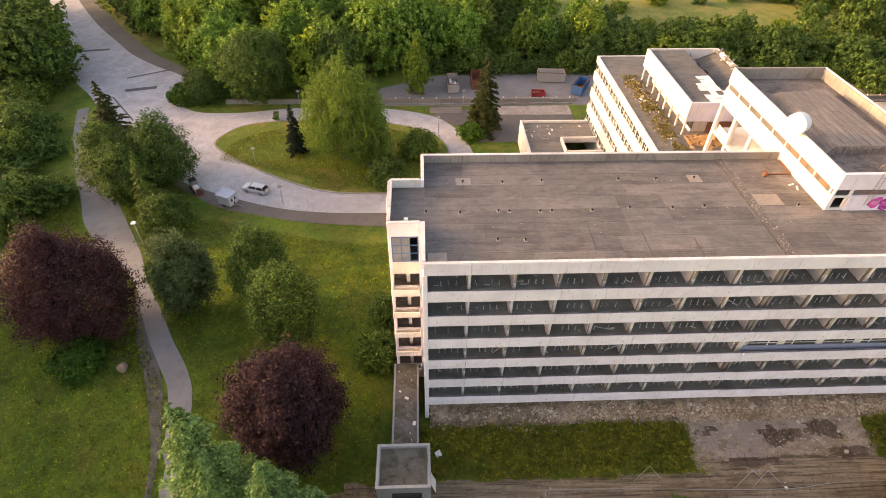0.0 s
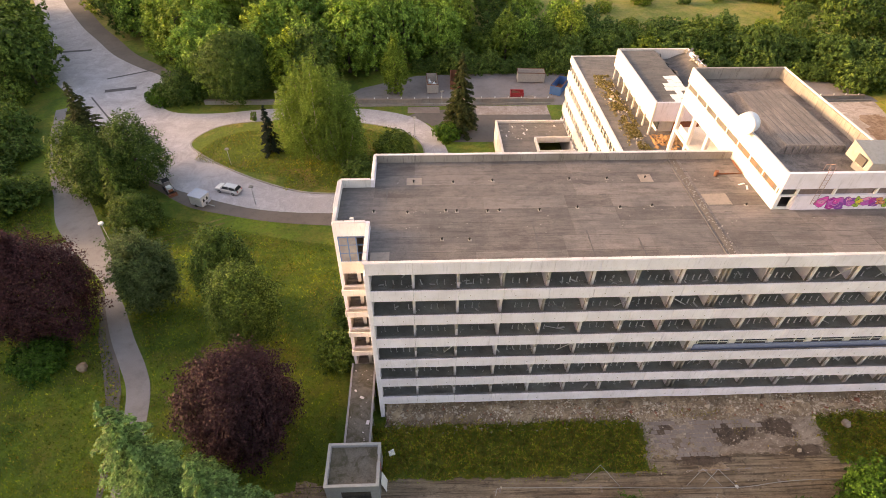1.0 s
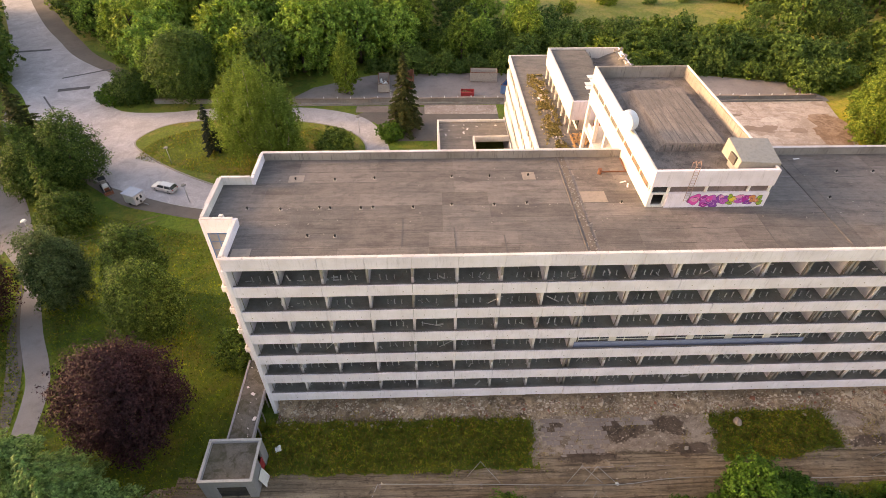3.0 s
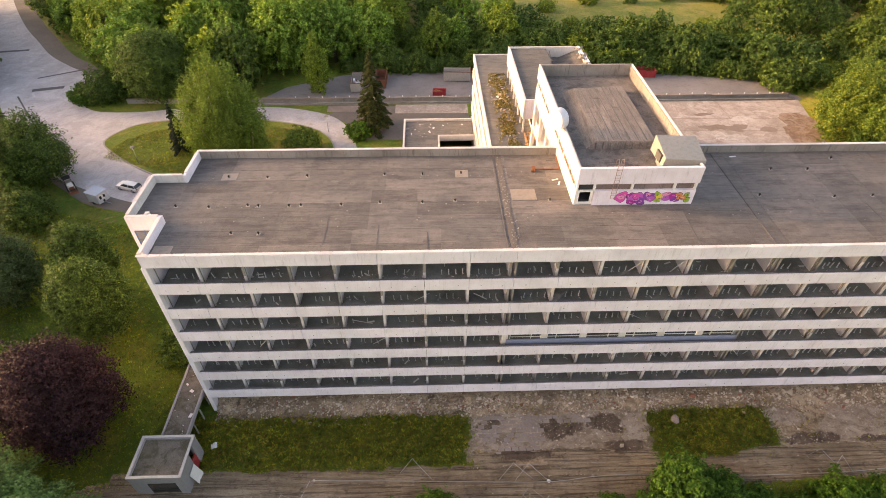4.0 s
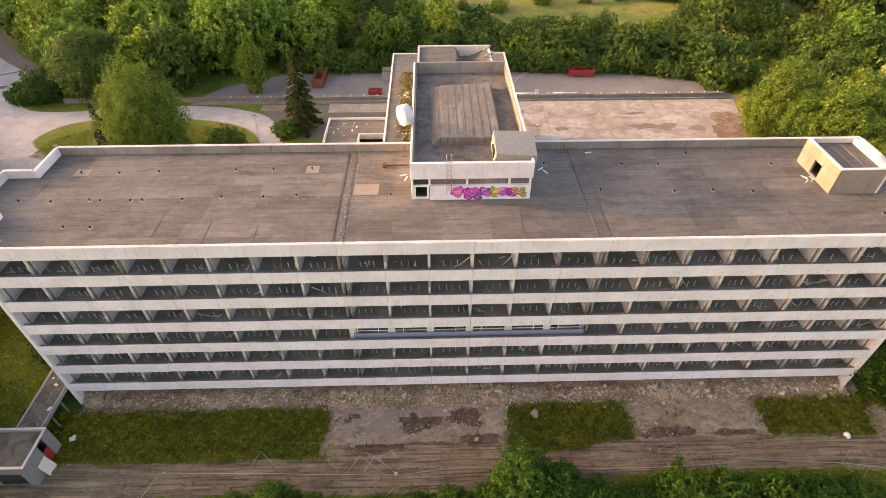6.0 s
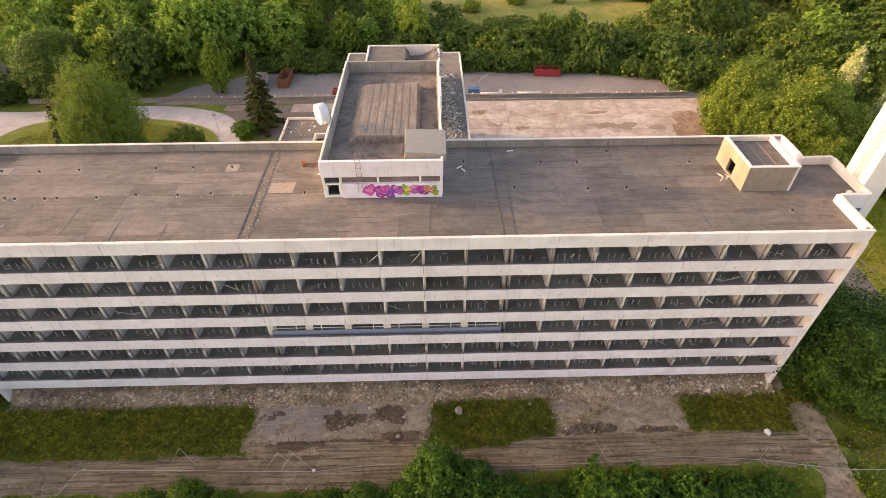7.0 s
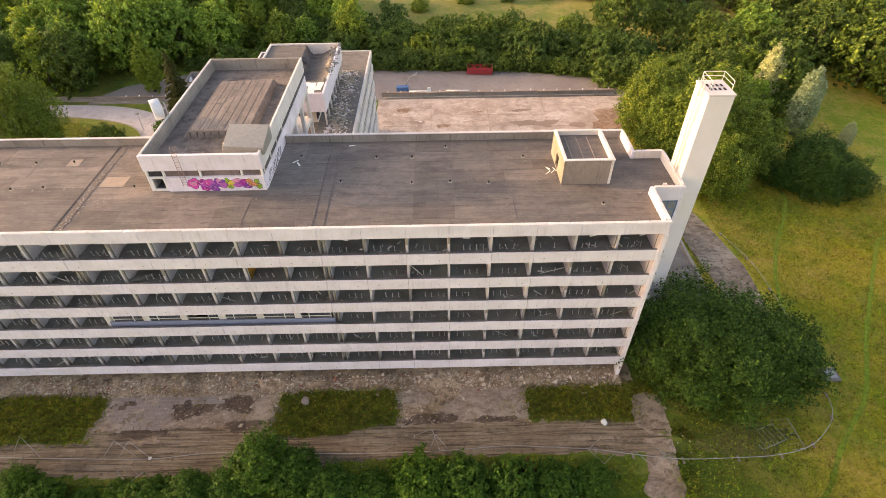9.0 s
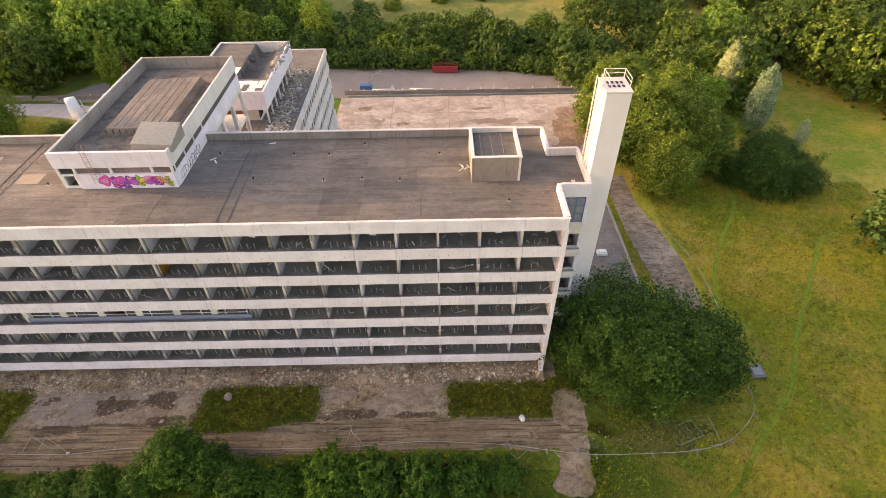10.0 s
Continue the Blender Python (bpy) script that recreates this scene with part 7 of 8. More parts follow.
def car():
    """A pale silver estate car parked on the loop road."""
    c = thing("estate_car", "silver-grey estate car parked on the road edge", "car", at=pose(-29.35, 47.3, ground_z(-29.35, 47.3) + 0.05, 0, 0, -20))
    paint = plain("silver_paint", (0.62, 0.62, 0.62), 0.3, 0.4, 0.1)
    prof = [(-2.25, 0.35), (-2.28, 0.75), (-2.0, 0.86), (-1.15, 0.98), (2.2, 0.98), (2.28, 0.7), (2.25, 0.35)]
    bm = bmesh.new()
    rings = []
    for y, s in ((-0.88, 0.94), (-0.84, 1.0), (0.84, 1.0), (0.88, 0.94)):
        rings.append([bm.verts.new((x * (1 if abs(y) < 0.86 else 0.985), y, 0.35 + (z - 0.35) * s)) for x, z in prof])
    for a, b in zip(rings, rings[1:]):
        for i in range(len(prof)):
            bm.faces.new((a[i], a[(i + 1) % len(prof)], b[(i + 1) % len(prof)], b[i]))
    bm.faces.new(rings[0])
    bm.faces.new(rings[-1][::-1])
    part("body", soften(bm, 0.05, 2), paint, c)
    bm = bmesh.new()
    lo = [(-1.2, -0.8), (2.2, -0.8), (2.2, 0.8), (-1.2, 0.8)]
    hi = [(-0.45, -0.62), (1.85, -0.62), (1.85, 0.62), (-0.45, 0.62)]
    a = [bm.verts.new((x, y, 0.96)) for x, y in lo]
    b = [bm.verts.new((x, y, 1.43)) for x, y in hi]
    bm.faces.new(b)
    for i in range(4):
        bm.faces.new((a[i], a[(i + 1) % 4], b[(i + 1) % 4], b[i]))
    part("cabin_glass", soften(bm, 0.03), GLASS, c, "dark tinted windows")
    part("roof", soften(boxes((-0.5, -0.64, 1.4, 1.88, 0.64, 1.47)), 0.03), paint, c)
    bm = bmesh.new()
    for y in (-0.72, 0.72):
        for x0, x1, x2, x3 in ((-1.1, -1.02, -0.42, -0.36), (0.55, 0.65, 0.55, 0.65), (2.05, 2.15, 1.78, 1.86)):
            s = 1 if y > 0 else -1
            v = [bm.verts.new(p) for p in ((x0, s * 0.80, 0.97), (x1, s * 0.80, 0.97), (x3, s * 0.645, 1.42), (x2, s * 0.645, 1.42))]
            bm.faces.new(v)
    part("pillar", bm, paint, c)
    tyre = bmesh.new()
    tube(tyre, [(0, -0.1, 0), (0, 0.1, 0)], 0.32, 18)
    tyre_me = mesh_of(soften(tyre, 0.02), "wheel", BLACK)
    rim = bmesh.new()
    tube(rim, [(0, -0.112, 0), (0, 0.112, 0)], 0.2, 12)
    rim_me = mesh_of(rim, "rim", STEEL)
    for x in (-1.4, 1.35):
        for y in (-0.8, 0.8):
            w = piece("wheel", tyre_me, c, pose(x, y, 0.32))
            piece("rim", rim_me, w, Matrix.Identity(4))
    for y in (-0.6, 0.6):
        part("headlight", soften(boxes((-2.3, y - 0.18, 0.62, -2.2, y + 0.18, 0.76)), 0.02), GLASSB, c)
        part("tail_light", soften(boxes((2.22, y - 0.12, 0.68, 2.3, y + 0.12, 0.95)), 0.02), REDP, c)
    part("number_plate", boxes((2.285, -0.26, 0.5, 2.3, 0.26, 0.62)), WHITEP, c)
    part("roof_rail", boxes((-0.3, -0.6, 1.47, 1.7, -0.56, 1.52), (-0.3, 0.56, 1.47, 1.7, 0.6, 1.52)), STEEL, c)


car()


def hut():
    h = thing("site_hut", "pale blue-grey site cabin trailer with two small windows", "hut", at=pose(-33.2, 43.9, ground_z(-33.2, 43.9), 0, 0, -24) @ Matrix.Scale(0.85, 4))
    m = plain("hut_cladding", (0.55, 0.57, 0.62), 0.5, 0, 0.3)
    part("body", soften(boxes((-1.5, -1.25, 0.35, 1.5, 1.25, 2.5)), 0.05), m, h)
    part("roof", soften(boxes((-1.65, -1.4, 2.5, 1.65, 1.4, 2.66)), 0.06), plain("hut_roof", (0.42, 0.47, 0.56), 0.5, 0, 0.3), h, "blue-grey roof sheet")
    for y in (-0.55, 0.35):
        w = part("window", soften(boxes((1.5, y - 0.35, 1.2, 1.56, y + 0.35, 2.1)), 0.01), WHITEP, h)
        part("pane", boxes((1.561, y - 0.24, 1.3, 1.57, y + 0.24, 2.0)), GLASS, w)
    part("hatch", boxes((1.501, -0.2, 0.45, 1.54, 0.2, 0.9)), BLACK, h)
    part("drawbar", soften(boxes((1.5, -0.08, 0.35, 3.4, 0.08, 0.45), (1.4, -0.5, 0.3, 1.6, 0.5, 0.42)), 0.01), STEEL, h)
    for y in (-1.2, 1.2):
        bm = bmesh.new()
        tube(bm, [(-0.2, y - 0.1, 0.32), (-0.2, y + 0.1, 0.32)], 0.32, 14)
        part("wheel", bm, BLACK, h)


hut()


def loader():
    """A small weathered compact machine on the verge."""
    t = thing("compact_loader", "small worn dark grey and white compact loader on the verge", "loader", at=pose(-39.8, 47.6, ground_z(-39.8, 47.6), 0, 0, -52))
    part("chassis", soften(boxes((-1.3, -0.5, 0.35, 0.9, 0.5, 0.9)), 0.05), RUST, t)
    part("cab_floor", soften(boxes((-1.2, -0.55, 0.9, -0.1, 0.55, 1.3)), 0.05), BARE, t)
    bm = bmesh.new()
    for x in (-1.1, -0.1):
        for y in (-0.5, 0.5):
            tube(bm, [(x, y, 1.2), (x, y, 2.1)], 0.04, 6)
    part("cab_post", bm, BLACK, t)
    part("canopy", soften(boxes((-1.25, -0.62, 2.1, 0.05, 0.62, 2.2)), 0.04), BLACK, t)
    part("bonnet", soften(boxes((-0.05, -0.42, 0.9, 0.9, 0.42, 1.35)), 0.06), WHITEP, t)
    bm = bmesh.new()
    for y in (-0.48, 0.48):
        tube(bm, [(0.3, y, 1.2), (1.3, y, 0.8), (1.7, y, 0.35)], 0.06, 6)
    part("arm", bm, STEEL, t)
    part("bucket", soften(boxes((1.6, -0.75, 0.05, 2.1, 0.75, 0.12), (1.6, -0.75, 0.05, 1.68, 0.75, 0.55)), 0.02), RUST, t)
    for x in (-0.9, 0.55):
        for y in (-0.6, 0.6):
            bm = bmesh.new()
            tube(bm, [(x, y - 0.13, 0.42), (x, y + 0.13, 0.42)], 0.42, 14)
            part("wheel", bm, BLACK, t)


loader()


def street_lamp(x, y, height, label):
    x, y = survey(x, y)
    z = ground_z(x, y)
    t = thing("street_lamp", label, "street lamp", "", "lamp posts")
    bm = bmesh.new()
    tube(bm, [(x, y, z - 0.2), (x, y, z + height)], [0.07, 0.05], 8)
    part("pole", bm, STEEL, t)
    bm = bmesh.new()
    tube(bm, [(x, y, z + height), (x, y, z + height + 0.12), (x, y, z + height + 0.3)], [0.12, 0.42, 0.3], 14)
    part("head", bm, WHITEP if height > 4.5 else BARE, t, "round lamp head")


street_lamp(-42.4, 29.6, 6.6, "white mushroom lamp post beside the footpath")
street_lamp(-24.7, 42.3, 3.6, "dark round-headed lamp post at the verge")
street_lamp(-32.0, 54.6, 3.4, "pale lamp post on the island")
street_lamp(2.6, 65.4, 3.6, "dark round-headed lamp post by the loop")
street_lamp(-27.5, 77.8, 3.4, "pale lamp post by the road wall")
street_lamp(8.6, 78.2, 3.0, "white post by the yard wall")


def west_shelter():
    """The corner of a white frame shelter at the edge of the lawn."""
    t = thing("frame_shelter", "white timber frame shelter with flat pale roof", "shelter")
    z = ground_z(-58, 13)
    part("roof", soften(boxes((-66, 11.5, z + 3.0, -57.6, 15.2, z + 3.3)), 0.03), WHITEP, t)
    part("roof", soften(boxes((-66, 16.2, z + 3.6, -60.2, 21.5, z + 3.9)), 0.03), WHITEP, t)
    part("wall", soften(boxes((-66, 15.3, z, -59, 15.6, z + 3.4)), 0.02), DEEP_SHADE, t)
    for x, y in ((-57.9, 11.8), (-61, 11.8), (-64, 11.8)):
        bm = bmesh.new()
        tube(bm, [(x, y, z - 0.1), (x, y, z + 3.0)], 0.09, 6)
        tube(bm, [(x, y, z + 1.6), (x - 1.0, y, z + 2.9)], 0.07, 6)
        part("post", bm, WHITEP, t)


west_shelter()


# ---------------------------------------------------------------- small things on the roof
def roof_vents():
    bm = bmesh.new()
    tube(bm, [(0, 0, 0), (0, 0, 0.22)], [0.065, 0.06], 8)
    tube(bm, [(0, 0, 0.2), (0, 0, 0.28)], [0.12, 0.07], 8)
    pipe = mesh_of(bm, "pipe", BLACK)
    base = mesh_of(soften(boxes((-0.17, -0.17, 0, 0.17, 0.17, 0.03)), 0.02), "flange", BARE)
    for x, y in ((4.1, 12.5), (8.0, 12.3), (11.9, 12.5), (19.6, 12.6), (23.4, 12.6), (27.3, 12.7), (0.45, 7.8), (3.56, 7.6), (7.1, 7.8), (8.1, 7.7), (10.95, 7.65), (12.05, 7.7), (15.8, 7.7),
                 (19.4, 8.0), (23.4, 7.9), (26.5, 8.1), (35.5, 8.0), (6.6, 3.8), (9.0, 3.7), (59.05, 12.7), (62.8, 12.6), (62.9, 7.9), (70.5, 7.7), (51.1, 13.1), (66.4, 14.6), (74.5, 12.4), (55.8, 8.3), (66.7, 8.0), (81.0, 4.0)):
        v = thing("roof_vent", "short dark vent pipe on the flat roof", "vent pipe", "", "roof vent pipes", pose(x, y, ROOFZ))
        piece("pipe", pipe, v, Matrix.Identity(4))
        piece("flange", base, v, Matrix.Identity(4))
    r = random.Random(8)
    bm = bmesh.new()
    for k in range(170):
        x, y = r.uniform(1, 85), r.choice((r.gauss(7.7, 0.25), r.uniform(0.8, 15.3), r.gauss(12.5, 0.3), r.gauss(5.6, 0.2)))
        if not 0.8 < y < 15.3 or (36 < x < 50 and y > 6) or (77 < x < 83.5 and y > 6.5):
            continue
        s = r.uniform(0.02, 0.06)
        box(bm, -s, -s, -0.01, s, s, s, pose(x, y, ROOFZ, 0, 0, r.uniform(0, 90)))
    for k in range(150):
        s = r.uniform(0.02, 0.09)
        box(bm, -s, -s * 0.6, -0.01, s, s * 0.6, s * 0.6, pose(31.3 + r.gauss(0, 0.22) + (0.25 if r.random() < 0.3 else 0), r.uniform(0.6, 15.8), ROOFZ + 0.03, 0, 0, r.uniform(0, 90)))
    tagged(new("roof_grit", mesh_of(bm, "roof_grit", BARE)), "small stones and felt scraps on the roof", "debris", "", "stuff")
    p = thing("roof_pipe", "rusty pipe lying against the roof house", "pipe")
    bm = bmesh.new()
    tube(bm, [(34.6, 12.9, ROOFZ + 0.25), (35.2, 12.9, ROOFZ + 0.25), (37.3, 13.0, ROOFZ + 0.2), (37.4, 15.4, ROOFZ + 0.2)], 0.09, 8)
    tube(bm, [(34.6, 12.9, ROOFZ), (34.6, 12.9, ROOFZ + 0.6)], 0.2, 10)
    part("pipe", bm, RUST, p)
    w = thing("white_litter", "scraps of white sheet on the roof", "debris")
    for x, y, a in ((36.6, 11.4, 20), (36.9, 10.8, 70), (50.6, 12.2, 40), (56.2, 15.2, 10), (51.0, 11.7, 120)):
        bm = bmesh.new()
        box(bm, -0.35, -0.08, 0, 0.35, 0.08, 0.04, pose(x, y, ROOFZ + 0.01, 0, 0, a))
        part("scrap", bm, WHITEP, w)


roof_vents()


# ---------------------------------------------------------------- rubble, debris, fences, grass
def stone_cloud(name, label, places, materials, seed):
    """Many broken stones as one mesh a material."""
    r = np.random.default_rng(seed)
    base = np.array([(1, 0, 0), (-1, 0, 0), (0, 1, 0), (0, -1, 0), (0, 0, 1), (0, 0, -1)], float)
    tri = np.array([(0, 2, 4), (2, 1, 4), (1, 3, 4), (3, 0, 4), (2, 0, 5), (1, 2, 5), (3, 1, 5), (0, 3, 5)])
    pick = r.choice(len(materials), len(places), p=[0.44, 0.50, 0.06][:len(materials)] if len(materials) == 3 else None)
    for k, m in enumerate(materials):
        p = places[pick == k]
        if not len(p):
            continue
        v = base[None] * r.uniform(0.5, 1.0, (len(p), 6, 1)) * p[:, None, 3:4] * r.uniform(0.5, 1.3, (len(p), 1, 3))
        a = r.uniform(0, 6.28, len(p))
        x = v[..., 0] * np.cos(a)[:, None] - v[..., 1] * np.sin(a)[:, None] + v[..., 2] * 0.4
        y = v[..., 0] * np.sin(a)[:, None] + v[..., 1] * np.cos(a)[:, None]
        v = np.stack([x, y, v[..., 2] * 0.8], -1) + p[:, None, :3]
        f = (tri[None] + (np.arange(len(p)) * 6)[:, None, None]).reshape(-1, 3)
        me = bpy.data.meshes.new(name)
        me.from_pydata(v.reshape(-1, 3).tolist(), [], f.tolist())
        me.materials.append(m)
        tagged(new(name, me), label, "rubble", "", "stuff")


def rubble():
    r = np.random.default_rng(2)
    # mound of broken masonry under the lowest parapet
    nx, ny = 260, 14
    verts = []
    for j in range(ny):
        for i in range(nx):
            x, y = 0.6 + 85.4 * i / (nx - 1), -1.5 + 4.4 * j / (ny - 1)
            rise = smooth_step(-1.5, 1.6, y) * (0.75 + 0.55 * noise.noise((x * 0.22, 1.7, 0))) + 0.22 * noise.noise((x * 0.9, y * 0.9, 4)) * smooth_step(-1.5, -0.6, y)
            verts.append((x, y, ground_z(x, y) + 0.02 + rise))
    faces = [(j * nx + i, j * nx + i + 1, (j + 1) * nx + i + 1, (j + 1) * nx + i) for j in range(ny - 1) for i in range(nx - 1)]
    me = bpy.data.meshes.new("rubble_mound")
    me.from_pydata(verts, [], faces)
    me.materials.append(EARTH)
    tagged(new("rubble_mound", me), "mound of earth and broken masonry along the building foot", "rubble", "", "structure")
    n = 17000
    x = r.uniform(0.5, 86, n)
    y = np.clip(-0.35 + r.normal(size=n) * 0.75, -2.2, 1.6)
    h = np.array([ground_z(a, b) + 0.03 + smooth_step(-1.5, 1.6, b) * (0.75 + 0.55 * noise.noise((a * 0.22, 1.7, 0))) for a, b in zip(x, y)])
    s = np.exp(r.normal(size=n) * 0.55) * 0.075
    stone_cloud("rubble", "broken stones, concrete and brick at the building foot", np.stack([x, y, h, s], 1), RUBBLE, 3)
    n = 520
    x, y = r.uniform(1, 86, n), np.clip(0.1 + r.normal(size=n) * 0.7, -1.8, 1.4)
    h = np.array([ground_z(a, b) + 0.06 + smooth_step(-1.5, 1.6, b) * (0.75 + 0.55 * noise.noise((a * 0.22, 1.7, 0))) for a, b in zip(x, y)])
    stone_cloud("masonry_chunk", "large broken chunks of plaster and concrete at the building foot", np.stack([x, y, h, np.exp(r.normal(size=n) * 0.45) * 0.19], 1), RUBBLE, 7)
    n = 6000
    x = np.concatenate([r.uniform(28, 47, n // 2), r.uniform(60, 76, n // 4), r.uniform(-6, 94, n - n // 2 - n // 4)])
    y = np.concatenate([r.uniform(-8.5, -1, n // 2), r.uniform(-5.8, -0.5, n // 4), r.uniform(-10.4, -6.8, n - n // 2 - n // 4)])
    s = np.exp(r.normal(size=n) * 0.6) * 0.045
    z = np.array([ground_z(a, b) + 0.06 for a, b in zip(x, y)])
    m2 = 1500
    bx, by = np.clip(41.5 + r.normal(size=m2) * 2.6, 38, 47.5), np.clip(34.6 + r.normal(size=m2) * 0.9, 32.2, 37.2)
    bz = WTOP - 0.1 + 0.55 * np.exp(-((bx - 41.5) / 2.6) ** 2 - ((by - 34.8) / 1.1) ** 2)
    stone_cloud("brick_rubble", "heap of orange-brown brick rubble on the wing roof", np.stack([bx, by, bz, np.exp(r.normal(size=m2) * 0.5) * 0.13], 1), [plain("brick_dust", (0.42, 0.24, 0.11), 0.95, 0, 0.5, 2)], 6)
    stone_cloud("gravel", "loose stones on the dirt track and old paving", np.stack([x, y, z, s], 1), RUBBLE[:2], 4)


rubble()


def room_debris():
    """Fallen sheets and boards in the open rooms, each lying on its floor."""
    r = random.Random(9)
    white, darkb = bmesh.new(), bmesh.new()
    for k in range(210):
        s = r.choice((0, 0, 0, 0, 1, 2, 3, 4, 5))
        bay = r.randrange(22)
        if s == 3 and 7 < bay < 14:
            continue
        x, y = P0 + BAY * (bay + r.uniform(0.15, 0.85)), r.uniform(1.4, 3.4)
        m = pose(x, y, BAND_TOPS[s] - 0.98, r.uniform(-14, 14), r.uniform(-12, 12), r.uniform(0, 180))
        a = r.uniform(0.1, 0.38)
        box(white if r.random() < 0.4 else darkb, -a, -a * 0.25, 0, a, a * 0.2, 0.03, m)
    for k in range(1500):
        s = r.choice((0, 0, 1, 2, 3, 4, 5))
        bay, side = r.randrange(22), r.choice((0.04, 0.95, 0.5))
        if s == 3 and 7 < bay < 14:
            continue
        x, y = P0 + BAY * min(0.97, max(0.03, side + r.gauss(0, 0.16))), 1.35 + abs(r.gauss(0, 0.45))
        m = pose(x + BAY * bay, y, BAND_TOPS[s] - 0.97, r.uniform(-30, 30), r.uniform(-50, 50), r.uniform(0, 180))
        a = 0.05 * math.exp(r.gauss(0.4, 0.6))
        box(white if r.random() < 0.3 else darkb, -a, -a * 0.3, 0, a, a * 0.25, a * 0.35, m)
    for k in range(26):
        s, bay = r.choice((0, 1, 2, 3, 4, 5)), r.randrange(22)
        if s == 3 and 7 < bay < 14:
            continue
        x = P0 + BAY * (bay + r.uniform(0.2, 0.8))
        box(white if k % 3 else darkb, -0.03, -0.03, 0, 0.03, 0.03, r.uniform(1.2, 2.4), pose(x, 1.5, BAND_TOPS[s] - 0.95, 0, r.choice((-1, 1)) * r.uniform(35, 75), 0))
    for k in range(9):
        s, bay = r.choice((0, 0, 4, 2, 0)), r.randrange(22)
        x = P0 + BAY * (bay + r.uniform(0.3, 0.7))
        m = pose(x, 2.2, BAND_TOPS[s] + 0.6, 0, 0, r.uniform(-20, 20)) @ pose(0, 0, 0, 62, 0, 0)
        box(white, -0.35, -0.5, -0.015, 0.3, 0.6, 0.015, m)
    tagged(new("room_debris", mesh_of(white, "room_debris", WHITEP)), "fallen white ceiling sheets on the open floors", "debris", "", "stuff")
    tagged(new("room_debris", mesh_of(darkb, "room_debris", BARE)), "grey boards and scraps on the open floors", "debris", "", "stuff")


room_debris()


def site_fence(pts, label, fallen=False):
    """A wire-mesh site fence: posts, rails and feet along a line."""
    t = thing("site_fence", label, "fence")
    z0 = 0.35 if fallen else 1.9
    loop = curve_points(pts, False, 3)
    bm = bmesh.new()
    line = [(x, y, ground_z(x, y) + z0) for x, y in loop]
    tube(bm, line, 0.035, 5)
    part("top_rail", bm, STEEL, t)
    post = bmesh.new()
    tube(post, [(0, 0, 0), (0, 0, z0)], 0.03, 5)
    post_me = mesh_of(post, "post", STEEL)
    foot = mesh_of(soften(boxes((-0.35, -0.12, 0, 0.35, 0.12, 0.14)), 0.02), "foot", PAVING)
    for x, y in loop[::3]:
        piece("post", post_me, t, pose(x, y, ground_z(x, y)))
        piece("foot", foot, t, pose(x, y, ground_z(x, y), 0, 0, 90))


site_fence([(110.8, 29), (111.6, 22), (111.9, 15.4), (111.4, 6.5), (110.6, 1.6)], "bent wire site fence beside the drive", True)
site_fence([(110.4, -1.6), (109.4, -4.6), (105.4, -7.9), (101, -9.3), (96, -9.9), (90, -10.2), (85, -9.6), (81.3, -9.0), (76, -8.6), (71.9, -8.4), (65.5, -8.8), (56, -8.9), (45, -8.5), (40, -8.6), (36, -9.0), (30, -8.9), (22, -8.6), (12, -8.3)], "sagging pale wire fence along the track", True)


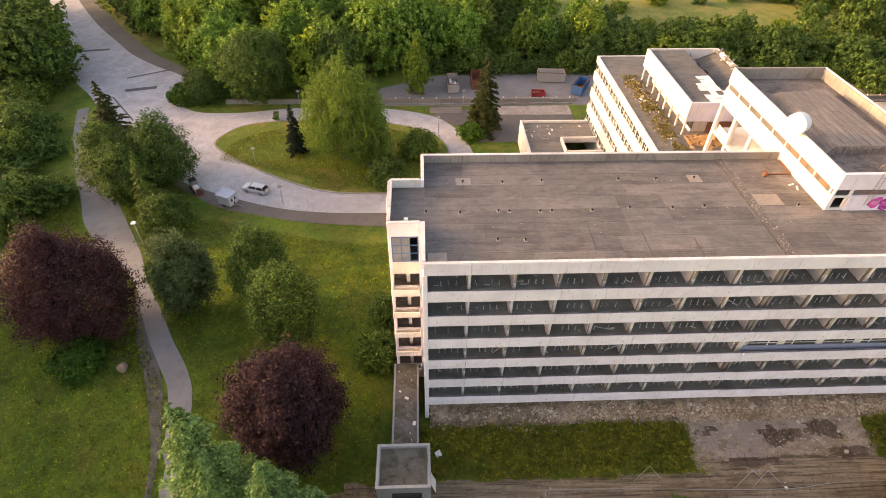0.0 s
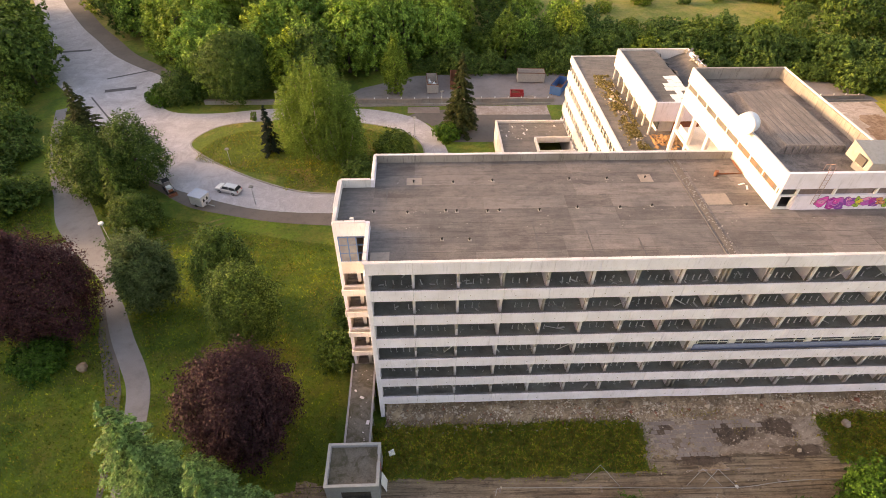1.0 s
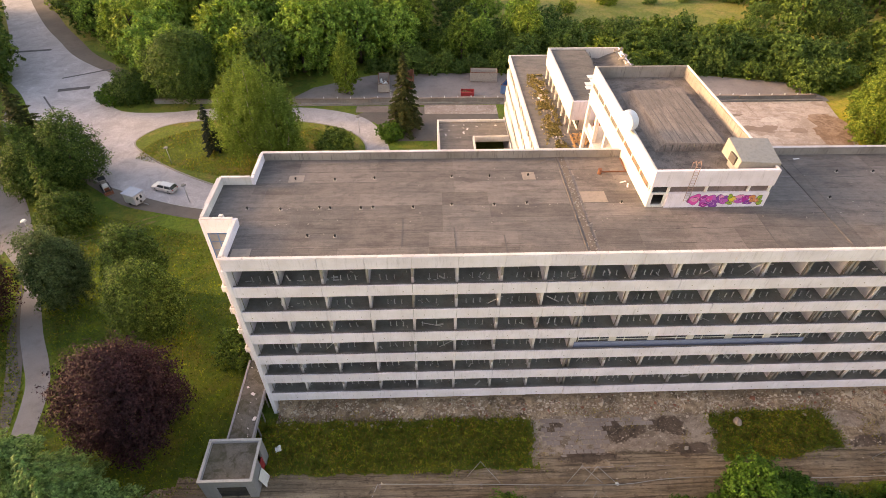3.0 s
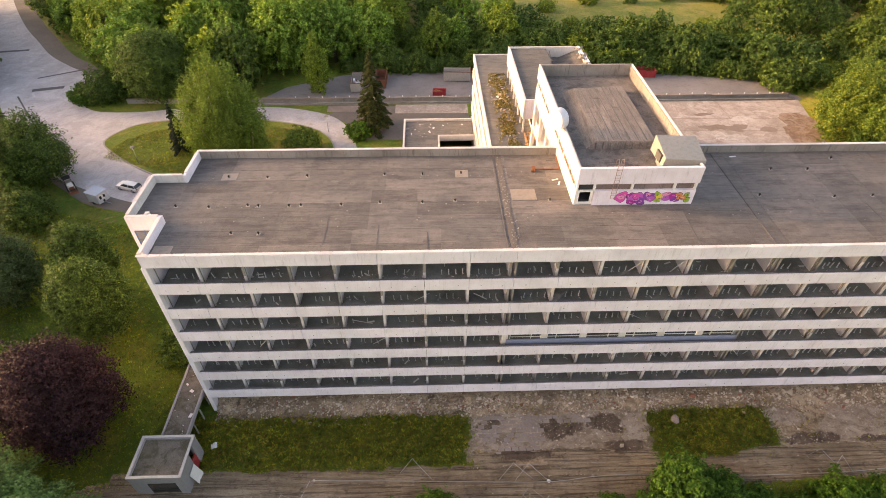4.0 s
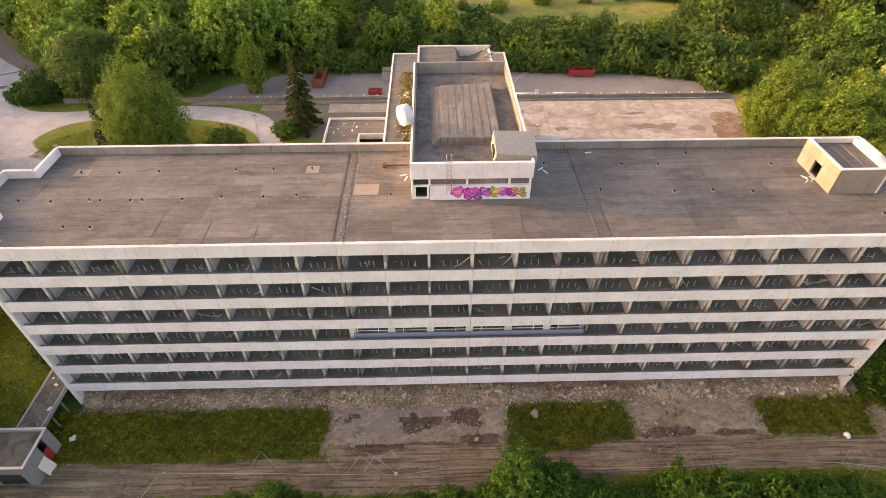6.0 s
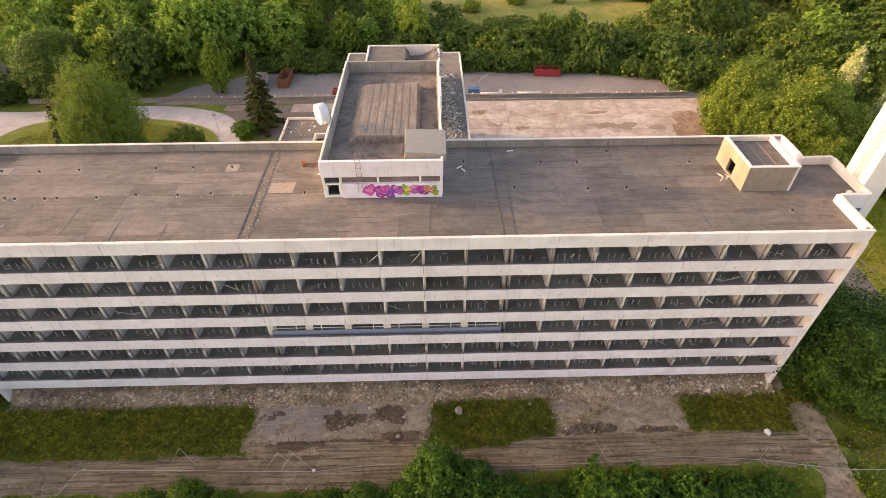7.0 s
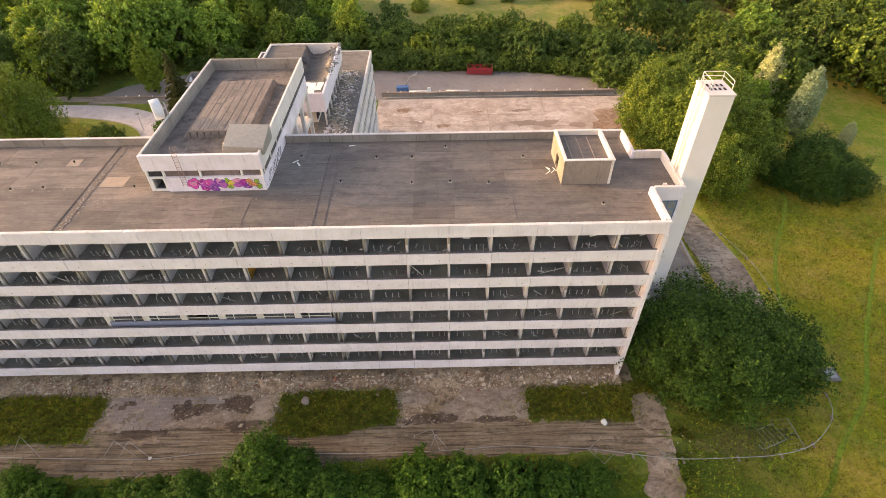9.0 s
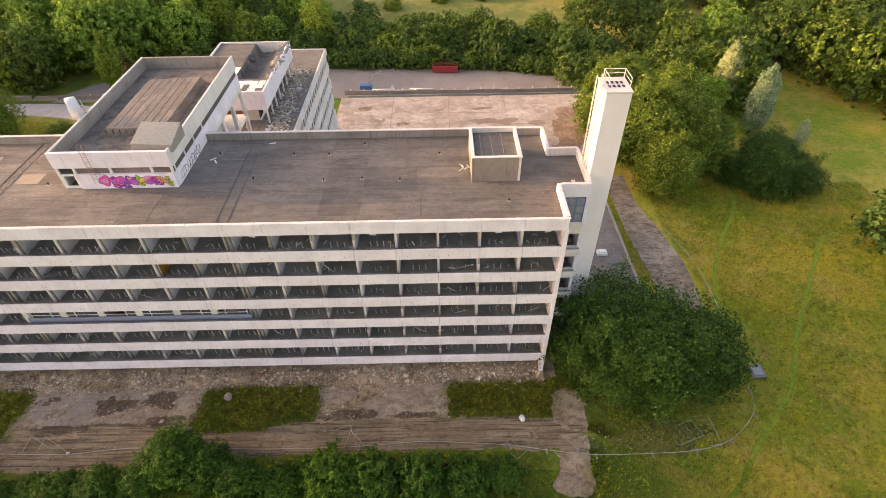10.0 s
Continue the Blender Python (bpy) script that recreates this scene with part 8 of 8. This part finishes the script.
def lying_fences():
    r = random.Random(14)
    for x, y, a in ((10.5, -8.8, 70), (34.5, -9.6, 50), (64.0, -8.2, 110), (82.5, -8.6, 40), (86.5, -9.0, 130), (100.5, -7.2, 20), (103.0, -6.8, 95)):
        t = thing("fallen_fence_panel", "wire fence panel fallen on the ground", "fence panel", "", "fallen fence panels", pose(x, y, ground_z(x, y) + 0.12, r.uniform(-3, 3), r.uniform(-6, 6), a))
        bm = bmesh.new()
        tube(bm, [(-1.7, -1, 0), (1.7, -1, 0), (1.7, 1, 0), (-1.7, 1, 0), (-1.7, -1, 0)], 0.03, 5)
        part("frame", bm, STEEL, t)
        bm = bmesh.new()
        for k in range(6):
            tube(bm, [(-1.7 + 0.57 * k, -1, 0), (-1.7 + 0.57 * k, 1, 0)], 0.01, 4)
        part("wire", bm, STEEL, t)
    for foot in (((20.7, -7.6), (24.0, -8.5)), ((30.4, -8.7), (34.2, -8.8)), ((32.0, -8.8), (35.6, -8.9)), ((64.0, -8.8), (66.4, -8.9))):
        t = thing("fence_brace", "thin steel brace of the site fence", "fence brace", "", "fence braces")
        top = Vector(((foot[0][0] + foot[1][0]) / 2 - 0.4, (foot[0][1] + foot[1][1]) / 2 + 1.0, ground_z(0, -8) + 1.9))
        for fx, fy in foot:
            bm = bmesh.new()
            tube(bm, [(fx, fy, ground_z(fx, fy) + 0.02), top], 0.022, 6)
            part("pole", bm, STEEL, t)
    for x, y, s, lab in ((82.9, -5.9, 0.35, "white crumpled sack standing by the track"), (50.3, -2.6, 0.45, "pale boulder in the tall grass"), (35.4, -8.9, 0.22, "small white scrap on the track"), (-35.0, 7.3, 0.6, "small reddish-brown heap of earth on the lawn")):
        t = thing("pale_scrap", lab, "debris")
        bm = bmesh.new()
        bmesh.ops.create_icosphere(bm, subdivisions=2, radius=s)
        for v in bm.verts:
            v.co = v.co * (1 + 0.35 * noise.noise(v.co * 3)) + Vector((x, y, ground_z(x, y) + s * 0.8))
        part("lump", bm, PAVING if "boulder" in lab else RUBBLE[1] if "earth" in lab else WHITEP, t)
    t = thing("manhole_slab", "raised square concrete cover in the meadow", "manhole")
    z = ground_z(112.3, 1.0)
    part("slab", soften(boxes((111.4, 0.2, z - 0.1, 113.2, 2.0, z + 0.45)), 0.05), LEDGE, t)
    part("cover", soften(boxes((111.7, 0.4, z + 0.45, 112.9, 1.5, z + 0.54)), 0.03), GREYP, t)
    for x, y, a in ((1.3, -4.3, 20),):
        b = thing("white_sheet", "crumpled white plastic sheet in the grass", "debris")
        bm = bmesh.new()
        bmesh.ops.create_grid(bm, x_segments=6, y_segments=6, size=0.3)
        for v in bm.verts:
            v.co.z = 0.3 + 0.25 * noise.noise(v.co * 3 + Vector((a, 0, 0)))
        bmesh.ops.transform(bm, matrix=pose(x, y, ground_z(x, y), 0, 0, a), verts=bm.verts)
        bmesh.ops.solidify(bm, geom=bm.faces[:], thickness=0.02)
        part("sheet", bm, WHITEP, b)


lying_fences()


def yard_litter():
    """Scraps of board and felt on the terrace, the annex roof and the covered walk."""
    r = random.Random(41)
    bm, bm2 = bmesh.new(), bmesh.new()
    for k in range(150):
        where = k % 3
        if where == 0:
            x, y = 60.8 + r.gauss(0, 2.4), 66.8 + r.gauss(0, 1.7)
            z = -2.92
            if x < 54.5:
                continue
        elif where == 1:
            x, y, z = r.uniform(20, 25.5) if r.random() < 0.7 else r.uniform(26, 32), r.uniform(56.5, 62.2), 1.5
        else:
            x, y, z = r.uniform(-3.0, -1.0), r.uniform(-4.6, 5.0), 3.28
        if where == 2 and r.random() < 0.6:
            continue
        s = 0.05 * math.exp(r.gauss(0.6, 0.6)) * (0.6 if where == 2 else 1)
        box(bm if r.random() < 0.55 else bm2, -s, -s * r.uniform(0.3, 0.9), -0.01, s, s * 0.5, 0.04, pose(x, y, z, r.uniform(-8, 8), r.uniform(-8, 8), r.uniform(0, 180)))
    tagged(new("yard_litter", mesh_of(bm, "yard_litter", COPING)), "pale board scraps lying about", "debris", "", "stuff")
    tagged(new("yard_litter", mesh_of(bm2, "yard_litter", BARE)), "dark felt scraps lying about", "debris", "", "stuff")
    b = thing("white_board", "white board leaning on the pavilion wall", "board")
    part("board", soften(boxes((0, -0.6, 0, 0.06, 0.6, 1.9)), 0.01), WHITEP, b)
    b.matrix_basis = pose(0.95, -7.6, ground_z(0.9, -7.6), 0, -14, 0)


yard_litter()


def blades(name, label, count, seed, place, material, size):
    """Grass tufts: three-cornered blades, many in one mesh."""
    r = np.random.default_rng(seed)
    pts = np.array([p for p in (place(r) for _ in range(count)) if p is not None])
    n = len(pts)
    h = size * r.uniform(0.5, 1.3, (n, 1))
    a = r.uniform(0, 6.283, n)
    side = np.stack([np.cos(a), np.sin(a), 0 * a], 1) * h * r.uniform(0.14, 0.26, (n, 1))
    lean = r.normal(size=(n, 3)) * np.array([0.4, 0.4, 0]) * h
    tip = pts + lean + np.array([0, 0, 1]) * h
    v = np.stack([pts - side, pts + side, tip], 1).reshape(-1, 3)
    me = bpy.data.meshes.new(name)
    me.from_pydata(v.tolist(), [], (np.arange(n * 3).reshape(-1, 3)).tolist())
    me.materials.append(material)
    tagged(new(name, me), label, "grass", "", "stuff")


def on_land(x, y):
    return (x, y, ground_z(x, y) + 0.03)


def front_grass(r):
    x, y = r.uniform(-1.5, 92), r.uniform(-8.0, -0.5)
    return on_land(x, y) if bare_front(x + r.normal() * 0.5, y + r.normal() * 0.35) == 0 else None


def weeds(r):
    x, y = r.uniform(0.5, 93), r.uniform(-10.6, 0.4)
    k = bare_front(x, y)
    return (x, y, ground_z(x, y) + (0.06 if y < -1.2 else 0.25)) if k and noise.noise((x * 0.35, y * 0.5, 31)) + 0.4 * noise.noise((x * 1.4, y * 1.4, 32)) > 0.30 else None


def lawn_grass(r):
    x, y = r.uniform(-66, -1), r.uniform(-14, 44)
    if -4.8 < x and y < 5.5 or y > 33 and x > -52 and y > 34.5 - 0.3 * (x + 10) - 2.5:
        return None
    if any((x - a) ** 2 + (y - b) ** 2 < w for a, b, w in WALK_LINE if abs(x - a) < 4 and abs(y - b) < 4):
        return None
    return on_land(x, y)


WALK_LINE = [(*survey((a + c) / 2, (b + d) / 2), ((a - c) ** 2 + (b - d) ** 2) / 4 + 0.4) for (a, b), (c, d) in zip(curve_points(PATH_L, False, 7), curve_points(PATH_R, False, 7))]
TRAIL_LINE = [survey(a, b) for t in TRAILS for a, b in curve_points(t, False, 18)]


def meadow_grass(r):
    x, y = r.uniform(88, 150), r.uniform(-16, 42)
    if x < 101.2 and y > 0 or x + 3 * noise.noise((x * 0.25, y * 0.25, 70)) + r.normal() < 105 and y < 0.5 or 104.5 < x < 110.8 and y > 4:
        return None
    # the trodden trails stay short
    if any((x - a) ** 2 + (y - b) ** 2 < 0.10 for a, b in TRAIL_LINE if abs(x - a) < 1 and abs(y - b) < 1):
        return None
    return on_land(x, y)


def lawn_dry(r):
    p = lawn_grass(r)
    return p if p and noise.noise((p[0] * 0.11, p[1] * 0.11, 3)) + 0.5 * noise.noise((p[0] * 0.5, p[1] * 0.5, 5)) > 0.12 else None


def meadow_green(r):
    p = meadow_grass(r)
    return p if p and noise.noise((p[0] * 0.08, p[1] * 0.08, 13)) + 0.6 * noise.noise((p[0] * 0.4, p[1] * 0.4, 5)) > 0.1 else None


def island_grass(r):
    x, y = r.uniform(-41, 4), r.uniform(45, 71)
    u, v = (x + 18.5) / 22, (y - 58.5) / 12.4
    return (x, y, ground_z(x, y) + 0.16) if abs(u) ** 2.4 + abs(v) ** 2.4 < 0.8 and not (x < -20 and v < -0.62 * (1 - (x + 20) / -22)) else None


def east_weeds(r):
    x, y = r.uniform(88, 106) + r.normal() * 1.2, r.uniform(-16, 1.0)
    return on_land(x, y) if not (85 < x < 88.4 and y > -14) and (x > 92.5 or bare_front(x, y) == 0) else None


def island_dry(r):
    p = island_grass(r)
    return p if p and noise.noise((p[0] * 0.16, p[1] * 0.16, 7)) > -0.12 else None


def far_lawn(r):
    x, y = r.uniform(-92, -56), r.uniform(24, 76)
    return on_land(x, y) if x < -57.5 - (y - 37) * 0.62 and not (y < 36 and y > 26) else None


def track_side(r):
    x, y = r.uniform(-3, 91), r.uniform(-15.5, -9.4)
    if bare_front(x, y) or 85.2 < x < 88.2 and y > -13.8:
        return None
    return on_land(x, y)


blades("tall_grass", "tall green grass before the building", 64000, 1, front_grass, GRASSB, 0.27)
blades("withered_grass", "withered olive grass before the building", 64000, 11, front_grass, OLIVE, 0.27)
blades("track_weeds", "thin withered weeds on the bare ground", 30000, 15, weeds, OLIVE, 0.2)
blades("lawn_grass", "rough green lawn grass", 110000, 2, lawn_grass, GRASSB, 0.27)
blades("withered_lawn_grass", "withered yellow-brown grass in the lawn", 30000, 17, lawn_dry, OLIVE, 0.27)
blades("island_grass", "rough yellow-green grass on the island", 14000, 12, island_grass, GRASSB, 0.32)
blades("island_grass", "withered orange-brown grass on the island", 9000, 13, island_dry, OLIVE, 0.32)
blades("far_lawn_grass", "rough grass beyond the footpath", 12000, 16, far_lawn, GRASSB, 0.42)
blades("meadow_grass", "tall dry meadow grass", 130000, 3, meadow_grass, STRAW, 0.25)
blades("green_meadow_grass", "fresh green drifts in the dry meadow", 70000, 18, meadow_green, MEADOWG, 0.26)
blades("withered_weeds", "withered brown-green weeds before the bushes", 9000, 19, east_weeds, OLIVE, 0.22)
blades("green_weeds", "low green weeds before the bushes", 9000, 20, east_weeds, MEADOWG, 0.22)
blades("verge_grass", "rough grass beside the dirt track", 26000, 4, track_side, GRASSB, 0.32)
